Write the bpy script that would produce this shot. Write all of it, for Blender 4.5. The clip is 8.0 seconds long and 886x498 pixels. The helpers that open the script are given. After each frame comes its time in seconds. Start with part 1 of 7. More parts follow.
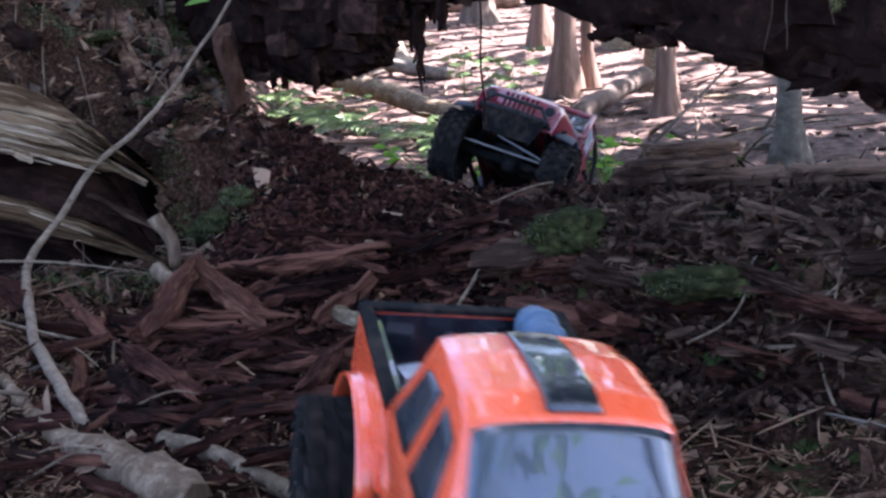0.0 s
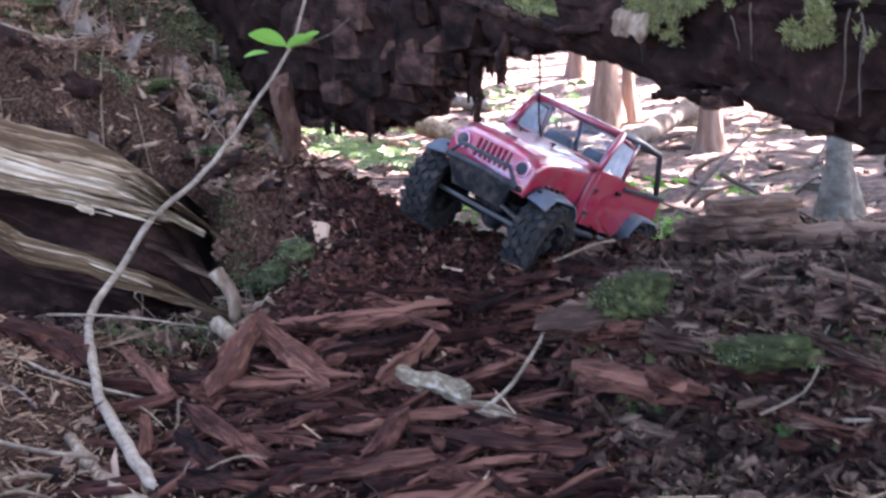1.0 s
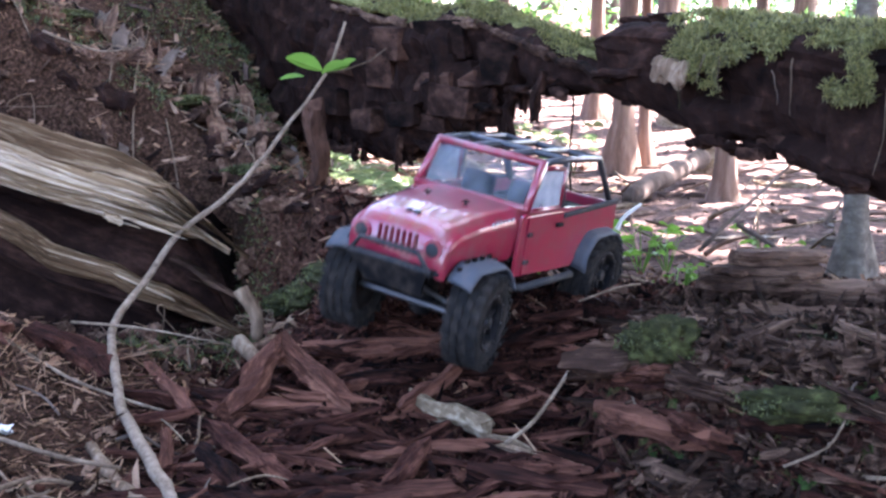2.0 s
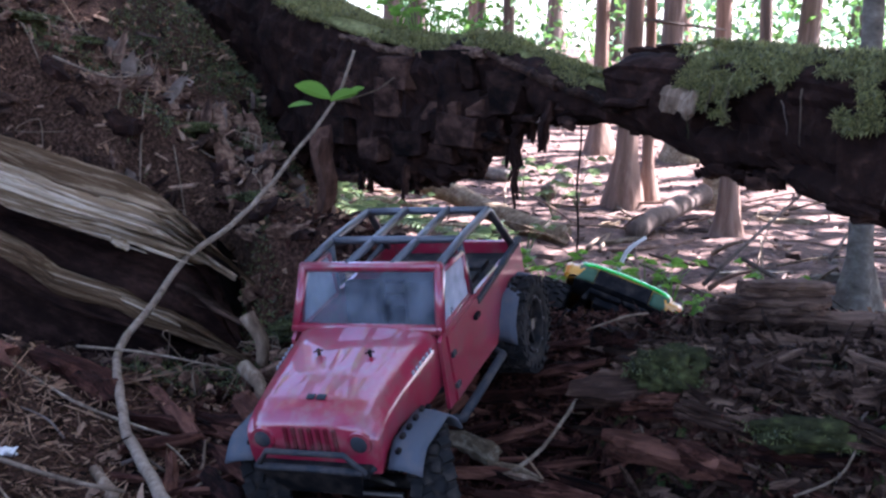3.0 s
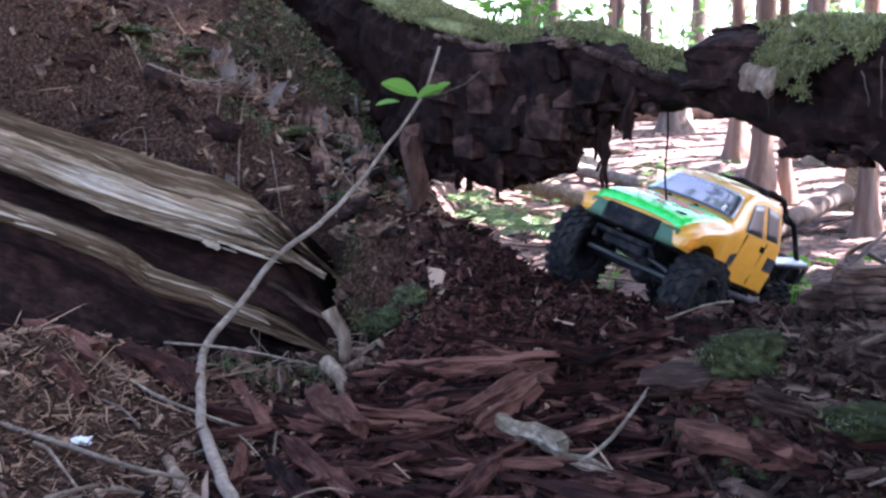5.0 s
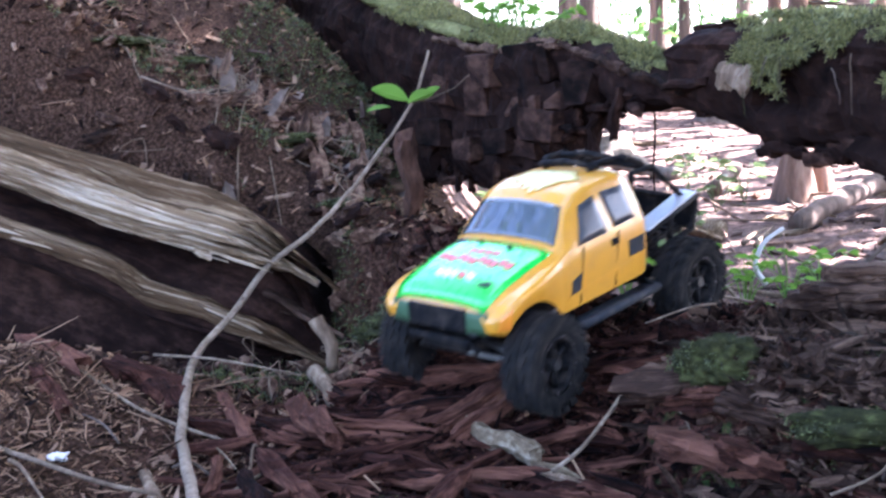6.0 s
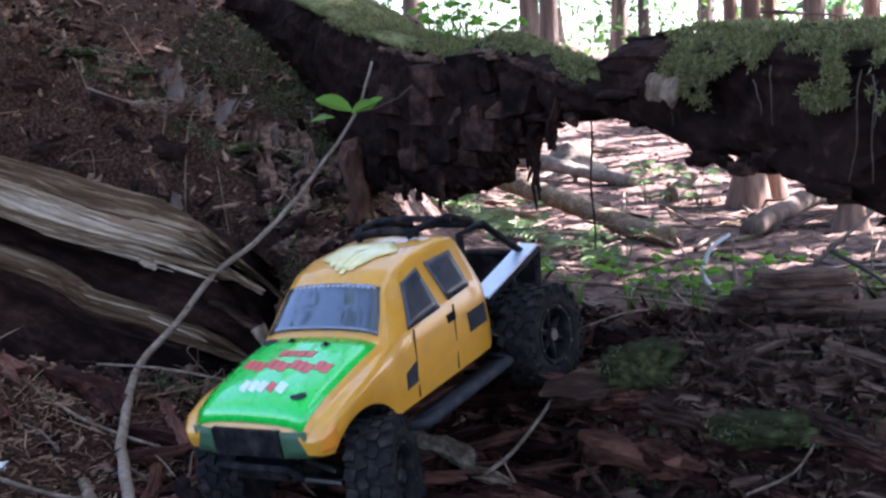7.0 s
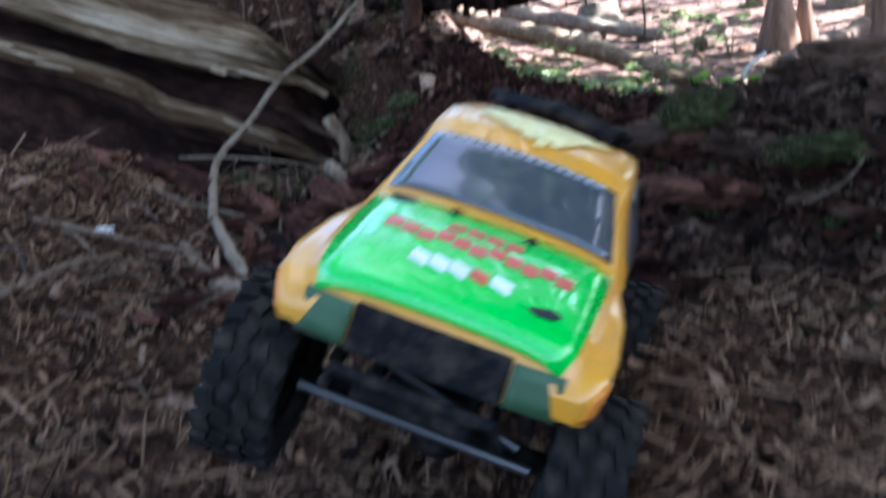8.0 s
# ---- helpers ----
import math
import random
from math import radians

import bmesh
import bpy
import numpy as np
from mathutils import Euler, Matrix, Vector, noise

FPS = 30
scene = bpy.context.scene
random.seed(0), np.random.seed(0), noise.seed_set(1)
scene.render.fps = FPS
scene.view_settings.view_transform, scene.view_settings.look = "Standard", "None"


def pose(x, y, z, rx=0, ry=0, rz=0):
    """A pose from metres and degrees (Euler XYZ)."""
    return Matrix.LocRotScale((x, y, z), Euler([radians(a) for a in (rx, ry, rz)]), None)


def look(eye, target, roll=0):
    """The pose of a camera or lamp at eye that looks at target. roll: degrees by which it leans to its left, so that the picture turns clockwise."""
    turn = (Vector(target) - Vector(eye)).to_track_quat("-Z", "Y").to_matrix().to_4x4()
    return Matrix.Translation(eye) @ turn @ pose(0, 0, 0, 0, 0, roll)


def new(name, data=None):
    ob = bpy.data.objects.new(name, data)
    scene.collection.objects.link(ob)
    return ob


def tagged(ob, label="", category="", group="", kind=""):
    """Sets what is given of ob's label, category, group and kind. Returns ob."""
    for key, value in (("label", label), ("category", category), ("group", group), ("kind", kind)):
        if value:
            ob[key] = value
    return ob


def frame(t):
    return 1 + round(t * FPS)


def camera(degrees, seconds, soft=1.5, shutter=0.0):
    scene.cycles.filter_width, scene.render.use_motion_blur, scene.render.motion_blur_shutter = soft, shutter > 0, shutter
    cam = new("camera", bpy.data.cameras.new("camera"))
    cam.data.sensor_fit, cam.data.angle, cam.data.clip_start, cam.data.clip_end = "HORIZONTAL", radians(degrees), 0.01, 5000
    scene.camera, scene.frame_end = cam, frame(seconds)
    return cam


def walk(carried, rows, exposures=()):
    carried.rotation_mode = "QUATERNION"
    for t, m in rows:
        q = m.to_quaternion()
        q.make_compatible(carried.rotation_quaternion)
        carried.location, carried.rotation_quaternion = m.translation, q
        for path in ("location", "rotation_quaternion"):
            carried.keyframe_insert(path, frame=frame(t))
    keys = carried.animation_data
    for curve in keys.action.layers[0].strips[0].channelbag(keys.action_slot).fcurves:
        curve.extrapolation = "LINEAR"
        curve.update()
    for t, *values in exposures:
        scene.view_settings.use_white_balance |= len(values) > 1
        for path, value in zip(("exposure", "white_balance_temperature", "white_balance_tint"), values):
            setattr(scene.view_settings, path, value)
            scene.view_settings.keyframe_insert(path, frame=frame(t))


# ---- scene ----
cam = camera(41.0, 8.0, soft=2.5, shutter=0.5)
PATH = [
    (0, (0.0024, -0.0416, 0.5664), (-0.0240, 1.5136, 0.1936), -3.30),
    (0.5, (0.0032, -0.0328, 0.5856), (-0.0544, 1.5200, 0.2032), -4.20),
    (1, (-0.0328, -0.0304, 0.6096), (-0.1000, 1.5312, 0.2696), -3.30),
    (1.5, (-0.0560, -0.0408, 0.6136), (-0.1208, 1.5256, 0.2944), -1.00),
    (3, (-0.0752, -0.0416, 0.6024), (-0.1440, 1.5368, 0.3512), 0.90),
    (3.5, (-0.0760, -0.0448, 0.5904), (-0.1592, 1.5344, 0.3488), 0.50),
    (4, (-0.0592, -0.0368, 0.5728), (-0.1960, 1.5416, 0.3456), 0.60),
    (4.5, (-0.0296, -0.0320, 0.5648), (-0.2352, 1.5392, 0.3408), 0.20),
    (5.8, (0.0952, 0.0096, 0.5776), (-0.2448, 1.5552, 0.3392), -3.10),
    (6, (0.1072, 0.0104, 0.5800), (-0.2360, 1.5552, 0.3456), -3.00),
    (6.5, (0.1432, 0.0064, 0.5824), (-0.1664, 1.5616, 0.3648), -2.50),
    (7, (0.1480, -0.0056, 0.5832), (-0.1520, 1.5488, 0.3560), -3.10),
    (7.5, (0.1224, -0.0472, 0.5488), (-0.1960, 1.4984, 0.2872), -4.10),
    (8, (0.1080, -0.1392, 0.4592), (-0.2272, 1.3808, 0.0896), -5.30),
]
walk(cam, [(t, look(eye, target, roll)) for t, eye, target, roll in PATH],
     exposures=[(0.0, 3.97, 5500, 25), (0.5, 4.55, 5500, 27), (1.0, 5.17, 5650, 27), (1.5, 5.27, 5750, 27), (3.0, 3.93, 5350, 29), (4.0, 3.88, 5350, 30), (4.5, 4.12, 5400, 29), (5.8, 5.0, 5400, 27), (6.0, 4.9, 5400, 27), (6.5, 4.22, 5450, 28), (7.0, 3.85, 5450, 26), (7.5, 3.85, 5350, 22), (8.0, 3.92, 5400, 15)])

# ---- light ----
SUN_EL, SUN_AZ = 52.0, 62.0  # degrees: height, and compass angle from +y towards +x
world = bpy.data.worlds.new("sky")
scene.world = world
world.use_nodes = True
wn = world.node_tree.nodes
sky = wn.new("ShaderNodeTexSky")
sky.sky_type, sky.sun_disc = "NISHITA", False
sky.ozone_density, sky.dust_density = 0.5, 2.5
sky.sun_elevation, sky.sun_rotation = radians(SUN_EL), radians(SUN_AZ)
world.node_tree.links.new(sky.outputs[0], wn["Background"].inputs[0])
wn["Background"].inputs[1].default_value = 0.065
sun = new("sun", bpy.data.lights.new("sun", "SUN"))
sun.data.energy, sun.data.angle, sun.data.color = 5.0, radians(0.5), (1.0, 0.93, 0.84)
to_sun = Vector((math.sin(radians(SUN_AZ)) * math.cos(radians(SUN_EL)), math.cos(radians(SUN_AZ)) * math.cos(radians(SUN_EL)), math.sin(radians(SUN_EL))))
sun.matrix_world = look(to_sun * 30, (0, 0, 0))


# ---- materials ----
def material(name, rough=0.8, metal=0.0):
    m = bpy.data.materials.new(name)
    m.use_nodes = True
    b = m.node_tree.nodes["Principled BSDF"]
    b.inputs["Roughness"].default_value, b.inputs["Metallic"].default_value = rough, metal
    b.inputs["Specular IOR Level"].default_value = 0.5 if rough < 0.7 else 0.08
    return m, m.node_tree, b


def coords(nt, scale, stretch=(1, 1, 1), kind="Object"):
    n, mp = nt.nodes.new("ShaderNodeTexCoord"), nt.nodes.new("ShaderNodeMapping")
    mp.inputs["Scale"].default_value = [scale * k for k in stretch]
    nt.links.new(n.outputs[kind], mp.inputs[0])
    return mp.outputs[0]


def noise_of(nt, vec, scale=1.0, detail=5.0, rough=0.6):
    n = nt.nodes.new("ShaderNodeTexNoise")
    n.inputs["Scale"].default_value, n.inputs["Detail"].default_value, n.inputs["Roughness"].default_value = scale, detail, rough
    nt.links.new(vec, n.inputs["Vector"])
    return n.outputs["Fac"]


def ramp(nt, fac, stops):
    r = nt.nodes.new("ShaderNodeValToRGB")
    e = r.color_ramp.elements
    while len(e) < len(stops):
        e.new(0.5)
    for k, (p, c) in enumerate(stops):
        e[k].position, e[k].color = p, (*c, 1)
    nt.links.new(fac, r.inputs[0])
    return r.outputs[0]


def mixed(nt, fac, a, b, how="MIX"):
    n = nt.nodes.new("ShaderNodeMix")
    n.data_type, n.blend_type = "RGBA", how
    for sock, v in ((n.inputs[0], fac), (n.inputs[6], a), (n.inputs[7], b)):
        if isinstance(v, (int, float)):
            sock.default_value = v
        elif isinstance(v, tuple):
            sock.default_value = (*v, 1)
        else:
            nt.links.new(v, sock)
    return n.outputs[2]


def sums(nt, op, a, b=None):
    n = nt.nodes.new("ShaderNodeMath")
    n.operation = op
    for sock, v in zip(n.inputs, (a, b)):
        if isinstance(v, (int, float)):
            sock.default_value = v
        elif v is not None:
            nt.links.new(v, sock)
    return n.outputs[0]


def span(nt, v, lo, hi):
    n = nt.nodes.new("ShaderNodeMapRange")
    n.inputs[1].default_value, n.inputs[2].default_value = lo, hi
    nt.links.new(v, n.inputs[0])
    return n.outputs[0]


def bumped(nt, b, height, strength, dist=0.004):
    n = nt.nodes.new("ShaderNodeBump")
    n.inputs["Strength"].default_value, n.inputs["Distance"].default_value = strength, dist
    nt.links.new(height, n.inputs["Height"])
    nt.links.new(n.outputs[0], b.inputs["Normal"])


def blob(nt, centre, radii):
    """1 inside a soft ellipsoid about centre, 0 outside."""
    g = nt.nodes.new("ShaderNodeNewGeometry")
    s, d, l = (nt.nodes.new("ShaderNodeVectorMath") for _ in range(3))
    s.operation, d.operation, l.operation = "SUBTRACT", "DIVIDE", "LENGTH"
    s.inputs[1].default_value, d.inputs[1].default_value = centre, radii
    nt.links.new(g.outputs["Position"], s.inputs[0])
    nt.links.new(s.outputs[0], d.inputs[0])
    nt.links.new(d.outputs[0], l.inputs[0])
    return span(nt, l.outputs["Value"], 1.25, 0.75)


def island(nt):
    return nt.nodes.new("ShaderNodeNewGeometry").outputs["Random Per Island"]


def grainy(name, dark, mid, light, scale, stretch=(1, 1, 1), rough=0.85, bump=0.6, dist=0.004, per_island=0.0, kind="Object", per_object=0.0):
    """Two scales of streaky grain between three colours, with relief."""
    m, nt, b = material(name, rough)
    v = coords(nt, scale, stretch, kind)
    fine, coarse = noise_of(nt, v, 1.0, 8, 0.7), noise_of(nt, v, 0.23, 4)
    f = sums(nt, "ADD", sums(nt, "MULTIPLY", fine, 0.65), sums(nt, "MULTIPLY", coarse, 0.35))
    if per_island:
        f = sums(nt, "ADD", f, sums(nt, "MULTIPLY", sums(nt, "SUBTRACT", island(nt), 0.5), per_island))
    if per_object:
        own = nt.nodes.new("ShaderNodeObjectInfo").outputs["Random"]
        f = sums(nt, "ADD", f, sums(nt, "MULTIPLY", sums(nt, "SUBTRACT", own, 0.5), per_object))
        stain = noise_of(nt, coords(nt, 22), 1.0, 4)
        f = sums(nt, "ADD", f, sums(nt, "MULTIPLY", sums(nt, "SUBTRACT", stain, 0.5), 0.35))
    nt.links.new(ramp(nt, f, [(0.3, dark), (0.5, mid), (0.72, light)]), b.inputs["Base Color"])
    bumped(nt, b, fine, bump, dist)
    return m


def plain(name, colour, rough=0.5, metal=0.0, dirt=0.25, coat=0.0, scale=60):
    """A smooth surface with dust and fine scuffs."""
    m, nt, b = material(name, rough, metal)
    f = noise_of(nt, coords(nt, scale), 1.0, 6)
    dust = ramp(nt, f, [(0.45, (0, 0, 0)), (0.75, (1, 1, 1))])
    nt.links.new(mixed(nt, sums(nt, "MULTIPLY", dust, dirt), colour, (0.16, 0.12, 0.09)), b.inputs["Base Color"])
    nt.links.new(sums(nt, "ADD", sums(nt, "MULTIPLY", f, 0.3), rough - 0.12), b.inputs["Roughness"])
    b.inputs["Coat Weight"].default_value = coat
    return m


def leafy(name, a, b_col, translucent=0.45):
    m, nt, b = material(name, 0.5)
    c = mixed(nt, island(nt), a, b_col)
    nt.links.new(c, b.inputs["Base Color"])
    t, mx = nt.nodes.new("ShaderNodeBsdfTranslucent"), nt.nodes.new("ShaderNodeMixShader")
    mx.inputs[0].default_value = translucent
    nt.links.new(c, t.inputs[0])
    nt.links.new(b.outputs[0], mx.inputs[1])
    nt.links.new(t.outputs[0], mx.inputs[2])
    nt.links.new(mx.outputs[0], nt.nodes["Material Output"].inputs[0])
    return m


def ground_material():
    m, nt, b = material("forest_floor", 0.92)
    v = coords(nt, 1.0)
    fine, mid, big = noise_of(nt, v, 160, 8, 0.7), noise_of(nt, v, 28, 5), noise_of(nt, v, 4, 3)
    duff = ramp(nt, fine, [(0.32, (0.005, 0.003, 0.002)), (0.5, (0.050, 0.025, 0.015)), (0.72, (0.18, 0.098, 0.06))])
    rot = ramp(nt, fine, [(0.34, (0.004, 0.0015, 0.001)), (0.5, (0.045, 0.016, 0.011)), (0.72, (0.15, 0.058, 0.04))])
    mossy = ramp(nt, fine, [(0.3, (0.015, 0.025, 0.008)), (0.6, (0.06, 0.10, 0.025)), (0.8, (0.13, 0.17, 0.05))])
    trough = sums(nt, "MULTIPLY", blob(nt, (0.0, 1.35, 0.2), (0.48, 0.5, 0.5)), span(nt, mid, 0.25, 0.5))
    green = sums(nt, "MULTIPLY", blob(nt, (0.42, 1.15, 0.25), (0.4, 0.4, 0.4)), span(nt, mid, 0.52, 0.62))
    far = ramp(nt, mid, [(0.36, (0.036, 0.022, 0.017)), (0.5, (0.10, 0.062, 0.047)), (0.68, (0.22, 0.143, 0.108))])
    c = mixed(nt, trough, duff, rot)
    c = mixed(nt, green, c, mossy)
    away = sums(nt, "SUBTRACT", 1.0, blob(nt, (0, 0.6, 0), (2.4, 2.4, 9)))
    c = mixed(nt, away, c, far)
    nt.links.new(mixed(nt, 0.35, c, ramp(nt, big, [(0.3, (0.35, 0.35, 0.35)), (0.7, (1, 1, 1))]), "MULTIPLY"), b.inputs["Base Color"])
    bumped(nt, b, sums(nt, "ADD", fine, sums(nt, "MULTIPLY", mid, 2.0)), 0.9, 0.006)
    return m


GROUND = ground_material()
ROT = grainy("rotten_red_wood", (0.0035, 0.0014, 0.001), (0.042, 0.0148, 0.0098), (0.17, 0.072, 0.045), 230, (0.09, 1, 1), 0.92, 1.0, 0.007, 0.30, "Object", 0.30)
FRESH_ROT = grainy("fresh_red_wood", (0.008, 0.003, 0.002), (0.072, 0.028, 0.0175), (0.26, 0.12, 0.073), 200, (0.09, 1, 1), 0.9, 1.0, 0.006)
BANKWOOD = grainy("layered_brown_rot", (0.003, 0.0018, 0.0012), (0.040, 0.021, 0.0135), (0.18, 0.108, 0.070), 150, (0.14, 1, 1), 0.9, 1.0, 0.005, 0.2, "Object", 0.24)
DEBRIS = grainy("clearing_debris", (0.030, 0.019, 0.014), (0.086, 0.056, 0.043), (0.22, 0.155, 0.12), 30, (1, 1, 1), 0.9, 0.5, 0.004, 0.8)
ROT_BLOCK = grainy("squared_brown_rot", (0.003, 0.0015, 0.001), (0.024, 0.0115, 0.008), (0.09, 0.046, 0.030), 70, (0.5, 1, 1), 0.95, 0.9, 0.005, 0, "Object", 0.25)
STUB = grainy("tan_barkless_wood", (0.045, 0.027, 0.016), (0.15, 0.10, 0.063), (0.37, 0.28, 0.19), 90, (1, 1, 0.3), 0.85, 0.8, 0.003)
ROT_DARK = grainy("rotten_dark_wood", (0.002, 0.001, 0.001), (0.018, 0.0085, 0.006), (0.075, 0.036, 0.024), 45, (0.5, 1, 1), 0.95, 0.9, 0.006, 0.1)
PALE = grainy("weathered_pale_wood", (0.012, 0.007, 0.003), (0.19, 0.125, 0.068), (0.68, 0.55, 0.39), 120, (0.035, 1, 1), 0.85, 0.8, 0.005)
PALE_BROWN = grainy("weathered_brown_wood", (0.006, 0.0035, 0.0018), (0.095, 0.055, 0.027), (0.42, 0.30, 0.18), 110, (0.04, 1, 1), 0.85, 0.9, 0.005)
TWIG = grainy("dry_twig_bark", (0.04, 0.027, 0.017), (0.12, 0.084, 0.055), (0.28, 0.21, 0.145), 90, (1, 1, 1), 0.9, 0.6, 0.002, 0.5)
NEEDLE = grainy("dry_needles", (0.018, 0.009, 0.005), (0.088, 0.046, 0.025), (0.25, 0.15, 0.088), 30, (1, 1, 1), 0.9, 0.1, 0.001, 0.9)
FLAKE = grainy("bark_flakes", (0.008, 0.004, 0.003), (0.080, 0.042, 0.026), (0.28, 0.175, 0.112), 90, (1, 1, 1), 0.95, 0.9, 0.003, 0.55)
LITTER = grainy("duff_flakes", (0.009, 0.0042, 0.0025), (0.076, 0.036, 0.020), (0.25, 0.14, 0.078), 40, (1, 1, 1), 0.95, 0.4, 0.002, 0.8)
BARK = grainy("conifer_bark", (0.03, 0.022, 0.016), (0.11, 0.080, 0.061), (0.26, 0.20, 0.155), 16, (1, 1, 0.12), 0.9, 0.9, 0.02)
RED_BARK = grainy("red_cedar_bark", (0.05, 0.029, 0.020), (0.17, 0.106, 0.074), (0.38, 0.26, 0.19), 18, (1, 1, 0.1), 0.9, 0.9, 0.02)
MOSS = leafy("moss", (0.050, 0.046, 0.012), (0.29, 0.275, 0.085), 0.3)
STEM = grainy("sapling_bark", (0.06, 0.042, 0.028), (0.19, 0.138, 0.094), (0.36, 0.275, 0.20), 110, (1, 1, 1), 0.9, 0.8, 0.002)
GREY_WOOD = grainy("grey_decayed_wood", (0.045, 0.036, 0.027), (0.14, 0.115, 0.086), (0.32, 0.275, 0.215), 40, (0.6, 0.6, 1), 0.85, 0.8, 0.006)
LICHEN = grainy("lichen_bark", (0.035, 0.024, 0.014), (0.165, 0.118, 0.072), (0.48, 0.40, 0.28), 110, (0.5, 1, 1), 0.92, 1.0, 0.006)
MOSS_DARK = leafy("dark_moss", (0.016, 0.019, 0.005), (0.115, 0.125, 0.030), 0.2)
MOSS_DARK_BED = grainy("dark_moss_bed", (0.006, 0.005, 0.003), (0.030, 0.030, 0.011), (0.095, 0.10, 0.032), 90, (1, 1, 1), 0.95, 0.9, 0.004)
MOSS_BED = grainy("moss_bed", (0.022, 0.018, 0.008), (0.11, 0.105, 0.034), (0.29, 0.275, 0.11), 90, (1, 1, 1), 0.95, 0.9, 0.004)
LEAF = leafy("green_leaf", (0.09, 0.20, 0.025), (0.20, 0.36, 0.05), 0.5)
FAR_LEAF = leafy("far_foliage", (0.055, 0.125, 0.055), (0.16, 0.28, 0.14), 0.5)
FERN = leafy("pale_fern", (0.075, 0.115, 0.040), (0.20, 0.26, 0.11), 0.35)
CROWN = leafy("tree_foliage", (0.035, 0.085, 0.018), (0.10, 0.19, 0.04), 0.45)
FOAM = plain("bleached_wood", (0.62, 0.58, 0.52), 0.8, 0, 0.3)
RUBBER = plain("black_tyre_rubber", (0.011, 0.0105, 0.010), 0.9, 0, 0.22, 0, 90)
BLACK = plain("black_plastic", (0.006, 0.006, 0.0065), 0.7, 0, 0.25)
CAGE = plain("satin_grey_cage_tube", (0.035, 0.038, 0.044), 0.4, 0, 0.2, 0.3)
FLARE_GREY = plain("dusty_grey_flare", (0.062, 0.068, 0.078), 0.7, 0, 0.3)
SLOT_RED = plain("dirty_dark_red", (0.085, 0.007, 0.012), 0.7, 0, 0.5)
GREY_PLASTIC = plain("scuffed_grey_plastic", (0.024, 0.026, 0.029), 0.7, 0, 0.3)
STEEL = plain("bare_steel", (0.10, 0.095, 0.09), 0.4, 0.9, 0.3)
ALU = plain("brushed_aluminium", (0.55, 0.57, 0.60), 0.4, 0.6, 0.1)
RED = plain("faded_red_paint", (0.21, 0.010, 0.028), 0.32, 0, 0.5, 0.8)
ORANGE = plain("orange_paint", (0.92, 0.12, 0.04), 0.25, 0, 0.03, 0.9)
STRIPE = plain("gloss_black_stripe", (0.010, 0.012, 0.018), 0.2, 0, 0.1, 0.8)
YELLOW = plain("yellow_ochre_paint", (0.60, 0.27, 0.016), 0.33, 0, 0.18, 0.5)
GREEN = plain("bright_green_paint", (0.012, 0.52, 0.045), 0.25, 0, 0.06, 0.8)
DECAL_RED = plain("red_decal", (0.55, 0.07, 0.05), 0.35, 0, 0.15)
DECAL_WHITE = plain("white_decal", (0.65, 0.68, 0.70), 0.35, 0, 0.15)
DECAL_CREAM = plain("cream_decal", (0.72, 0.60, 0.24), 0.35, 0, 0.3)
FADED_PRINT = plain("faded_white_print", (0.24, 0.25, 0.27), 0.5, 0, 0.3)
TINT = plain("tinted_window", (0.026, 0.030, 0.036), 0.28, 0, 0.3, 0.0)
GLOSS_TINT = plain("glossy_windscreen", (0.035, 0.042, 0.05), 0.16, 0, 0.15, 1.0)
# olive lens; its glow when lit from behind is put into the green
LAMP_LENS = plain("backlit_green_lens", (0.030, 0.080, 0.030), 0.6, 0, 0.15, 0.0)
AMBER = plain("amber_lens", (0.70, 0.24, 0.02), 0.3, 0, 0.1, 0.5)
BLUE = plain("blue_grey_roll", (0.08, 0.13, 0.20), 0.55, 0, 0.15)


def dusty_glass(name, colour, lo, hi):
    m, nt, b = material(name, 0.25)
    f = noise_of(nt, coords(nt, 30), 1.0, 5)
    b.inputs["Base Color"].default_value = (*colour, 1)
    t, mx = nt.nodes.new("ShaderNodeBsdfTransparent"), nt.nodes.new("ShaderNodeMixShader")
    t.inputs[0].default_value = (0.85, 0.88, 0.9, 1)
    nt.links.new(span(nt, f, lo, hi), mx.inputs[0])
    nt.links.new(t.outputs[0], mx.inputs[1])
    nt.links.new(b.outputs[0], mx.inputs[2])
    nt.links.new(mx.outputs[0], nt.nodes["Material Output"].inputs[0])
    return m


GLASS = dusty_glass("dusty_clear_plastic", (0.22, 0.24, 0.27), 0.32, 1.9)
# clear door plastic with dust; the sky's reflection is painted in as pale colour
GLASS_SKY_PALE = dusty_glass("dusty_sky_paled_plastic", (0.46, 0.49, 0.54), 0.05, 0.8)


# ---- mesh helpers ----
def part(name, bm, mat, parent=None, label="", smooth=False):
    me = bpy.data.meshes.new(name)
    if len(bm.faces):
        bmesh.ops.recalc_face_normals(bm, faces=bm.faces[:])
    bm.to_mesh(me)
    bm.free()
    me.materials.append(mat)
    if smooth:
        me.polygons.foreach_set("use_smooth", [True] * len(me.polygons))
    ob = new(name, me)
    ob.parent = parent
    return tagged(ob, label)


def raw(name, verts, faces, mat, parent=None, smooth=False):
    me = bpy.data.meshes.new(name)
    me.from_pydata(verts.tolist() if isinstance(verts, np.ndarray) else verts, [], faces.tolist() if isinstance(faces, np.ndarray) else faces)
    me.materials.append(mat)
    if smooth:
        me.polygons.foreach_set("use_smooth", [True] * len(me.polygons))
    ob = new(name, me)
    ob.parent = parent
    return ob


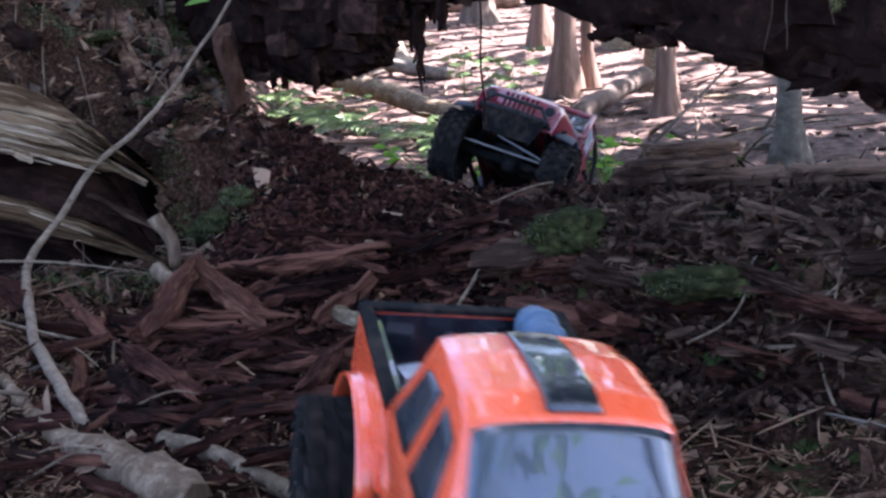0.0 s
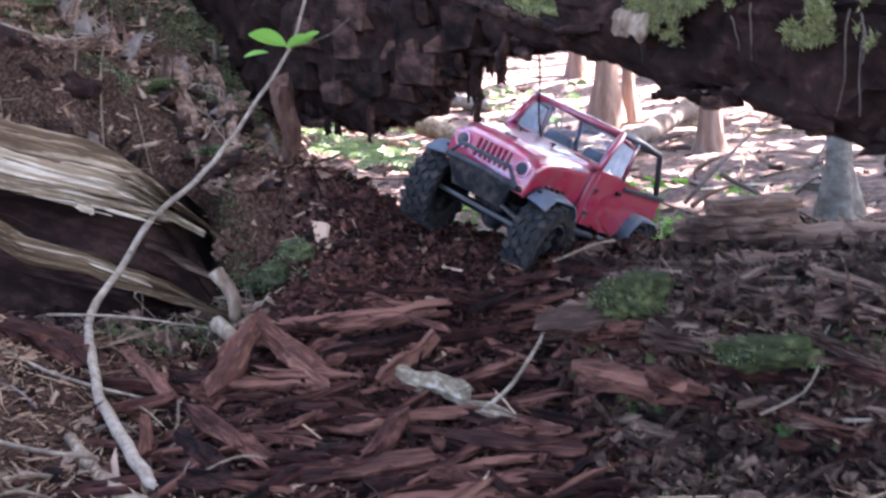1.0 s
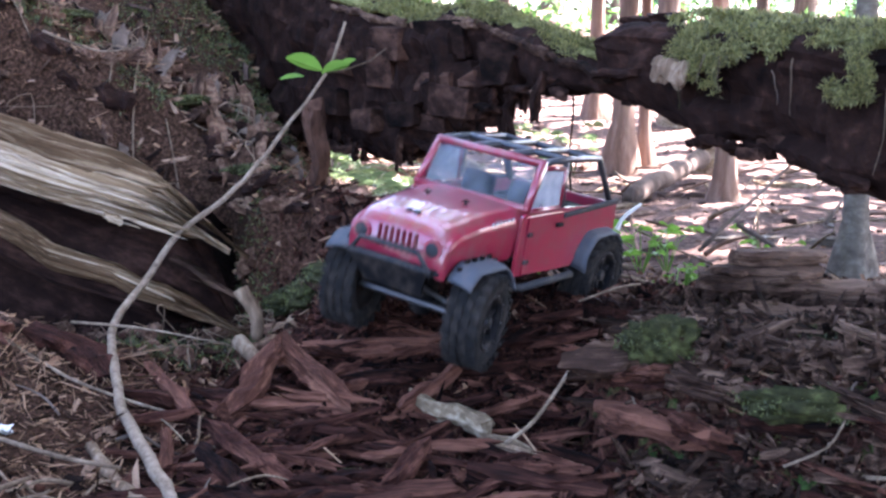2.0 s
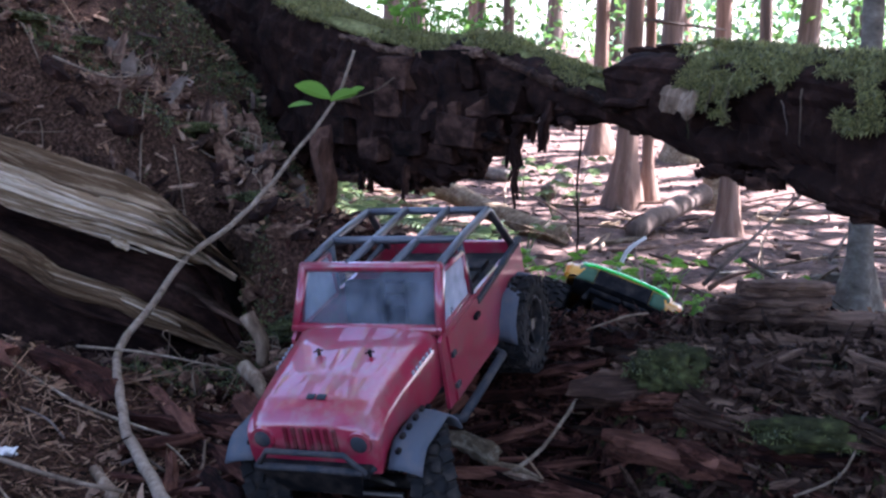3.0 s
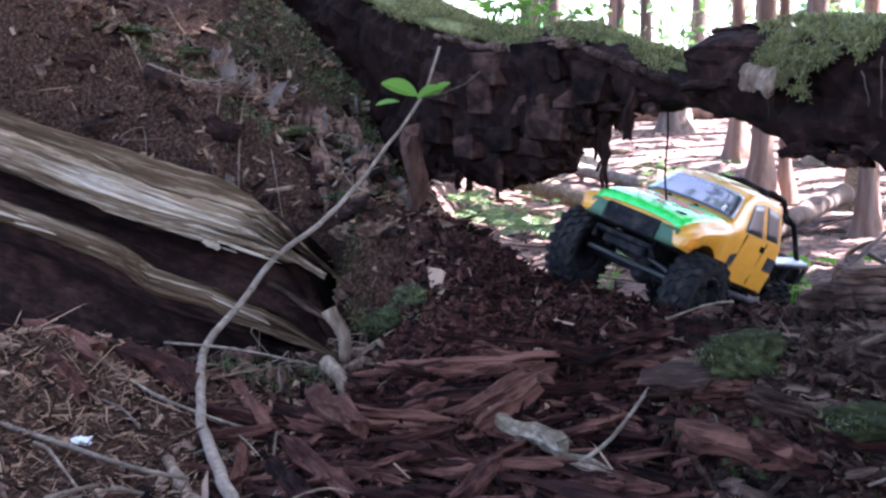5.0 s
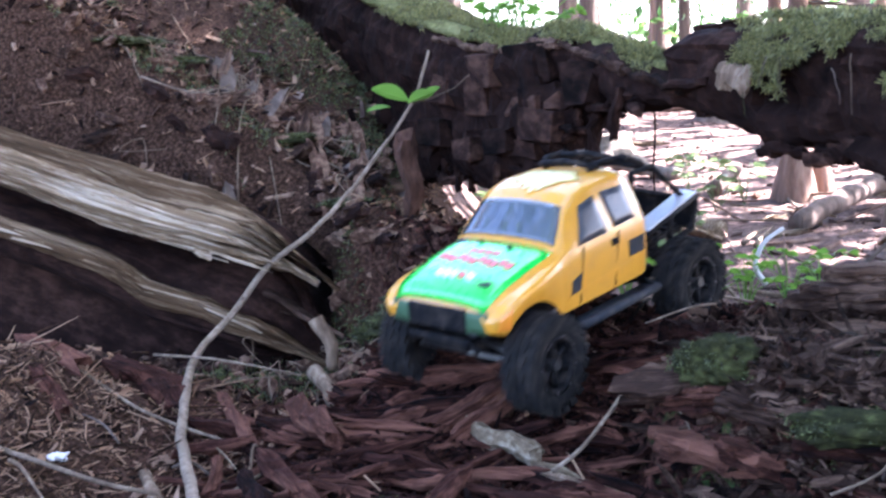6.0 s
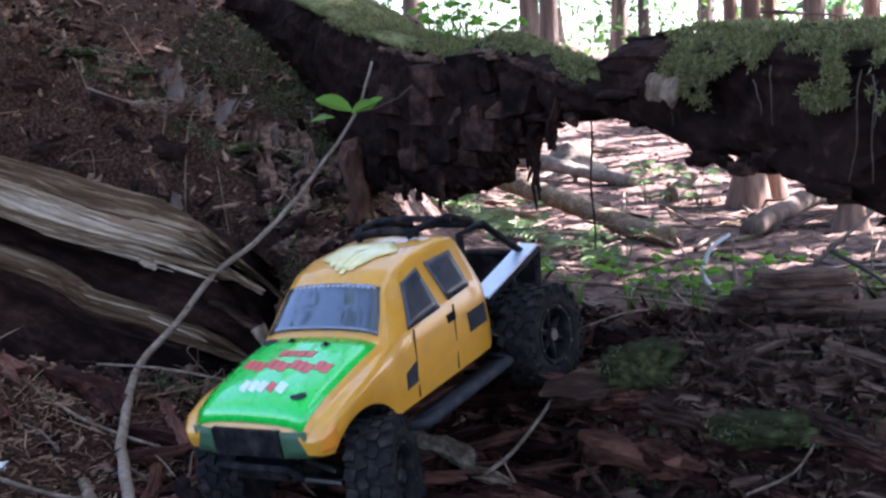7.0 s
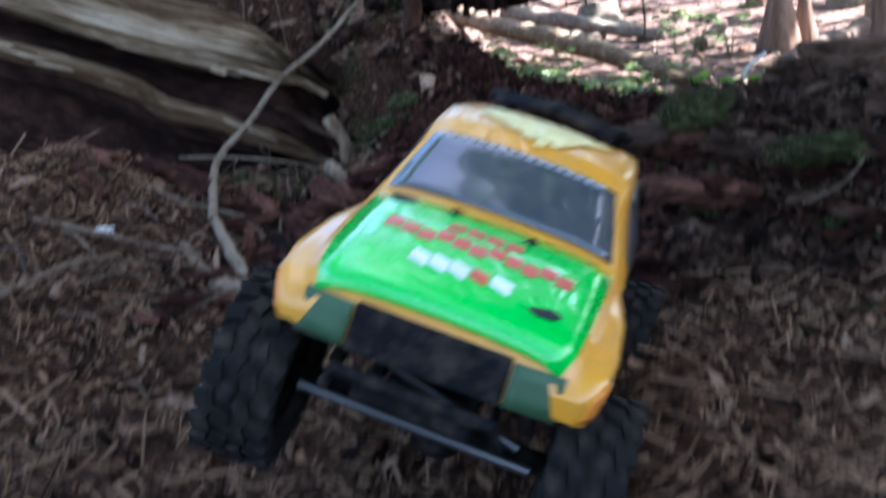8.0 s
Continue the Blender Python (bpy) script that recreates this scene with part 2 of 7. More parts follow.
def box(bm, c, s, turn=(0, 0, 0), bev=0.0):
    m = pose(*c, *turn) @ Matrix.Diagonal((*s, 1))
    made = bmesh.ops.create_cube(bm, size=1, matrix=m)["verts"]
    if bev:
        edges = list({e for v in made for e in v.link_edges})
        bmesh.ops.bevel(bm, geom=edges, offset=bev, segments=2, affect="EDGES", profile=0.6)


def tube(bm, pts, r, n=8, r_end=None):
    pts = [Vector(p) for p in pts]
    rings, side = [], None
    for k, p in enumerate(pts):
        way = (pts[min(k + 1, len(pts) - 1)] - pts[max(k - 1, 0)]).normalized()
        side = (way.orthogonal() if side is None else side - way * side.dot(way)).normalized()
        up = way.cross(side)
        f = k / max(len(pts) - 1, 1)
        rad = r if r_end is None else r + (r_end - r) * f
        rings.append([bm.verts.new(p + rad * (math.cos(a) * side + math.sin(a) * up)) for a in (2 * math.pi * j / n for j in range(n))])
    for a, b in zip(rings, rings[1:]):
        for j in range(n):
            bm.faces.new((a[j], a[(j + 1) % n], b[(j + 1) % n], b[j]))
    bm.faces.new(rings[0][::-1])
    bm.faces.new(rings[-1])


def lathe(bm, profile, n, closed=True):
    """Turns (radius, y) about the y axis."""
    rings = [[bm.verts.new((r * math.cos(a), y, r * math.sin(a))) for a in (2 * math.pi * j / n for j in range(n))] for r, y in profile]
    pairs = list(zip(rings, rings[1:])) + ([(rings[-1], rings[0])] if closed else [])
    for a, b in pairs:
        for j in range(n):
            bm.faces.new((a[j], a[(j + 1) % n], b[(j + 1) % n], b[j]))


def plate(bm, pts, y0, y1):
    """An outline in x and z, from y0 to y1."""
    a = [bm.verts.new((x, y0, z)) for x, z in pts]
    b = [bm.verts.new((x, y1, z)) for x, z in pts]
    bm.faces.new(a)
    bm.faces.new(b[::-1])
    for k in range(len(pts)):
        bm.faces.new((a[k], b[k], b[(k + 1) % len(pts)], a[(k + 1) % len(pts)]))


def sheet(bm, fn, nu, nv, thick):
    """fn(u, v), u and v from 0 to 1, as a shell of that thickness along its normal."""
    eps = 1e-3
    top, low = [], []
    for i in range(nu + 1):
        for j in range(nv + 1):
            u, v = i / nu, j / nv
            p = Vector(fn(u, v))
            du = Vector(fn(min(u + eps, 1), v)) - Vector(fn(max(u - eps, 0), v))
            dv = Vector(fn(u, min(v + eps, 1))) - Vector(fn(u, max(v - eps, 0)))
            nrm = du.cross(dv).normalized()
            top.append(bm.verts.new(p + nrm * thick))
            low.append(bm.verts.new(p))
    w = nv + 1
    for i in range(nu):
        for j in range(nv):
            a, b, c, d = i * w + j, (i + 1) * w + j, (i + 1) * w + j + 1, i * w + j + 1
            bm.faces.new((top[a], top[b], top[c], top[d]))
            bm.faces.new((low[d], low[c], low[b], low[a]))
    rim = [i * w for i in range(nu + 1)] + [nu * w + j for j in range(1, nv + 1)] + [i * w + nv for i in range(nu - 1, -1, -1)] + [j for j in range(nv - 1, 0, -1)]
    for a, b in zip(rim, rim[1:] + rim[:1]):
        bm.faces.new((top[b], top[a], low[a], low[b]))


def made(build, *args, **kw):
    bm = bmesh.new()
    build(bm, *args, **kw)
    return bm


def smoothstep(a, b, x):
    f = np.clip((x - a) / (b - a), 0, 1)
    return f * f * (3 - 2 * f)


def fbm(x, y, z=0.0, octaves=4):
    return noise.fractal(Vector((x, y, z)), 1.0, 2.0, octaves)


# ---- ground ----
def ground_plan(x, y):
    """Height of the ground without its small relief (numpy arrays)."""
    left = smoothstep(0.26, 0.40, -x)
    rise = smoothstep(1.68, 1.84, y - 0.14 * smoothstep(0.43, 0.52, -x))
    z = 0.112 + 0.033 * smoothstep(0.6, 1.15, y) + 0.10 * smoothstep(1.22, 1.53, y) * (1 - left * (1 - rise))
    # the bank of layered rotten wood, in three steps
    u = (x - 0.175) * 0.62 + (y - 1.15) * 0.78
    bank = 0.145 + 0.05 * smoothstep(-0.045, -0.03, u) + 0.045 * smoothstep(-0.018, -0.006, u) + 0.035 * smoothstep(0.005, 0.02, u) + 0.012 * smoothstep(0.05, 0.2, u)
    bank = 0.10 + (bank - 0.10) * smoothstep(-0.03, 0.09, x)
    z = np.maximum(z, bank - 0.055 * smoothstep(1.22, 1.45, y))
    z = z - (0.19 * smoothstep(1.60, 2.05, y) + 0.06 * smoothstep(2.1, 3.0, y)) * (1 - smoothstep(0.30, 0.5, -x) * (1 - smoothstep(2.6, 3.6, y)))
    near_right = 0.05 * smoothstep(0.15, 0.6, x) * (1 - smoothstep(0.9, 1.2, y))
    # the hillside of duff
    hill = 0.62 * np.clip(-0.25 - x, 0, 1.5) * rise + 0.045 * smoothstep(0.12, 0.24, -x) * smoothstep(1.36, 1.55, y) * (1 - left * (1 - rise)) * (1 - smoothstep(1.75, 2.0, y))
    hill = hill + 1.0 * np.clip(y - 2.3, 0, 0.8) * smoothstep(0.42, 0.75, -x)
    hill = hill * (1 - 0.8 * smoothstep(3.2, 6.0, y)) * (1 - smoothstep(3.0, 9.0, -x)) * (1 - smoothstep(2.4, 2.9, y) * (1 - smoothstep(0.7, 1.2, -x)))
    near_left = 0.10 * smoothstep(0.38, 0.8, -x) * (1 - smoothstep(1.40, 1.60, y))
    # the ridge of duff between hillside and lip
    ridge = np.interp(x, [-0.46, -0.34, -0.26, -0.20, -0.10, 0.0, 0.05], [0, 0.13, 0.10, 0.075, 0.06, 0.03, 0]) * np.exp(-((y - 1.76) / 0.09) ** 2)
    # the far side of the clearing climbs
    climb = 0.085 * np.clip(y - 6.0, 0, 9.0) * (1 - smoothstep(14.0, 40.0, np.abs(x)))
    return z + near_right + hill + near_left + ridge + climb


def stretch_axis(lo, hi, step, ends):
    mid = list(np.arange(lo, hi + step / 2, step))
    out, d = [], step
    v = hi
    while v < ends[1]:
        d *= 1.18
        v += d
        out.append(v)
    inn, d, v = [], step, lo
    while v > ends[0]:
        d *= 1.18
        v -= d
        inn.append(v)
    return np.array(inn[::-1] + mid + out)


def relief(x, y):
    f = 1.0 / (1.0 + max(0.0, math.hypot(x, y - 1.2) - 2.0) * 0.3)
    r = 0.016 * fbm(x * 5, y * 5) + 0.009 * noise.noise(Vector((x * 22, y * 30, 1))) + 0.005 * noise.noise(Vector((x * 60, y * 90, 3)))
    u = (x - 0.175) * 0.62 + (y - 1.15) * 0.78
    if x > -0.1 and -0.15 < u < 0.3:  # broken layers of wood along the bank
        c = noise.cell(Vector((x * 9 + y * 4, u * 45, 0)))
        r += 0.012 * (c - 0.5) * float(smoothstep(-0.1, 0.1, x))
    if x < -0.22 and y > 1.4:  # slumped clods on the hillside
        r += float(smoothstep(0.22, 0.34, -x) * smoothstep(1.42, 1.62, y)) * (0.034 * noise.noise(Vector((x * 8, y * 8, 4))) + 0.020 * noise.noise(Vector((x * 20, y * 20, 8))))
    far = max(0.0, math.hypot(x, y) - 4.0)
    return r * f + 0.05 * min(far, 4) * noise.noise(Vector((x * 0.35, y * 0.35, 7)))


GX = stretch_axis(-1.25, 0.95, 0.011, (-260, 260))
GY = stretch_axis(0.25, 2.35, 0.011, (-200, 320))
XX, YY = np.meshgrid(GX, GY, indexing="ij")
ZZ = ground_plan(XX, YY)
for i, gx in enumerate(GX):
    for j, gy in enumerate(GY):
        ZZ[i, j] += relief(gx, gy)


def ground_z(x, y):
    """Height of the finished ground at arrays of x and y."""
    x, y = np.asarray(x, float), np.asarray(y, float)
    i = np.clip(np.searchsorted(GX, x) - 1, 0, len(GX) - 2)
    j = np.clip(np.searchsorted(GY, y) - 1, 0, len(GY) - 2)
    u, v = (x - GX[i]) / (GX[i + 1] - GX[i]), (y - GY[j]) / (GY[j + 1] - GY[j])
    return (ZZ[i, j] * (1 - u) + ZZ[i + 1, j] * u) * (1 - v) + (ZZ[i, j + 1] * (1 - u) + ZZ[i + 1, j + 1] * u) * v


def gz(x, y):
    return float(ground_z(x, y))


def build_ground():
    nx, ny = len(GX), len(GY)
    verts = np.stack([XX.ravel(), YY.ravel(), ZZ.ravel()], 1)
    a = (np.arange(nx - 1)[:, None] * ny + np.arange(ny - 1)[None]).ravel()
    ob = raw("ground", verts, np.stack([a, a + ny, a + ny + 1, a + 1], 1), GROUND, None, True)
    tagged(ob, "forest floor of brown duff and red rotten wood", "ground", kind="structure")


build_ground()

rng = np.random.default_rng(4)


def turned(n, tilt):
    """Random turns about z with a tilt, as (n, 3, 3) matrices whose first column is the long way."""
    a, b, c = rng.uniform(0, 2 * np.pi, n), rng.normal(0, tilt, n), rng.normal(0, tilt * 1.5, n)
    ca, sa, cb, sb, cc, sc = np.cos(a), np.sin(a), np.cos(b), np.sin(b), np.cos(c), np.sin(c)
    o, l = np.zeros(n), np.ones(n)
    rz = np.stack([np.stack([ca, -sa, o], -1), np.stack([sa, ca, o], -1), np.stack([o, o, l], -1)], 1)
    ry = np.stack([np.stack([cb, o, sb], -1), np.stack([o, l, o], -1), np.stack([-sb, o, cb], -1)], 1)
    rx = np.stack([np.stack([l, o, o], -1), np.stack([o, cc, -sc], -1), np.stack([o, sc, cc], -1)], 1)
    return rz @ ry @ rx


BOX_FACES = np.array([[0, 1, 3, 2], [4, 6, 7, 5], [0, 4, 5, 1], [2, 3, 7, 6], [0, 2, 6, 4], [1, 5, 7, 3]])
BOX_CORNERS = np.array([[i, j, k] for i in (-0.5, 0.5) for j in (-0.5, 0.5) for k in (-0.5, 0.5)])


def flakes(name, at, sizes, mat, tilt=0.3, ragged=0.25, turns=None):
    """Many ragged slivers in one mesh: at (n, 3), sizes (n, 3)."""
    n = len(at)
    v = BOX_CORNERS[None] * (1 + rng.normal(0, ragged, (n, 8, 3))) * sizes[:, None, :]
    v = np.einsum("nij,nkj->nki", turned(n, tilt) if turns is None else turns, v) + at[:, None, :]
    f = BOX_FACES[None] + 8 * np.arange(n)[:, None, None]
    return raw(name, v.reshape(-1, 3), f.reshape(-1, 4), mat)


def blades(name, at, length, width, mat, turns, parent=None):
    """Many single leaves in one mesh: kite shapes folded along the middle."""
    n = len(at)
    shape = np.array([[0, 0, 0], [0.45, 0.5, 0.12], [1, 0, -0.05], [0.45, -0.5, 0.12]])
    v = np.repeat(shape[None], n, 0) * np.stack([length, width, length], -1)[:, None, :]
    v = np.einsum("nij,nkj->nki", turns, v) + at[:, None, :]
    q = 4 * np.arange(n)[:, None]
    f = np.concatenate([q + [0, 1, 2], q + [0, 2, 3]], 0)
    return raw(name, v.reshape(-1, 3), f, mat, parent)


def scatter(n, x0, x1, y0, y1, keep=None):
    x, y = rng.uniform(x0, x1, n), rng.uniform(y0, y1, n)
    if keep is not None:
        ok = rng.uniform(0, 1, n) < keep(x, y)
        x, y = x[ok], y[ok]
    return x, y, ground_z(x, y)


def trough(x, y):
    return np.exp(-(((x + 0.02) / 0.36) ** 2) ** 2) * smoothstep(0.85, 1.1, y) * (1 - smoothstep(1.75, 2.0, y))


def near_bank(x, y):
    return smoothstep(0.05, 0.2, x) * smoothstep(0.9, 1.0, y) * (1 - smoothstep(1.42, 1.55, y))


def hillside(x, y):
    return smoothstep(0.2, 0.32, -x) * smoothstep(1.42, 1.6, y)


def build_litter():
    # red slivers of rotten wood in the trough and on the bank
    x, y, z = scatter(26000, -0.55, 0.55, 0.75, 1.95, trough)
    s = np.stack([rng.lognormal(-4.55, 0.6, len(x)), rng.lognormal(-5.5, 0.5, len(x)), rng.lognormal(-6.0, 0.45, len(x))], -1)
    tagged(flakes("rotten_wood_slivers", np.stack([x, y, z + 0.004], -1), s, ROT, 0.5, 0.35), "red-brown slivers of rotten wood strewn over the floor", "wood litter", kind="stuff")
    x, y, z = scatter(16000, 0.02, 0.8, 0.85, 1.6, near_bank)
    z = z + rng.uniform(0, 0.016, len(z))
    s = np.stack([rng.lognormal(-4.2, 0.55, len(x)), rng.lognormal(-5.2, 0.5, len(x)), rng.lognormal(-5.8, 0.4, len(x))], -1)
    tagged(flakes("rotten_wood_crumbs", np.stack([x, y, z + 0.004], -1), s, BANKWOOD, 0.5, 0.35), "brown crumbs of layered rotten wood on the bank", "wood litter", kind="stuff")
    # low moss on the bank and on the hillside
    x, y, z = scatter(60000, 0.05, 0.8, 0.9, 1.5, lambda x, y: near_bank(x, y) * np.array([fbm(a * 9, b * 13, 2.0) > 0.16 for a, b in zip(x, y)]))
    n = len(x)
    tagged(blades("bank_moss", np.stack([x, y, z + 0.006], -1), rng.uniform(0.004, 0.010, n), rng.uniform(0.0012, 0.003, n), MOSS_DARK, turned(n, 1.1)), "thin green moss on layered rotten wood", "moss", kind="stuff")
    x, y, z = scatter(90000, -1.2, -0.24, 1.4, 2.5, lambda x, y: hillside(x, y) * np.array([fbm(a * 5, b * 6, 5.0) > 0.16 for a, b in zip(x, y)]))
    n = len(x)
    tagged(blades("hill_moss", np.stack([x, y, z + 0.006], -1), rng.uniform(0.005, 0.013, n), rng.uniform(0.0014, 0.0035, n), MOSS_DARK, turned(n, 1.1)), "dark green moss on the hillside duff", "moss", kind="stuff")
    # duff on the hillside and in front
    x, y, z = scatter(60000, -3.0, 2.4, -1.0, 3.4, lambda x, y: (1 - 0.75 * trough(x, y)) * np.exp(-((x + 0.35) / 1.25) ** 4 - ((y - 1.3) / 1.45) ** 4))
    s = np.stack([rng.lognormal(-4.6, 0.5, len(x)), rng.lognormal(-5.4, 0.45, len(x)), rng.lognormal(-6.6, 0.3, len(x))], -1)
    tagged(flakes("duff", np.stack([x, y, z + 0.002], -1), s, LITTER, 0.45), "brown flakes of bark and leaf duff on the floor", "leaf litter", kind="stuff")
    x, y, z = scatter(19000, -1.8, 1.1, -0.1, 2.9, lambda x, y: (0.2 + 0.8 * hillside(x, y)) * (1 - 0.8 * trough(x, y)))
    s = np.stack([rng.lognormal(-4.1, 0.5, len(x)), rng.lognormal(-5.1, 0.45, len(x)), rng.lognormal(-6.0, 0.4, len(x))], -1)
    tagged(flakes("bark_flakes", np.stack([x, y, z + 0.006], -1), s, FLAKE, 0.55, 0.4), "reddish brown curled flakes of bark on the slope", "leaf litter", kind="stuff")
    x, y, z = scatter(1700, -1.5, 0.9, 0.2, 2.7, lambda x, y: 1 - 0.8 * trough(x, y))
    s = np.stack([rng.lognormal(-3.0, 0.45, len(x)), rng.uniform(0.0009, 0.0023, len(x)), rng.uniform(0.0009, 0.002, len(x))], -1)
    tagged(flakes("twig_litter", np.stack([x, y, z + 0.010], -1), s, NEEDLE, 0.3, 0.2), "thin broken brown twigs on the slope", "wood litter", kind="stuff")
    x, y, z = scatter(13000, -1.5, 0.9, 0.2, 2.6, lambda x, y: (1 - 0.8 * trough(x, y)) * (1 - 0.5 * smoothstep(1.4, 1.8, y)))
    s = np.stack([rng.lognormal(-4.1, 0.5, len(x)), rng.uniform(0.0006, 0.0013, len(x)), rng.uniform(0.0006, 0.0012, len(x))], -1)
    tagged(flakes("dry_needles", np.stack([x, y, z + 0.004], -1), s, NEEDLE, 0.4, 0.1), "dry needles and thin twigs on the floor", "needle litter", kind="stuff")
    x, y, z = scatter(30000, -1.2, 0.9, 0.2, 1.35, lambda x, y: 1 - trough(x, y))
    s = np.stack([rng.lognormal(-4.4, 0.5, len(x)), rng.lognormal(-6.85, 0.35, len(x)), rng.lognormal(-7.0, 0.3, len(x))], -1)
    tagged(flakes("dry_fibres", np.stack([x, y, z + 0.006], -1), s, NEEDLE, 0.5, 0.3), "dry brown fibres of wood and needles in front", "needle litter", kind="stuff")
    # far litter
    x, y, z = scatter(6500, -4, 6, 2.3, 11)
    s = np.stack([rng.lognormal(-3.6, 0.7, len(x)), rng.lognormal(-4.9, 0.6, len(x)), rng.lognormal(-5.1, 0.6, len(x))], -1)
    tagged(flakes("forest_debris", np.stack([x, y, z + 0.004], -1), s, DEBRIS, 0.25), "sticks and bark strewn on the forest floor", "wood litter", kind="stuff")


build_litter()


def ragged_chunk(bm, length, wide, high, seed, bite=0.16):
    """A split piece of wood along x: uneven ridges that run with the grain and break off at their own lengths."""
    n, m = 9, 9
    rings = []
    ridge = [1 + (0.35 + bite * 0.6) * noise.noise(Vector((seed * 2.3, j * 1.7, 5))) for j in range(m)]
    start = [0.30 * length * (noise.noise(Vector((seed, j * 1.3, 11))) + 0.35) for j in range(m)]
    stop = [0.34 * length * (noise.noise(Vector((seed, j * 1.3, 17))) + 0.3) for j in range(m)]
    for i in range(n):
        f = i / (n - 1)
        taper = 1 - 0.16 * abs(2 * f - 1) ** 3 - 0.3 * noise.noise(Vector((seed, f * 2.2, 23)))
        bend = Vector((0, 0.35 * wide * noise.noise(Vector((f * 2, seed, 1))), 0.4 * high * noise.noise(Vector((f * 2, seed, 6)))))
        ring = []
        for j in range(m):
            a = 2 * math.pi * (j + 0.4 * noise.noise(Vector((seed, j, 3)))) / m
            c, s = math.cos(a), math.sin(a)
            k = ridge[j] / max(abs(c), abs(s)) ** 0.6
            q = 1 + bite * noise.noise(Vector((f * 5 + seed, j * 2.1, seed))) + 0.5 * bite * noise.noise(Vector((f * 14 + seed, j * 2.1, seed)))
            x = (f - 0.5) * length + start[j] * (1 - f) ** 2 - stop[j] * f ** 2
            ring.append(bm.verts.new((x, 0.5 * wide * c * k * q * taper + bend.y, 0.5 * high * s * k * q * taper + bend.z)))
        rings.append(ring)
    for a, b in zip(rings, rings[1:]):
        for j in range(m):
            bm.faces.new((a[j], a[(j + 1) % m], b[(j + 1) % m], b[j]))
    bm.faces.new(rings[0][::-1])
    bm.faces.new(rings[-1])


def chunk(name, x, y, length, wide, high, yaw, mat, label, pitch=0.0, roll=0.0, lift=0.25, seed=None, category="wood piece", group="rotten wood pieces", z=None):
    seed = seed if seed is not None else (x * 31 + y * 17) % 40
    ob = part(name, made(ragged_chunk, length, wide, high, seed, 0.42), mat, None, label)
    ob.matrix_world = pose(x, y, (gz(x, y) if z is None else z) + high * lift, roll, pitch, yaw)
    return tagged(ob, category=category, group=group)


def layered_slab(bm, length, wide, high, layers, seed):
    """A broken slab along x, of thin layers with ragged edges that overhang one another."""
    n = 13
    z = -0.5 * high
    for k in range(layers):
        th = high / layers * (1 + 0.4 * noise.noise(Vector((seed, k * 3.1, 2))))
        shift = 0.22 * wide * noise.noise(Vector((seed * 1.7, k * 2.3, 9)))
        x0 = -length / 2 * (1 + 0.30 * noise.noise(Vector((seed, k * 1.9, 4))))
        x1 = length / 2 * (1 + 0.30 * noise.noise(Vector((seed, k * 1.9, 14))))
        rows = []
        for i in range(n):
            f = i / (n - 1)
            x = x0 + (x1 - x0) * f
            end = 1 - 0.55 * abs(2 * f - 1) ** 5
            cut = [noise.cell(Vector((f * 5 + seed * 3.3, k * 5 + side, 0))) - 0.5 for side in (1, 2)]
            front = -wide / 2 * end * (1 + 0.30 * cut[0] + 0.25 * noise.noise(Vector((f * 9, seed, k)))) + shift
            back = wide / 2 * end * (1 + 0.30 * cut[1]) + shift
            lift = 0.35 * th * noise.noise(Vector((f * 4, seed, k + 20)))
            rows.append([bm.verts.new((x + 0.01 * noise.noise(Vector((f * 7, seed, k + q))), y, z + h + lift + 0.2 * th * noise.noise(Vector((f * 17, seed + q, k))))) for q, (y, h) in enumerate(((front, 0.15 * th), (front - 0.0015, 0.6 * th), (front + 0.004, th), (back, th * 0.9), (back, 0.0)))])
        for a, b in zip(rows, rows[1:]):
            for j in range(5):
                bm.faces.new((a[j], a[(j + 1) % 5], b[(j + 1) % 5], b[j]))
        bm.faces.new(rows[0][::-1])
        bm.faces.new(rows[-1])
        z += th * 0.93


def slab(name, x, y, length, wide, high, yaw, mat, label, pitch=0.0, roll=0.0, lift=0.3, layers=3, z=None, category="wood slab", group="slabs of the rotten bank"):
    ob = part(name, made(layered_slab, length, wide, high, layers, (x * 37 + y * 19) % 50), mat, None, label)
    ob.matrix_world = pose(x, y, (gz(x, y) if z is None else z) + high * lift, roll, pitch, yaw)
    return tagged(ob, category=category, group=group)


def between(a, b, wide, high, mat, label, lift=0.5, za=0.0, zb=0.0, kind=chunk):
    """A piece of wood whose ends lie at a and b on the ground, raised by za and zb."""
    d = math.dist(a, b)
    dz = (gz(*b) + zb) - (gz(*a) + za)
    x, y = (a[0] + b[0]) / 2, (a[1] + b[1]) / 2
    ob = kind("rotten_wood_piece", x, y, d * 1.12, wide, high, math.degrees(math.atan2(b[1] - a[1], b[0] - a[0])), mat, label, -math.degrees(math.atan2(dz, d)), 0.0, lift, z=(gz(*a) + gz(*b) + za + zb) / 2)
    return tagged(ob, category="wood piece", group="rotten wood pieces")


PUSHED = []  # two pieces that a wheel pushes aside


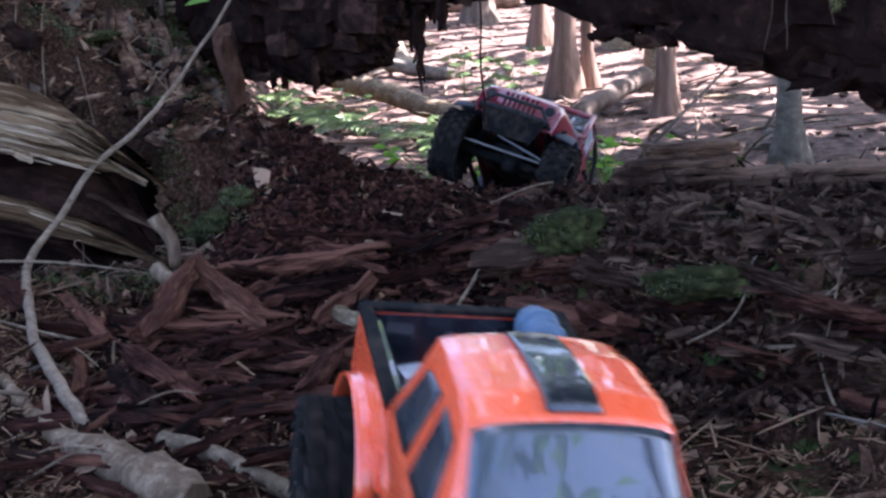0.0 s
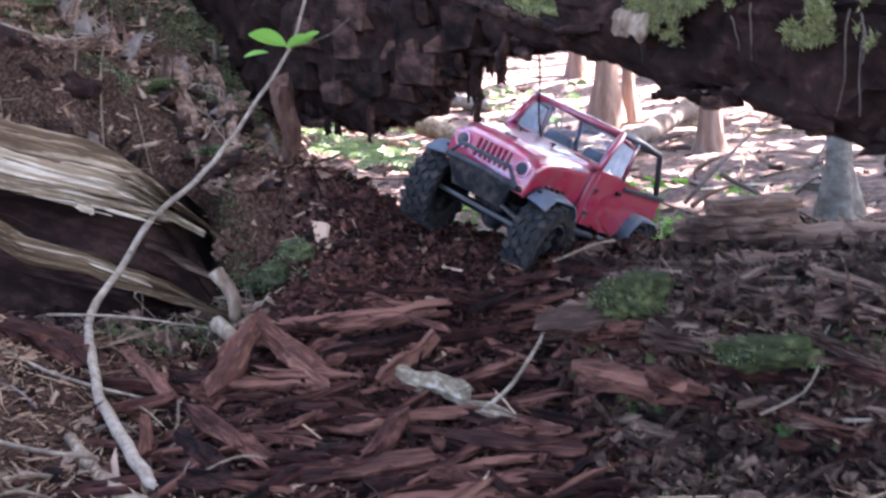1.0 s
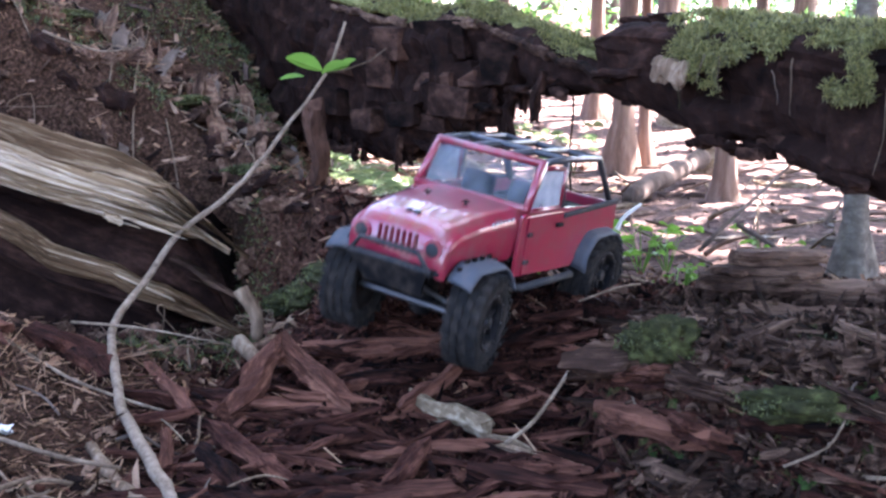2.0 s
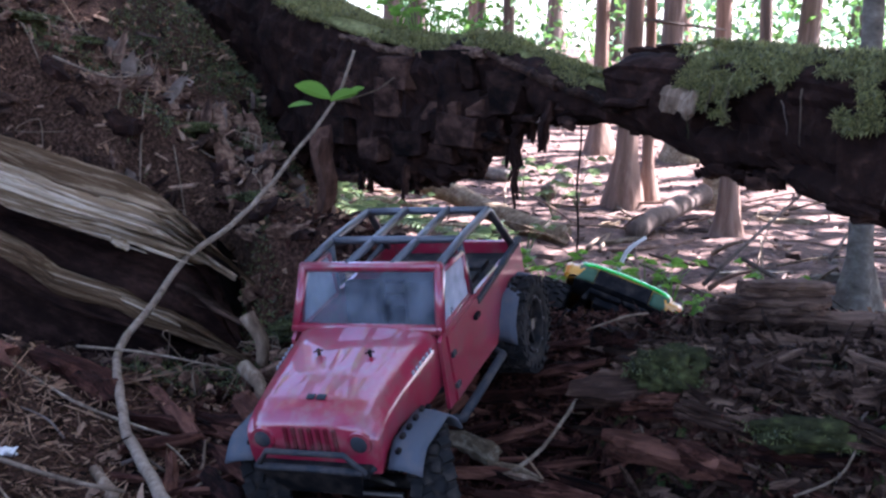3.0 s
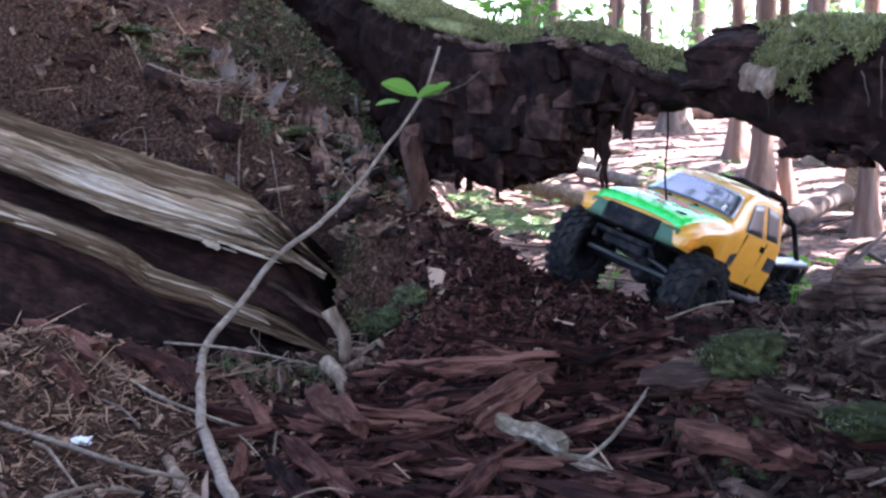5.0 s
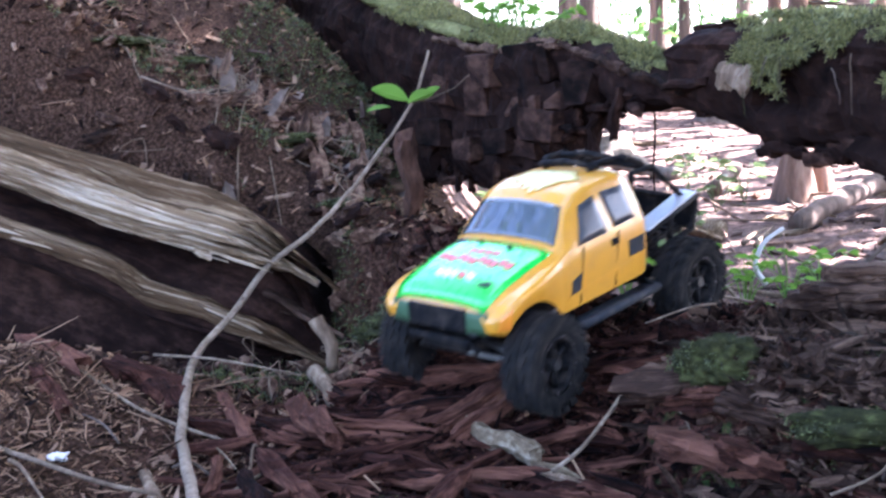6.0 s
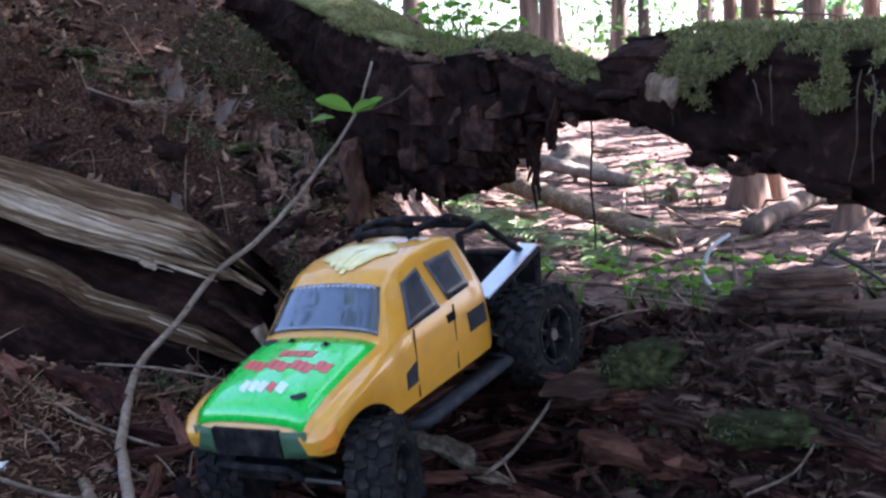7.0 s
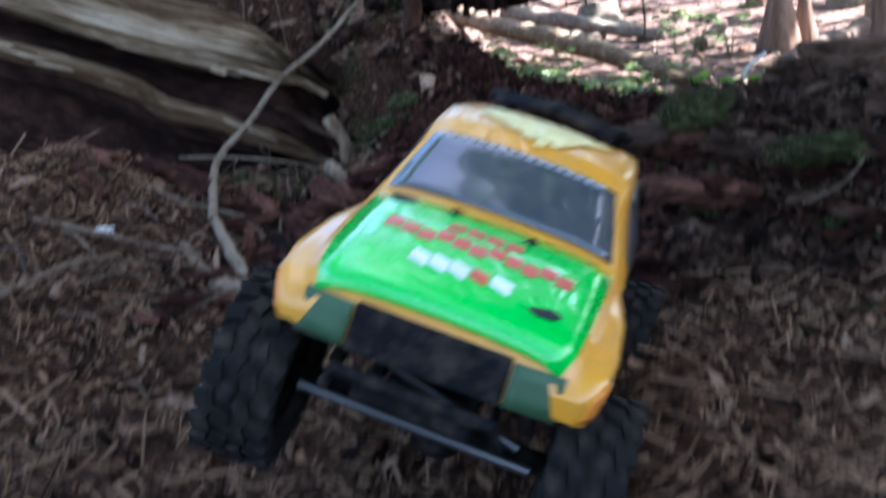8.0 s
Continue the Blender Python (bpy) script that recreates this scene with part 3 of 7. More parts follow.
def build_chunks():
    r = random.Random(11)
    red = "red-brown split piece of rotten wood lying in the trough"
    for a, b, w, h, za, zb in [
        ((-0.345, 1.41), (-0.155, 1.39), 0.042, 0.032, 0, 0), ((-0.365, 1.19), (-0.271, 1.08), 0.036, 0.032, 0.012, 0), ((-0.378, 1.14), (-0.300, 1.04), 0.034, 0.030, 0.010, 0),
        ((-0.205, 1.18), (-0.060, 1.185), 0.026, 0.020, 0.012, 0.012), ((-0.172, 1.08), (-0.136, 1.16), 0.032, 0.026, 0.004, 0.012), ((-0.265, 1.08), (-0.180, 1.10), 0.030, 0.022, 0.004, 0.004),
        ((-0.505, 1.40), (-0.400, 1.24), 0.026, 0.022, 0.014, 0), ((-0.300, 1.325), (-0.150, 1.335), 0.030, 0.022, 0.004, 0.012), ((-0.200, 1.345), (-0.020, 1.375), 0.030, 0.020, 0.006, 0.010),
        ((-0.180, 1.26), (-0.105, 1.335), 0.030, 0.026, 0, 0.020), ((-0.290, 1.20), (-0.200, 1.25), 0.028, 0.022, 0.004, 0.012), ((-0.235, 1.43), (-0.060, 1.45), 0.026, 0.014, 0, 0),
        ((-0.02, 1.45), (0.10, 1.47), 0.026, 0.014, 0.004, 0.004), ((-0.44, 1.34), (-0.34, 1.30), 0.030, 0.020, 0.006, 0.004), ((-0.430, 1.20), (-0.395, 1.09), 0.024, 0.020, 0.012, 0), ((-0.11, 1.06), (0.02, 1.02), 0.032, 0.022, 0, 0),
    ]:
        between(a, b, w * 0.62, h * 0.8, ROT, red, 0.5, za, zb)
    PUSHED.append(between((-0.375, 1.235), (-0.322, 1.36), 0.028, 0.026, FRESH_ROT, "red-brown length of rotten wood leaning on others", 0.5, 0.002, 0.040))
    PUSHED.append(between((-0.330, 1.365), (-0.228, 1.265), 0.026, 0.024, FRESH_ROT, "red-brown length of rotten wood leaning on others", 0.5, 0.040, 0.002))
    for a, b, w, h in [((-0.66, 1.39), (-0.55, 1.385), 0.040, 0.020), ((-0.80, 1.43), (-0.65, 1.32), 0.046, 0.026), ((-0.60, 1.40), (-0.54, 1.33), 0.034, 0.018), ((-0.52, 1.30), (-0.42, 1.31), 0.032, 0.018), ((-0.38, 1.06), (-0.29, 1.03), 0.034, 0.02), ((-0.70, 1.29), (-0.62, 1.22), 0.030, 0.016)]:
        between(a, b, w, h, ROT, "dark red-brown length of rotten wood on the duff", 0.4)
    for x, y, l, w, h, yaw in [(-0.185, 1.07, 0.16, 0.050, 0.022, 8), (-0.30, 1.285, 0.17, 0.045, 0.022, 4), (-0.20, 1.40, 0.20, 0.045, 0.022, 2), (-0.09, 1.01, 0.15, 0.05, 0.022, 14), (-0.36, 1.33, 0.15, 0.04, 0.02, 12), (0.02, 1.30, 0.16, 0.04, 0.018, -6), (-0.02, 1.09, 0.14, 0.045, 0.02, -12)]:
        slab("rotten_wood_slab", x, y, l, w, h, yaw, ROT, "broad dark red slab of rotten wood in the trough", r.gauss(0, 3), r.gauss(-6, 5), 0.35, 3, group="broad slabs in the trough")
    for _ in range(130):
        x, y = r.uniform(-0.48, 0.26), r.uniform(0.78, 1.66)
        if float(trough(np.array(x), np.array(y))) < r.random():
            continue
        small = 0.55 if y > 1.42 else 0.85
        chunk("rotten_wood_piece", x, y, r.uniform(0.025, 0.085) * small, r.uniform(0.006, 0.018) * small, r.uniform(0.005, 0.014) * small, r.gauss(4, 42), ROT,
              red, r.gauss(0, 12), r.gauss(0, 30), r.uniform(0.1, 0.5))
    for _ in range(190):
        x, y = r.uniform(-0.46, 0.08), r.uniform(0.90, 1.42)
        chunk("rotten_wood_piece", x, y, r.uniform(0.05, 0.15), r.uniform(0.006, 0.014), r.uniform(0.006, 0.012), r.gauss(4, 32), ROT,
              "slim red-brown splinter of rotten wood in the trough", r.gauss(0, 11), r.gauss(0, 30), r.uniform(0.3, 1.8))
    # ledges of the bank, one above the other
    layer = "dark brown layered slab of rotten wood in the bank"
    for tier, u in enumerate((-0.065, -0.040, -0.018, 0.004, 0.030, 0.065, 0.105, 0.15)):
        d = -0.20 + r.uniform(0, 0.06)
        while d < 0.52:
            ln = r.uniform(0.05, 0.15)
            mid = d + ln / 2
            x, y = 0.175 + 0.783 * mid + 0.624 * (u + r.gauss(0.012, 0.008)), 1.15 - 0.624 * mid + 0.783 * (u + r.gauss(0.012, 0.008))
            d += ln * r.uniform(0.75, 1.15)
            if x < 0.07 or y > 1.5 or y < 0.8:
                continue
            slab("bank_slab", x, y, ln, r.uniform(0.03, 0.065), r.uniform(0.012, 0.026), -26 + r.gauss(0, 17), ROT if (tier < 3 and r.random() < 0.5) or r.random() < 0.15 else BANKWOOD, layer, r.gauss(0, 8), r.gauss(-4, 12), r.uniform(-0.1, 0.35), r.choice((2, 3, 3, 4)))
    for k in range(90):
        x, u = r.uniform(0.03, 0.66), r.uniform(-0.08, 0.20)
        y = 1.15 + (u - (x - 0.175) * 0.62) / 0.78
        chunk("bank_splinter", x, y, r.uniform(0.03, 0.11), r.uniform(0.006, 0.016), r.uniform(0.005, 0.011), -20 + r.gauss(10, 28), ROT if k % 4 == 0 else BANKWOOD,
              "dark brown splinter of rotten wood on the bank", r.gauss(0, 10), r.gauss(0, 20), r.uniform(0.6, 2.0), category="wood splinter", group="splinters of the rotten bank")
    for _ in range(270):  # clods and bark on the hillside
        x, y = r.uniform(-1.05, -0.28), r.uniform(1.52, 2.3)
        if float(hillside(np.array(x), np.array(y))) < 0.5:
            continue
        chunk("bark_clod", x, y, r.uniform(0.03, 0.09), r.uniform(0.015, 0.040), r.uniform(0.010, 0.024), r.uniform(0, 180), r.choice((FLAKE, BANKWOOD, FLAKE, ROT_DARK)), "brown crumbling piece of bark on the hillside",
              r.gauss(0, 20), r.gauss(0, 25), r.uniform(0.2, 0.5), category="bark piece", group="bark pieces on the hillside")
    # broken layers on the lip beside the arch
    for x, y, l, w, h, yaw, n, z in [(0.285, 1.51, 0.15, 0.06, 0.042, -4, 4, 0.262), (0.315, 1.535, 0.12, 0.05, 0.030, 5, 3, 0.290), (0.40, 1.50, 0.16, 0.07, 0.028, -6, 3, 0.255), (0.50, 1.47, 0.16, 0.07, 0.03, -10, 3, 0.26),
                                     (0.235, 1.455, 0.14, 0.05, 0.022, -14, 3, None), (0.36, 1.43, 0.20, 0.06, 0.03, -10, 3, None), (0.45, 1.36, 0.2, 0.06, 0.03, -12, 3, None), (0.16, 1.44, 0.12, 0.05, 0.018, -4, 2, None), (0.60, 1.40, 0.2, 0.08, 0.035, -14, 3, None)]:
        slab("broken_slab", x, y, l, w, h, yaw, BANKWOOD, "brown broken slab of layered wood on the lip", 0, 0, 0.45, n, z, group="slabs on the lip")
    block = part("wood_block", made(layered_slab, 0.068, 0.05, 0.036, 1, 3.3), ROT, None, "red-brown squared block of rotten wood on the lip")
    block.matrix_world = pose(0.085, 1.45, gz(0.085, 1.45) + 0.017, 0, 0, -6)
    tagged(block, category="wood block")


build_chunks()


# ---- the fallen log that spans the trough ----
LOG_A, LOG_B = np.array([0.2, 1.37]), np.array([-0.14, 1.83])
LOG_D = (LOG_B - LOG_A) / np.linalg.norm(LOG_B - LOG_A)
LOG_N = np.array([LOG_D[1], -LOG_D[0]])  # away from the camera's side


def log_shell(bm, s0, s1, step, top, bottom, depth, n_round, blocks, seed):
    """A hollowed trunk along the log's line: top(s), bottom(s) give its heights, depth(s) its thickness."""
    rings = []
    ns = int((s1 - s0) / step)
    for i in range(ns + 1):
        s = s0 + (s1 - s0) * i / ns
        zt, zb, dp = top(s), bottom(s), depth(s)
        zc, hz = (zt + zb) / 2, (zt - zb) / 2
        ring = []
        for j in range(n_round):
            a = 2 * math.pi * j / n_round
            c, q = math.cos(a), math.sin(a)
            e = 0.62
            off, z = -math.copysign(abs(c) ** e, c) * dp / 2, math.copysign(abs(q) ** e, q) * hz
            p = Vector((s, off, zc + z))
            r = 0.02 * noise.noise(p * 7 + Vector((seed, 0, 0))) + 0.010 * noise.noise(p * 23) + 0.004 * noise.noise(p * 70)
            if q < 0.55:  # squared blocks of brown rot on the face and underneath
                cell = noise.cell(Vector((s * 13 + 0.6 * noise.noise(p * 6), (zc + z) * 21 + 0.5 * noise.noise(p * 5 + Vector((3, 0, 0))), seed)))
                r += blocks * (cell - 0.5)
            k = 1 + r / max(0.06, math.hypot(off, z))
            mid = LOG_A + LOG_D * s + LOG_N * (dp / 2 + off * k)
            ring.append(bm.verts.new((mid[0], mid[1], zc + z * k)))
        rings.append(ring)
    for a, b in zip(rings, rings[1:]):
        for j in range(n_round):
            bm.faces.new((a[j], a[(j + 1) % n_round], b[(j + 1) % n_round], b[j]))
    bm.faces.new(rings[0][::-1])
    bm.faces.new(rings[-1])


def curve(stops):
    xs, ys = zip(*stops)
    return lambda s: float(np.interp(s, xs, ys))


LEFT_TOP = curve([(0.2, 0.558), (0.33, 0.586), (0.42, 0.608), (0.5, 0.628), (0.58, 0.633), (0.65, 0.623), (0.8, 0.636), (0.95, 0.658), (1.08, 0.683), (1.3, 0.738), (1.6, 0.808), (2.2, 0.918)])
LEFT_LOW = curve([(0.20, 0.516), (0.30, 0.514), (0.38, 0.510), (0.44, 0.496), (0.50, 0.476), (0.53, 0.452), (0.57, 0.432), (0.66, 0.402), (0.72, 0.386), (0.85, 0.372), (1.0, 0.375), (1.3, 0.36), (2.2, 0.4)])
LEFT_DEEP = curve([(0.2, 0.085), (0.55, 0.09), (0.85, 0.17), (2.2, 0.34)])
RIGHT_TOP = curve([(-0.75, 0.640), (-0.3, 0.605), (-0.185, 0.602), (0, 0.610), (0.12, 0.616), (0.2, 0.608), (0.235, 0.595)])
RIGHT_LOW = curve([(-0.75, 0.33), (-0.4, 0.40), (-0.2, 0.432), (-0.08, 0.452), (0.0, 0.458), (0.06, 0.463), (0.1, 0.484), (0.15, 0.503), (0.235, 0.515)])


def build_log():
    log = tagged(new("fallen_log"), "rotten mossy fallen log, hollowed into an arch", "fallen log")
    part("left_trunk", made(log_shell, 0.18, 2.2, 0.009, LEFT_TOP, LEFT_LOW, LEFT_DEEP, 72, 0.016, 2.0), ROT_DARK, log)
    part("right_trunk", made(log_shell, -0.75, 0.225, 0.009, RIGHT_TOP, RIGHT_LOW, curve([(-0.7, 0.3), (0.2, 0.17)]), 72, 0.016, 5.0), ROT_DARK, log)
    # squared blocks standing out of the left face
    r = random.Random(5)
    for s, z, l, h in [(0.60, 0.575, 0.12, 0.055), (0.45, 0.555, 0.075, 0.055), (0.61, 0.525, 0.10, 0.035), (0.56, 0.485, 0.09, 0.04), (0.70, 0.46, 0.08, 0.04), (0.63, 0.43, 0.07, 0.035),
                       (0.78, 0.52, 0.09, 0.05), (0.82, 0.44, 0.08, 0.05), (0.92, 0.55, 0.1, 0.05), (0.95, 0.47, 0.09, 0.05), (0.74, 0.58, 0.08, 0.04), (0.52, 0.525, 0.06, 0.03)]:
        bm = made(box, (0, 0, 0), (l * r.uniform(0.7, 1.3), 0.05, h * r.uniform(0.7, 1.25)), (0, 0, 0), 0.003)
        for v in bm.verts:
            v.co += Vector((noise.noise(v.co * 40 + Vector((s * 9, 0, 0))), noise.noise(v.co * 40 + Vector((0, s * 9, 0))), noise.noise(v.co * 40 + Vector((0, 0, s * 9))))) * 0.016
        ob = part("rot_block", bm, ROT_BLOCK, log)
        p = LOG_A + LOG_D * s + LOG_N * (0.018 + r.uniform(-0.009, 0.007))
        ob.matrix_basis = pose(p[0], p[1], z + r.gauss(0, 0.01), r.gauss(0, 8), r.gauss(0, 7), math.degrees(math.atan2(LOG_D[1], LOG_D[0])))
    # stepped splinters at the broken end of the right trunk
    for k in range(16):
        bm = made(ragged_chunk, r.uniform(0.05, 0.10), 0.035, r.uniform(0.008, 0.014), k * 3.0)
        ob = part("end_splinter", bm, ROT_DARK, log)
        p = LOG_A + LOG_D * r.uniform(0.17, 0.225) + LOG_N * r.uniform(-0.005, 0.12)
        ob.matrix_basis = pose(p[0], p[1], 0.525 + 0.0065 * k, 0, r.gauss(0, 4), math.degrees(math.atan2(LOG_D[1], LOG_D[0])) + r.gauss(0, 8))
    p = LOG_A + LOG_D * 0.075 - LOG_N * 0.012
    ob = part("pale_splinter", made(ragged_chunk, 0.066, 0.014, 0.030, 9.0, 0.5), STUB, log, "tan torn splinter of wood")
    ob.matrix_basis = pose(p[0], p[1], 0.562, 10, -6, math.degrees(math.atan2(LOG_D[1], LOG_D[0])))
    # torn splinters along the lower edges
    for k in range(90):
        left = k % 5 < 3
        s = r.uniform(0.30, 1.0) if left else r.uniform(-0.5, 0.2)
        bm = made(ragged_chunk, r.uniform(0.03, 0.08), r.uniform(0.008, 0.02), r.uniform(0.008, 0.018), k * 1.7, 0.5)
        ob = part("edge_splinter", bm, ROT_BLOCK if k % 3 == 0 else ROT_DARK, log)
        q = LOG_A + LOG_D * s + LOG_N * r.uniform(0.0, 0.06)
        up = left and r.random() < 0.4
        ob.matrix_basis = pose(q[0], q[1], (LEFT_LOW if left else RIGHT_LOW)(s) + r.uniform(0.004, 0.024), r.gauss(0, 15), 80 + r.gauss(0, 14) if up else r.gauss(0, 14), math.degrees(math.atan2(LOG_D[1], LOG_D[0])) + r.gauss(0, 15))
    # worn edge of pale wood under the moss, and strands that hang over the face
    for s0, s1 in ((0.19, 0.36), (0.33, 0.52), (0.50, 0.68), (0.70, 0.95)):
        pts = []
        for k in range(14):
            s = s0 + (s1 - s0) * k / 13
            p = LOG_A + LOG_D * s + LOG_N * (0.004 + 0.004 * noise.noise(Vector((s * 30, 2, 0))))
            pts.append((p[0], p[1], LEFT_TOP(s) - 0.014 + 0.006 * noise.noise(Vector((s * 25, 0, 4)))))
        bm = made(tube, pts, 0.008, 8, 0.005)
        for v in bm.verts:
            v.co += Vector((0, noise.noise(v.co * 90), noise.noise(v.co * 70 + Vector((4, 0, 0))))) * 0.005
        part("worn_edge", bm, BANKWOOD, log, "brown worn edge of wood")
    for k in range(16):
        s = r.uniform(-0.55, 0.06)
        p = LOG_A + LOG_D * s - LOG_N * r.uniform(0.008, 0.016)
        ln, z0 = r.uniform(0.03, 0.11), RIGHT_TOP(s) - r.uniform(0.01, 0.06)
        pts = [(p[0] + 0.010 * (k % 3 - 1) * q / 6 + 0.005 * noise.noise(Vector((q * 0.4, k * 3.0, 0))), p[1] + 0.006 * noise.noise(Vector((q * 0.7, k * 3.0, 5))), z0 - ln * q / 6) for q in range(7)]
        part("hanging_strand", made(tube, pts, 0.0009, 4, 0.0004), r.choice((TWIG, MOSS_DARK_BED, BARK)), log, "thin dry strand hanging from the moss")
    # hanging roots
    for s, off, ln, wob in [(0.455, 0.03, 0.13, 0.012), (0.47, 0.05, 0.10, 0.02), (0.44, 0.02, 0.09, 0.02), (0.46, 0.04, 0.115, 0.008), (0.485, 0.03, 0.06, 0.015)]:
        z0 = LEFT_LOW(s) + 0.02
        p = LOG_A + LOG_D * s + LOG_N * off
        pts = [(p[0] + wob * noise.noise(Vector((k * 0.6, s * 40, 0))), p[1], z0 - ln * k / 7) for k in range(8)]
        part("hanging_root", made(tube, pts, 0.008, 6, 0.002), ROT_DARK, log, "dark hanging strand of rotten root")
    p = LOG_A + LOG_D * 0.33 + LOG_N * 0.05
    part("hanging_thread", made(tube, [(p[0] + 0.002 * math.sin(k), p[1], 0.53 - 0.022 * k) for k in range(10)], 0.0016, 5), ROT_DARK, log, "thin dark hanging rootlet")
    # moss bed and moss tufts
    def mossed(name, s0, s1, top, depth, n, cover, hang):
        s, w = rng.uniform(s0, s1, n), rng.uniform(0, 1, n)
        keep = np.array([fbm(a * 6, b * 3, 4) > cover for a, b in zip(s, w)])
        s, w = s[keep], w[keep]
        clump = np.array([b > 0.3 or fbm(a * 11, b * 6, 9) > 0.02 for a, b in zip(s, w)])
        s, w = s[clump], w[clump]
        across = w * np.array([depth(v) for v in s]) + 0.004
        lift = np.array([top(v) for v in s]) + 0.014 - 0.03 * np.abs(2 * w - 0.9) ** 3 - hang * np.maximum(0, 0.3 - w) * rng.uniform(0, 2.2, len(w)) ** 1.4
        at = np.stack([LOG_A[0] + LOG_D[0] * s + LOG_N[0] * across, LOG_A[1] + LOG_D[1] * s + LOG_N[1] * across, lift], -1)
        m = len(s)
        ob = blades(name, at, rng.uniform(0.004, 0.011, m), rng.uniform(0.001, 0.0024, m), MOSS, turned(m, 1.1), log)
        tagged(ob, "green moss with hanging tufts", kind="stuff")
    mossed("moss", -0.6, 0.13, RIGHT_TOP, lambda s: 0.2, 40000, -0.15, 0.02)
    # moss draped over the upper face of the right trunk
    s, d = rng.uniform(-0.62, 0.085, 60000), rng.uniform(0, 0.105, 60000)
    keep = np.array([0.8 * fbm(a * 7, c * 16, 3) + 0.6 * fbm(a * 34, c * 34, 6) > c / 0.105 * 0.75 - 0.10 for a, c in zip(s, d)])
    s, d = s[keep], d[keep]
    across = -0.008 + 0.055 * np.clip(1 - d / 0.05, 0, 1) ** 2.5 + rng.normal(0, 0.003, len(s))
    at = np.stack([LOG_A[0] + LOG_D[0] * s + LOG_N[0] * across, LOG_A[1] + LOG_D[1] * s + LOG_N[1] * across, np.array([RIGHT_TOP(v) for v in s]) + 0.006 - d], -1)
    m = len(s)
    tagged(blades("moss_drape", at, rng.uniform(0.003, 0.010, m), rng.uniform(0.0006, 0.0016, m), MOSS, turned(m, 1.2), log), "tufts of green moss hanging over the face", kind="stuff")
    mossed("moss", 0.2, 1.3, LEFT_TOP, lambda s: LEFT_DEEP(s) * 0.85, 34000, -0.25, 0.002)
    def bed(s0, s1, top, depth, drop, front):
        def fn(u, v):
            s = s0 + (s1 - s0) * u
            w = v * depth(s)
            p = LOG_A + LOG_D * s + LOG_N * (w + front)
            return (p[0], p[1], top(s) + 0.008 - drop * abs(2 * v - 0.9) ** 3 + 0.008 * fbm(s * 14, w * 20))
        bm = bmesh.new()
        sheet(bm, lambda u, v: fn(u, v), 70, 12, 0.01)
        return bm
    part("moss_bed", bed(0.2, 1.5, LEFT_TOP, lambda s: LEFT_DEEP(s) * 0.8, 0.012, 0.018), MOSS_BED, log, "green mat of moss on the trunk", True)
    part("moss_bed", bed(-0.65, 0.12, RIGHT_TOP, lambda s: 0.15, 0.02, 0.04), MOSS_BED, log, "green mat of moss on the trunk", True)


build_log()


def build_peg():
    bm = bmesh.new()
    ragged_chunk(bm, 0.14, 0.036, 0.050, 14.6, 0.2)
    ob = part("upright_splinter", bm, ROT_BLOCK, None, "red-brown upright splinter of wood below the log")
    ob.matrix_world = pose(-0.355, 1.86, 0.425, 0, 86, 75)
    tagged(ob, category="wood splinter")


build_peg()


# ---- the split pale log ----
def rising(y, stops):
    """A line along the log: its depth and its height over x."""
    h = curve(stops)
    return lambda x: (y, h(x - 0.012))


CREST = rising(1.705, [(-1.5, 0.70), (-0.934, 0.513), (-0.818, 0.479), (-0.756, 0.454), (-0.667, 0.434), (-0.632, 0.422), (-0.588, 0.397), (-0.536, 0.355), (-0.45, 0.28)])
GROOVE = rising(1.685, [(-1.5, 0.68), (-0.925, 0.492), (-0.836, 0.463), (-0.748, 0.422), (-0.66, 0.402), (-0.573, 0.374), (-0.513, 0.324), (-0.45, 0.275)])
RIDGE = rising(1.642, [(-1.5, 0.67), (-0.905, 0.477), (-0.818, 0.445), (-0.732, 0.412), (-0.646, 0.385), (-0.561, 0.361), (-0.519, 0.329), (-0.45, 0.265)])
PALE_LOW = rising(1.632, [(-1.5, 0.63), (-0.902, 0.436), (-0.816, 0.399), (-0.73, 0.367), (-0.644, 0.348), (-0.576, 0.328), (-0.517, 0.300), (-0.45, 0.255)])
CREVICE = rising(1.715, [(-1.5, 0.60), (-0.939, 0.408), (-0.849, 0.37), (-0.759, 0.337), (-0.67, 0.317), (-0.581, 0.298), (-0.511, 0.269), (-0.42, 0.22)])
LIP = rising(1.602, [(-1.5, 0.57), (-0.89, 0.372), (-0.804, 0.34), (-0.762, 0.32), (-0.72, 0.288), (-0.669, 0.273), (-0.627, 0.262), (-0.593, 0.242), (-0.551, 0.23), (-0.51, 0.211), (-0.42, 0.165)])
LIP_LOW = rising(1.612, [(-1.5, 0.52), (-0.892, 0.317), (-0.807, 0.278), (-0.722, 0.238), (-0.637, 0.215), (-0.552, 0.190), (-0.485, 0.170), (-0.42, 0.14)])


def moved(line, dy, dz):
    return lambda x: (line(x)[0] + dy, line(x)[1] + dz)


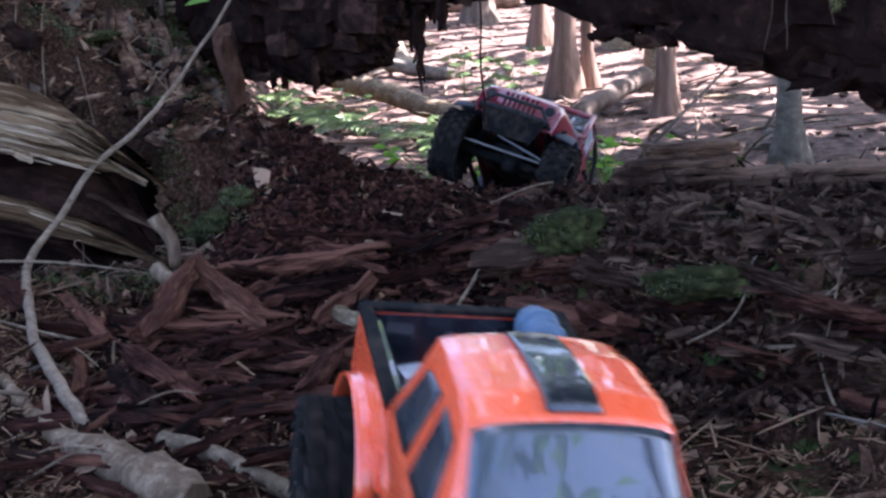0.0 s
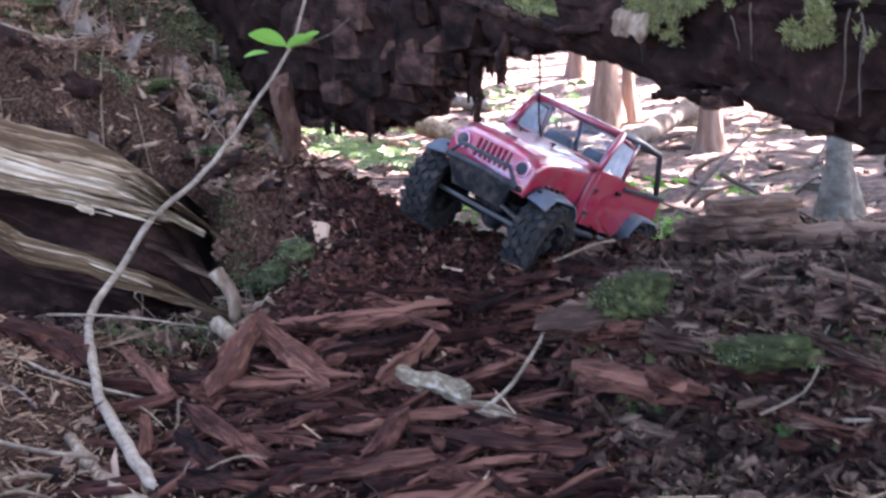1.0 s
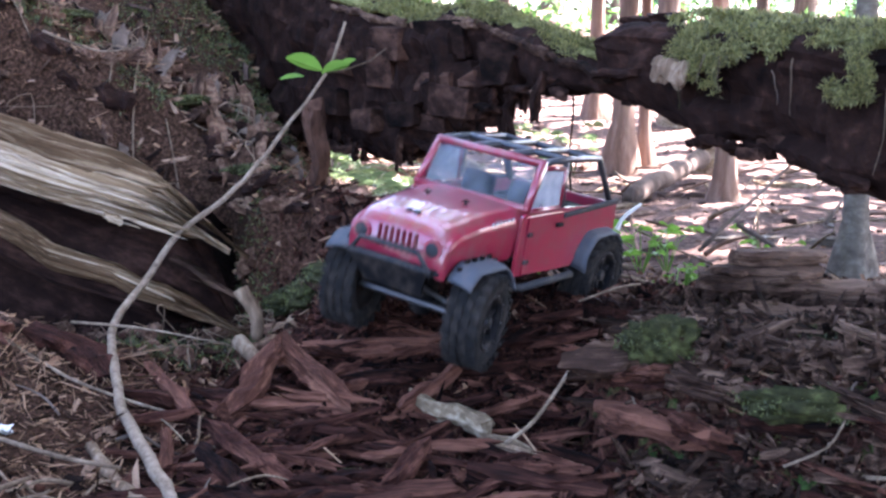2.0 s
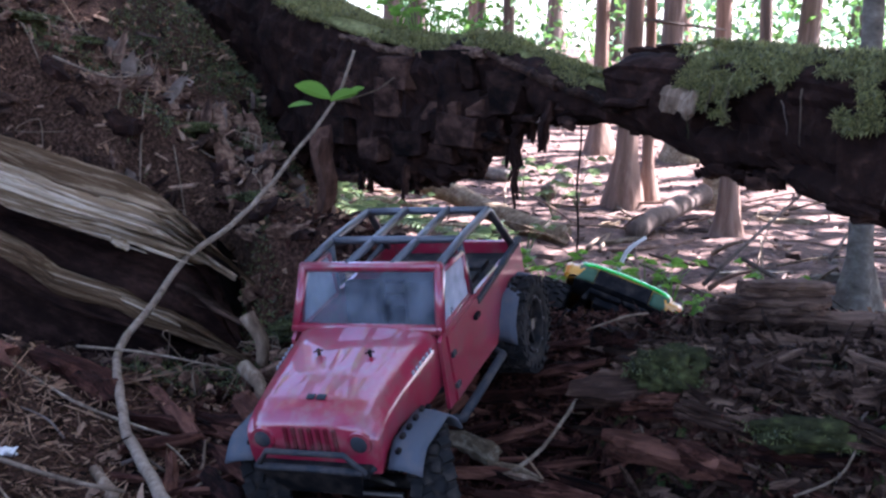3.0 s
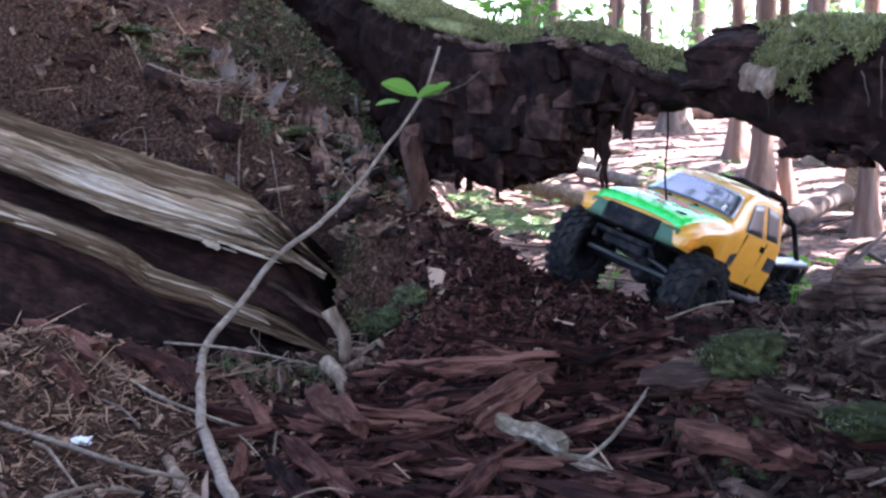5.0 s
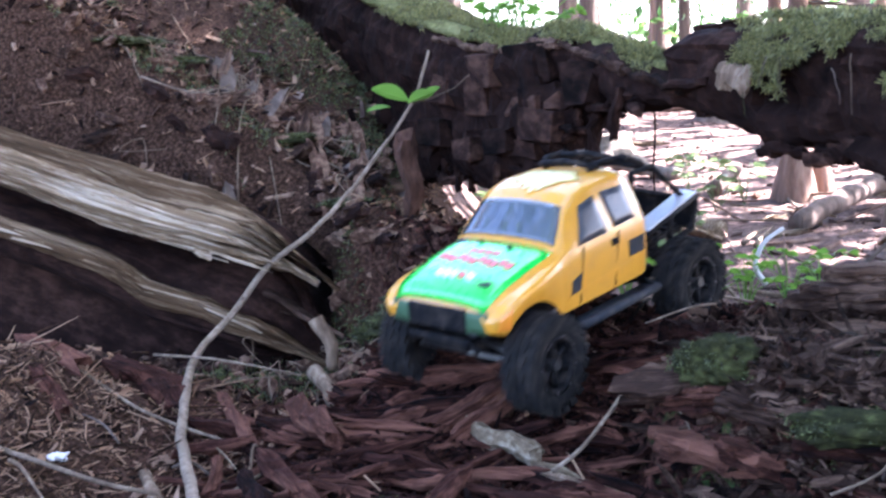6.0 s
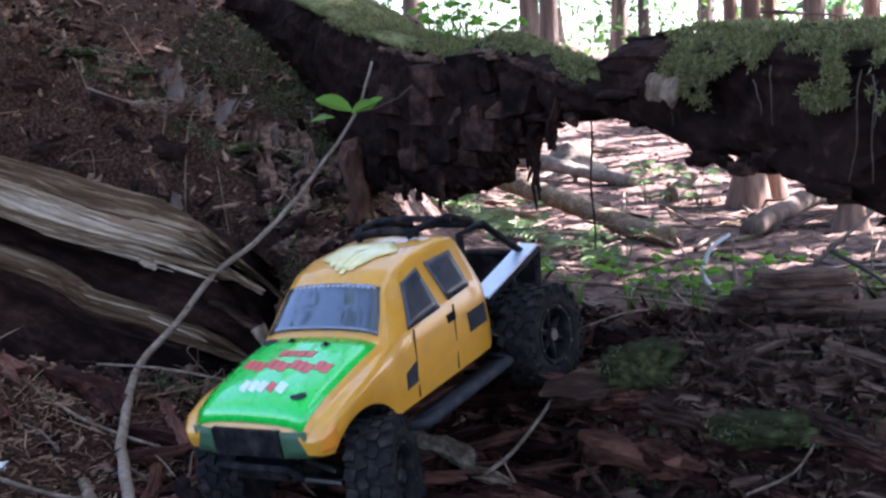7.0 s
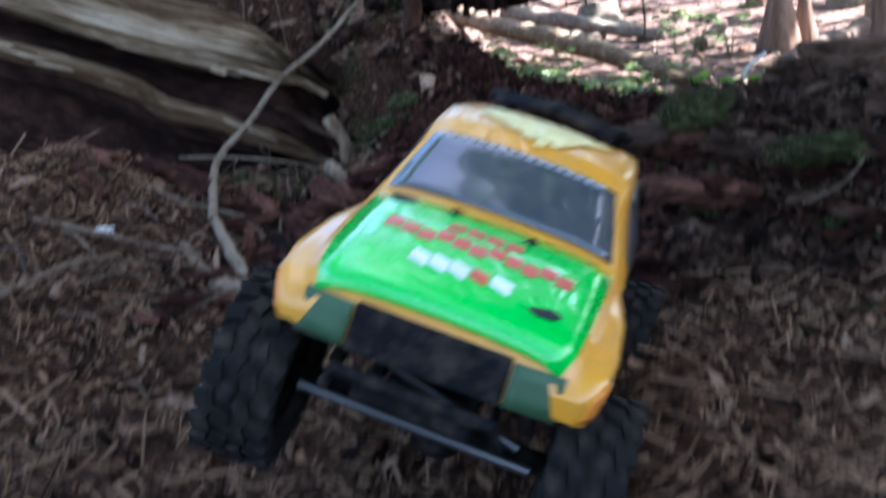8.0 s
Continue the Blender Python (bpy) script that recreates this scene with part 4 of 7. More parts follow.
def split_band(bm, loop, x0, x1, seed, rough, m, to_local):
    """A long split of wood whose section runs through the lines of loop; grooves follow the grain and the far end is torn."""
    n = 170
    k = len(loop)
    rings = []
    for i in range(n + 1):
        f = i / n
        x = x0 + (x1 - x0) * f
        sec = [Vector(line(x)) for line in loop]
        mid = sum(sec, Vector((0, 0))) / k
        ring = []
        for j in range(k * m):
            a, t = j // m, (j % m) / m
            p0, p1, p2, p3 = (sec[(a + q) % k] for q in (-1, 0, 1, 2))
            p = 0.5 * (2 * p1 + (p2 - p0) * t + (2 * p0 - 5 * p1 + 4 * p2 - p3) * t * t + (3 * p1 - p0 - 3 * p2 + p3) * t ** 3)
            p = p1.lerp(p2, t).lerp(p, 0.12)
            g = rough * (noise.noise(Vector((f * 5, j * 0.55, seed))) + 1.0 * noise.noise(Vector((f * 9, j * 1.7, seed + 3))) + 0.35 * noise.noise(Vector((f * 50, j * 2.3, seed + 7))))
            out = (p - mid).normalized()
            tear = 0.92 + 0.09 * noise.noise(Vector((j * 0.8, seed, 8))) + 0.05 * noise.noise(Vector((j * 2.9, seed, 2)))
            shrink = 1 - 0.85 * float(smoothstep(tear - 0.05, tear + 0.03, f))
            q = mid + (p - mid) * shrink + out * g
            ring.append(bm.verts.new(to_local @ Vector((x, q.x, q.y))))
        rings.append(ring)
    for p, q in zip(rings, rings[1:]):
        for j in range(k * m):
            bm.faces.new((p[j], p[(j + 1) % (k * m)], q[(j + 1) % (k * m)], q[j]))
    bm.faces.new(rings[0][::-1])
    bm.faces.new(rings[-1])


def build_pale_log():
    log = tagged(new("split_log"), "weathered pale split log with a dark hollow beneath", "fallen log")
    log.matrix_world = pose(-0.9, 1.66, 0.45, 0, 17, 0)
    inv = log.matrix_world.inverted()
    part("upper_split", made(split_band, [CREST, GROOVE, moved(RIDGE, 0.03, -0.012), moved(CREVICE, 0.06, 0.02), moved(CREST, 0.10, -0.05)], -1.5, -0.44, 2.0, 0.009, 9, inv), PALE_BROWN, log, "brown weathered upper split of wood", True)
    part("pale_split", made(split_band, [moved(GROOVE, 0.02, -0.012), RIDGE, moved(PALE_LOW, -0.004, 0.018), PALE_LOW, moved(CREVICE, 0.0, 0.012), moved(CREVICE, 0.06, 0.03)], -1.5, -0.46, 5.7, 0.011, 9, inv), PALE, log, "pale weathered split of wood", True)
    part("lower_split", made(split_band, [moved(LIP, 0.034, 0.004), moved(LIP, 0.010, 0.006), LIP, moved(LIP, 0.006, -0.020), moved(LIP, 0.040, -0.030)], -1.5, -0.40, 8.9, 0.006, 8, inv), PALE_BROWN, log, "brown weathered lower split with a pale lip", True)
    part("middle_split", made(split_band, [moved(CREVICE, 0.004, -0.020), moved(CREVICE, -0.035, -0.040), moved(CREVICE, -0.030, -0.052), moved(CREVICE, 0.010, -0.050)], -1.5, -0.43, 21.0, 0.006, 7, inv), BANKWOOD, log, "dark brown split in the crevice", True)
    # near-black wood; its colour also puts in the shade of the hollow
    part("core", made(split_band, [moved(CREST, 0.05, -0.05), moved(CREVICE, 0.014, 0.0), moved(LIP, 0.030, -0.004), moved(LIP_LOW, 0.022, 0.012), moved(LIP_LOW, 0.030, -0.004), moved(LIP_LOW, 0.085, -0.03), moved(LIP_LOW, 0.10, -0.24), moved(LIP_LOW, 0.20, -0.24), moved(CREST, 0.18, -0.06)], -1.5, -0.42, 12.0, 0.008, 6, inv), ROT_DARK, log, "dark rotten core of the log, painting the hollow's shade", True)
    # loose slivers along the splits
    r = random.Random(3)
    for k in range(26):
        x = r.uniform(-1.0, -0.5)
        line, mat = r.choice([(RIDGE, PALE), (PALE_LOW, PALE), (GROOVE, PALE_BROWN), (LIP, PALE_BROWN), (LIP, PALE)])
        y, z = line(x)
        y1, z1 = line(x + 0.04)
        ob = part("sliver", made(ragged_chunk, r.uniform(0.05, 0.16), r.uniform(0.003, 0.007), r.uniform(0.003, 0.006), k * 2.1, 0.3), mat, log)
        ob.matrix_basis = inv @ pose(x, y + r.uniform(-0.004, 0.010), z + r.uniform(-0.012, 0.004), 0, math.degrees(math.atan2(z - z1, 0.04)) + r.gauss(0, 3), r.gauss(0, 3))


build_pale_log()


# ---- sticks ----
def stick(name, pts, r, r_end, label, mat=TWIG, category="stick", sub=3):
    pts = [Vector(p) for p in pts]
    out = []
    for k in range(len(pts) - 1):
        p0, p1, p2, p3 = pts[max(k - 1, 0)], pts[k], pts[k + 1], pts[min(k + 2, len(pts) - 1)]
        for j in range(sub):
            t = j / sub
            out.append(0.5 * ((2 * p1) + (p2 - p0) * t + (2 * p0 - 5 * p1 + 4 * p2 - p3) * t * t + (3 * p1 - p0 - 3 * p2 + p3) * t ** 3))
    out.append(pts[-1])
    wob = [p + Vector((noise.noise(p * 40), noise.noise(p * 40 + Vector((5, 0, 0))), 0)) * r * 0.5 for p in out]
    return tagged(part(name, made(tube, wob, r, 8, r_end), mat, None, label, True), category=category)


def leaf_blade(bm, base, tip, width, sag=0.1):
    base, tip = Vector(base), Vector(tip)
    d = tip - base
    side = d.cross(Vector((0, 0.75, 0.66))).normalized() * width
    up = side.cross(d).normalized() * d.length
    rows = []
    for i in range(7):
        f = i / 6
        w = math.sin(math.pi * min(1, f * 0.96 + 0.02)) ** 0.7
        c = base + d * f - up * (sag * (f - 0.5) ** 2)
        rows.append([bm.verts.new(c + side * (k * w) + up * (0.12 * abs(k) * w)) for k in (-1, -0.5, 0, 0.5, 1)])
    for a, b in zip(rows, rows[1:]):
        for j in range(4):
            bm.faces.new((a[j], a[j + 1], b[j + 1], b[j]))


def build_sticks():
    main = stick("sapling_stem", [(-0.370, 1.04, gz(-0.370, 1.04)), (-0.402, 1.08, 0.166), (-0.486, 1.235, 0.178), (-0.535, 1.36, 0.197), (-0.571, 1.48, 0.216), (-0.555, 1.6, 0.261),
                                  (-0.528, 1.66, 0.308), (-0.469, 1.7, 0.354), (-0.424, 1.745, 0.404), (-0.395, 1.785, 0.447), (-0.329, 1.805, 0.535), (-0.298, 1.805, 0.616)], 0.0076, 0.0022, "bent grey sapling stem with a few green leaves", STEM, "sapling", 4)
    for a, b, w in [((-0.334, 1.803, 0.542), (-0.387, 1.788, 0.562), 0.016), ((-0.334, 1.803, 0.538), (-0.289, 1.782, 0.553), 0.011), ((-0.311, 1.794, 0.545), (-0.280, 1.788, 0.560), 0.006), ((-0.362, 1.799, 0.533), (-0.399, 1.794, 0.528), 0.005)]:
        part("leaf", made(leaf_blade, a, b, w), LEAF, main, "bright green leaf")
    part("side_twig", made(tube, [(-0.334, 1.805, 0.536), (-0.294, 1.802, 0.544), (-0.259, 1.799, 0.557), (-0.234, 1.794, 0.576)], 0.0018, 6, 0.0010), TWIG, main)
    for spec in [
        ([(-0.66, 1.33, 0.235), (-0.57, 1.29, 0.20), (-0.48, 1.26, 0.18), (-0.41, 1.25, 0.165)], 0.0045, 0.003),
        ([(-0.62, 1.45, 0.225), (-0.53, 1.44, 0.222), (-0.45, 1.42, 0.215), (-0.40, 1.42, 0.205)], 0.004, 0.002),
        ([(-0.70, 1.12, 0.22), (-0.60, 1.09, 0.205), (-0.50, 1.07, 0.185), (-0.44, 1.08, 0.17)], 0.006, 0.004),
        ([(0.032, 1.242, 0.252), (0.01, 1.22, 0.222), (-0.02, 1.19, 0.19), (-0.05, 1.18, 0.168)], 0.0035, 0.0045),
        ([(0.072, 1.22, 0.232), (0.088, 1.2, 0.215), (0.098, 1.19, 0.18)], 0.0022, 0.0015),
        ([(0.28, 1.02, 0.2), (0.33, 1.0, 0.205), (0.40, 1.0, 0.195)], 0.0045, 0.003),
        ([(0.21, 1.03, 0.205), (0.25, 1.03, 0.225), (0.27, 1.05, 0.245)], 0.0028, 0.002),
        ([(0.34, 1.05, 0.27), (0.335, 1.04, 0.23), (0.34, 1.03, 0.19)], 0.0028, 0.002),
        ([(0.39, 1.05, 0.245), (0.42, 1.05, 0.262), (0.45, 1.06, 0.29)], 0.004, 0.002),
        ([(0.12, 1.43, 0.292), (0.09, 1.40, 0.294), (0.04, 1.38, 0.28)], 0.003, 0.002),
        ([(-0.55, 0.80, 0.19), (-0.52, 0.92, 0.20), (-0.50, 1.0, 0.19)], 0.006, 0.004),
        ([(-0.75, 1.75, 0.60), (-0.66, 1.74, 0.57), (-0.60, 1.75, 0.58)], 0.0035, 0.002),
    ]:
        ob = stick("dry_stick", spec[0], spec[1] * 0.55, spec[2] * 0.55, "thin grey dry stick on the forest floor")
        tagged(ob, group="dry sticks")
    # short stubs beside the hollow
    for a, b, r in [((-0.405, 1.50, 0.262), (-0.380, 1.49, 0.195), 0.0115), ((-0.405, 1.48, 0.195), (-0.366, 1.436, 0.160), 0.0115)]:
        stick("branch_stub", [a, ((a[0] + b[0]) / 2 + 0.006, (a[1] + b[1]) / 2, (a[2] + b[2]) / 2), b], r, r * 0.7, "tan barkless branch stub in the duff", STUB, "branch stub")
    # pale splinters and the mossy root in front
    chunk("pale_splinter", -0.110, 1.250, 0.15, 0.024, 0.022, -44, LICHEN, "lichen-grey broken stick of wood among red pieces", 3, 20, 0.9, 6.1, "wood splinter", "pale splinters")
    chunk("pale_splinter", -0.045, 1.190, 0.10, 0.016, 0.013, -38, LICHEN, "lichen-grey broken stick of wood among red pieces", 2, 30, 1.0, 21.3, "wood splinter", "pale splinters")
    chunk("pale_splinter", -0.012, 1.160, 0.10, 0.014, 0.010, -24, STUB, "torn pale splinter of wood among red pieces", 4, 10, 1.2, 7.7, "wood splinter", "pale splinters")
    chunk("white_chip", -0.582, 1.13, 0.024, 0.014, 0.008, 15, FOAM, "white chip of bleached wood on duff", 0, 0, 0.6, 1.2, "wood chip", "white chips")
    chunk("torn_splinter", -0.615, 1.625, 0.034, 0.010, 0.012, 20, PALE, "pale torn splinter hanging from the split log", 25, 0, 0.0, 2.2, "wood splinter", "pale splinters", z=0.335)
    way = [(-0.50, 1.165, 0.008), (-0.455, 1.105, 0.010), (-0.405, 1.035, 0.013), (-0.355, 0.985, 0.018), (-0.305, 0.935, 0.025), (-0.262, 0.90, 0.027), (-0.23, 0.875, 0.020)]
    pts = [(x, y, gz(x, y) + 0.3 * r) for x, y, r in way]
    root = stick("knotted_root", pts, 0.010, 0.010, "tan knotted root lying on the duff", STUB, "root", 6)
    n = len(root.data.vertices)
    for k, v in enumerate(root.data.vertices):
        f = (k // 8) / (n // 8 - 1) * (len(way) - 1)
        a = min(int(f), len(way) - 2)
        mid = Vector(pts[a]).lerp(Vector(pts[a + 1]), f - a)
        rad = way[a][2] + (way[a + 1][2] - way[a][2]) * (f - a)
        v.co = mid + (v.co - mid).normalized() * rad * (1 + 0.35 * noise.noise(v.co * 28) + 0.18 * noise.noise(v.co * 75))
    stick("fallen_branch", [(x, y, gz(x, y) + 0.008) for x, y in ((-0.285, 0.99), (-0.24, 0.965), (-0.19, 0.925), (-0.13, 0.885), (-0.08, 0.86))], 0.010, 0.008, "grey-brown fallen branch beside the knotted root", TWIG, "branch", 6)


build_sticks()


# ---- moss on the bank ----
def moss_lump(q, x, y):
    return max(0.3, 1 + 0.5 * noise.noise(q * 1.6 + Vector((x * 9, y * 9, 0))) + 0.4 * noise.noise(Vector((q.x * 3, q.y * 3, q.z * 7)) + Vector((y * 9, x * 9, 3))) + 0.22 * noise.noise(q * 11 + Vector((x, y, 5))))


def moss_cushion(x, y, z, rx, ry, rz, n, label):
    bm = bmesh.new()
    bmesh.ops.create_icosphere(bm, subdivisions=4, radius=1)
    for v in bm.verts:
        k = moss_lump(v.co, x, y)
        v.co = Vector((v.co.x * rx * k, v.co.y * ry * k, v.co.z * rz * k))
    ob = part("moss_cushion", bm, MOSS_DARK_BED, None, label, True)
    ob.location = (x, y, z)
    tagged(ob, category="moss", group="moss cushions")
    d = rng.normal(0, 1, (n, 3))
    d /= np.linalg.norm(d, axis=1)[:, None]
    d[:, 2] = np.abs(d[:, 2]) * 1.0 - 0.25
    d = d[np.array([noise.noise(Vector(q) * 2.6 + Vector((x * 5, 0, y * 5))) > 0.02 for q in d])]
    n = len(d)
    k = np.array([moss_lump(Vector(q), x, y) for q in d]) * rng.uniform(0.95, 1.15, n)
    at = d * k[:, None] * (rx, ry, rz)
    tagged(blades("moss_fuzz", at, rng.uniform(0.003, 0.008, n), rng.uniform(0.0010, 0.0022, n), MOSS_DARK, turned(n, 1.1), ob), kind="stuff")


for mx, my, rx, ry, rz, n in [(0.115, 1.215, 0.042, 0.032, 0.032, 1000), (0.265, 1.09, 0.085, 0.03, 0.022, 1300), (0.40, 1.08, 0.06, 0.03, 0.018, 800), (0.22, 1.25, 0.07, 0.022, 0.010, 600), (0.35, 1.2, 0.08, 0.025, 0.012, 700),
                               (0.16, 1.04, 0.06, 0.03, 0.008, 600), (-0.33, 1.60, 0.035, 0.06, 0.018, 900), (-0.37, 1.70, 0.04, 0.06, 0.018, 900), (-0.29, 1.56, 0.035, 0.05, 0.012, 600), (-0.31, 1.62, 0.03, 0.04, 0.012, 500), (-0.45, 1.86, 0.05, 0.03, 0.010, 500), (-0.95, 2.05, 0.09, 0.07, 0.012, 900),
                               (-0.85, 2.1, 0.06, 0.05, 0.010, 700), (-0.21, 1.12, 0.022, 0.016, 0.012, 260), (-0.62, 2.05, 0.05, 0.04, 0.010, 400), (0.55, 0.98, 0.05, 0.03, 0.012, 400)]:
    moss_cushion(mx, my, gz(mx, my) + rz * 0.35, rx * 0.9, ry, rz * 0.8, n * 2, "dark green cushion of moss on rotten wood")


# ---- herbs and ferns ----
def herb(name, x, y, z, size, n, label, seed, mat=LEAF):
    r = random.Random(seed)
    ob = new(name)
    ob.location = (x, y, z)
    tagged(ob, label, "plant", "green herbs")
    for _ in range(n):
        a, h = r.uniform(0, 2 * math.pi), r.uniform(0.4, 1.0) * size
        tip = (math.cos(a) * size * r.uniform(0.2, 0.8), math.sin(a) * size * r.uniform(0.2, 0.8), h)
        part("stem", made(tube, [(0, 0, -0.01), (tip[0] * 0.4, tip[1] * 0.4, h * 0.7), tip], 0.0016, 5, 0.0008), mat, ob)
        for da in (-0.9, 0.0, 0.9):
            ln = size * r.uniform(0.15, 0.26)
            bm = made(leaf_blade, tip, (tip[0] + math.cos(a + da) * ln, tip[1] + math.sin(a + da) * ln, tip[2] + r.uniform(-0.3, 0.2) * ln), ln * 0.30)
            part("leaf", bm, mat, ob)


def fern(x, y, z, size, yaw, seed):
    r = random.Random(seed)
    ob = new("fern")
    ob.location, ob.rotation_euler = (x, y, z), (0, 0, radians(yaw))
    tagged(ob, "light green fern fronds on the forest floor", "fern", "ferns")
    for k in range(4):
        a = r.uniform(-0.9, 0.9) + k * math.pi / 2
        bm = bmesh.new()
        prev = Vector((0, 0, 0))
        for i in range(13):
            f = i / 12
            c = Vector((math.cos(a) * size * f, math.sin(a) * size * f, size * (0.55 * f - 0.55 * f * f)))
            if i:
                w = size * 0.3 * (1 - f) ** 0.7 + 0.003
                for sgn in (-1, 1):
                    q = Vector((-math.sin(a), math.cos(a), 0)) * sgn
                    leaf_blade(bm, c, c + q * w + Vector((math.cos(a), math.sin(a), -0.3)) * w * 0.35, size * 0.028)
                tube(bm, [prev, c], 0.0014, 4)
            prev = c
        part("frond", bm, FERN, ob)


def build_herbs():
    r = random.Random(8)
    for x, y, s in [(0.20, 2.75, 0.14), (0.30, 2.85, 0.13), (0.05, 2.85, 0.15), (0.12, 2.7, 0.12), (-0.08, 2.95, 0.14), (0.38, 2.95, 0.13), (0.16, 4.8, 0.22), (0.28, 5.1, 0.22), (0.05, 5.3, 0.2), (-0.35, 4.2, 0.16), (-0.6, 4.7, 0.16),
                    (-0.75, 4.9, 0.15), (0.62, 2.9, 0.12), (0.02, 3.5, 0.14), (0.215, 1.66, 0.045), (0.30, 2.3, 0.08)]:
        herb("herb", x, y, gz(x, y), s, 9, "bright green broad-leaved herb on the floor", r.random(), FERN if y > 3 else LEAF)
    for x, y, s, yaw in [(-0.80, 5.0, 0.24, 10), (-0.66, 4.8, 0.24, 50), (-0.52, 4.55, 0.24, 80), (-0.40, 4.35, 0.22, 130), (-0.28, 4.15, 0.22, 20), (-0.16, 3.95, 0.2, 40), (-0.05, 3.6, 0.18, 70), (-0.70, 5.2, 0.2, 30)]:
        fern(x, y, gz(x, y) + 0.01, s, yaw, r.random())
    # broad leaves on top of the log
    for s, sz in [(0.66, 0.075), (0.72, 0.085), (0.80, 0.09), (0.76, 0.06), (0.86, 0.07)]:
        p = LOG_A + LOG_D * s + LOG_N * 0.07
        herb("herb", p[0], p[1], LEFT_TOP(s), sz, 9, "bright green herb growing on the mossy log", r.random())


build_herbs()


# ---- trees ----
def trunk_mesh(bm, r, height, flare, seed, n=18):
    rings = []
    for i in range(22):
        f = i / 21
        z = height * f ** 1.7 - 0.15
        rad = r * (1 - 0.55 * f) * (1 + flare * math.exp(-max(0, z) / (r * 2.2)))
        ring = []
        for j in range(n):
            a = 2 * math.pi * j / n
            k = rad * (1 + 0.10 * noise.noise(Vector((math.cos(a) * 2 + seed, math.sin(a) * 2, z * 0.5))) + 0.35 * flare * math.exp(-max(0, z) / (r * 1.6)) * noise.noise(Vector((math.cos(a) * 1.8, math.sin(a) * 1.8, seed))))
            ring.append(bm.verts.new((math.cos(a) * k + 0.10 * r * math.sin(z + seed), math.sin(a) * k, z)))
        rings.append(ring)
    for a, b in zip(rings, rings[1:]):
        for j in range(n):
            bm.faces.new((a[j], a[(j + 1) % n], b[(j + 1) % n], b[j]))
    bm.faces.new(rings[-1])


def crown_points(n, low, high, wide):
    h = low + (high - low) * rng.uniform(0, 1, n) ** 0.9
    reach = wide * (1.05 - (h - low) / (high - low)) ** 0.8
    a, q = rng.uniform(0, 2 * np.pi, n), rng.uniform(0.05, 1, n) ** 0.6
    return np.stack([np.cos(a) * reach * q, np.sin(a) * reach * q, h - 0.35 * reach * q], -1)


def build_tree(x, y, r, height, mat, crown_low, wide, leaves, flare=0.7, lean=0.0, limbs=True, leaf=1.0):
    tree = tagged(new("tree"), "tall conifer with a bare flared trunk, its unseen crown added for shade" if mat is BARK else "reddish conifer with a bare trunk and flared base", "tree", "forest trees")
    tree.location, tree.rotation_euler = (x, y, gz(x, y)), (0, radians(lean), 0)
    part("trunk", made(trunk_mesh, r, height, flare, x * 3 + y), mat, tree, "", True)
    # the crown stays above the view; it is added to block sun and sky
    if leaves:
        at = crown_points(leaves, crown_low, height * 1.03, wide)
        n = len(at)
        tagged(blades("crown", at, leaf * rng.uniform(0.22, 0.5, n), leaf * rng.uniform(0.10, 0.2, n), CROWN, turned(n, 0.7), tree), "green needle foliage above the view, added for shade")
    if limbs:
        rr = random.Random(int(x * 100 + y * 7))
        for k in range(5):
            h, a = rr.uniform(0.8, crown_low + 0.5), rr.uniform(0, 6.28)
            ln = rr.uniform(0.25, 0.7)
            part("limb", made(tube, [(0, 0, h), (math.cos(a) * ln, math.sin(a) * ln, h - 0.1 * ln)], 0.012, 5, 0.004), BARK, tree)
    return tree


TREES = [  # x, y, radius, height, bark, lean
    # two unseen trees, added so that their crowns shade the near clearing
    (3.3, 4.9, 0.14, 9, BARK, 0), (4.0, 6.2, 0.14, 9, BARK, 0),
    (0.515, 6.9, 0.055, 9, RED_BARK, 0), (0.485, 5.15, 0.055, 10, RED_BARK, 1), (0.605, 5.3, 0.032, 9, RED_BARK, -1), (0.835, 2.9, 0.036, 8, GREY_WOOD, -1), (1.15, 8.6, 0.17, 13, BARK, 1), (1.7, 9.6, 0.14, 12, RED_BARK, 0),
    (2.5, 10.2, 0.2, 13, BARK, 3), (3.1, 9.0, 0.16, 12, BARK, 0), (0.0, 9.5, 0.10, 12, BARK, 0), (-0.25, 11.5, 0.10, 12, BARK, 1), (-0.7, 9.0, 0.15, 12, BARK, 0), (-1.0, 10.5, 0.18, 12, BARK, -1),
    (-1.6, 8.4, 0.15, 12, BARK, 0), (-2.4, 9.5, 0.2, 13, BARK, 0), (-0.35, 14, 0.2, 14, RED_BARK, 0), (1.3, 14, 0.2, 14, BARK, 0), (2.2, 15, 0.22, 14, RED_BARK, 0), (3.8, 13, 0.25, 14, BARK, 0),
    (2.3, 6.6, 0.10, 9, BARK, 1), (2.9, 6.0, 0.12, 9, RED_BARK, 0), (1.45, 6.8, 0.05, 7, BARK, -2), (4.4, 8, 0.18, 12, BARK, 0), (-3.4, 6.5, 0.2, 12, BARK, 0), (0.75, 18, 0.25, 15, BARK, 0), (-1.4, 17, 0.25, 15, BARK, 0),
    # unseen trees beside and behind the camera, added to shade the foreground
    (-2.6, -1.5, 0.2, 12, BARK, 0), (2.6, -0.8, 0.2, 12, BARK, 0), (0.6, -3.2, 0.22, 12, BARK, 0), (2.7, 1.9, 0.16, 11, BARK, 0), (-3.2, 2.2, 0.2, 12, BARK, 0), (3.6, 3.4, 0.18, 11, BARK, 0), (4.3, 2.4, 0.18, 12, BARK, 0), (-1.0, -4.5, 0.2, 12, BARK, 0),
]
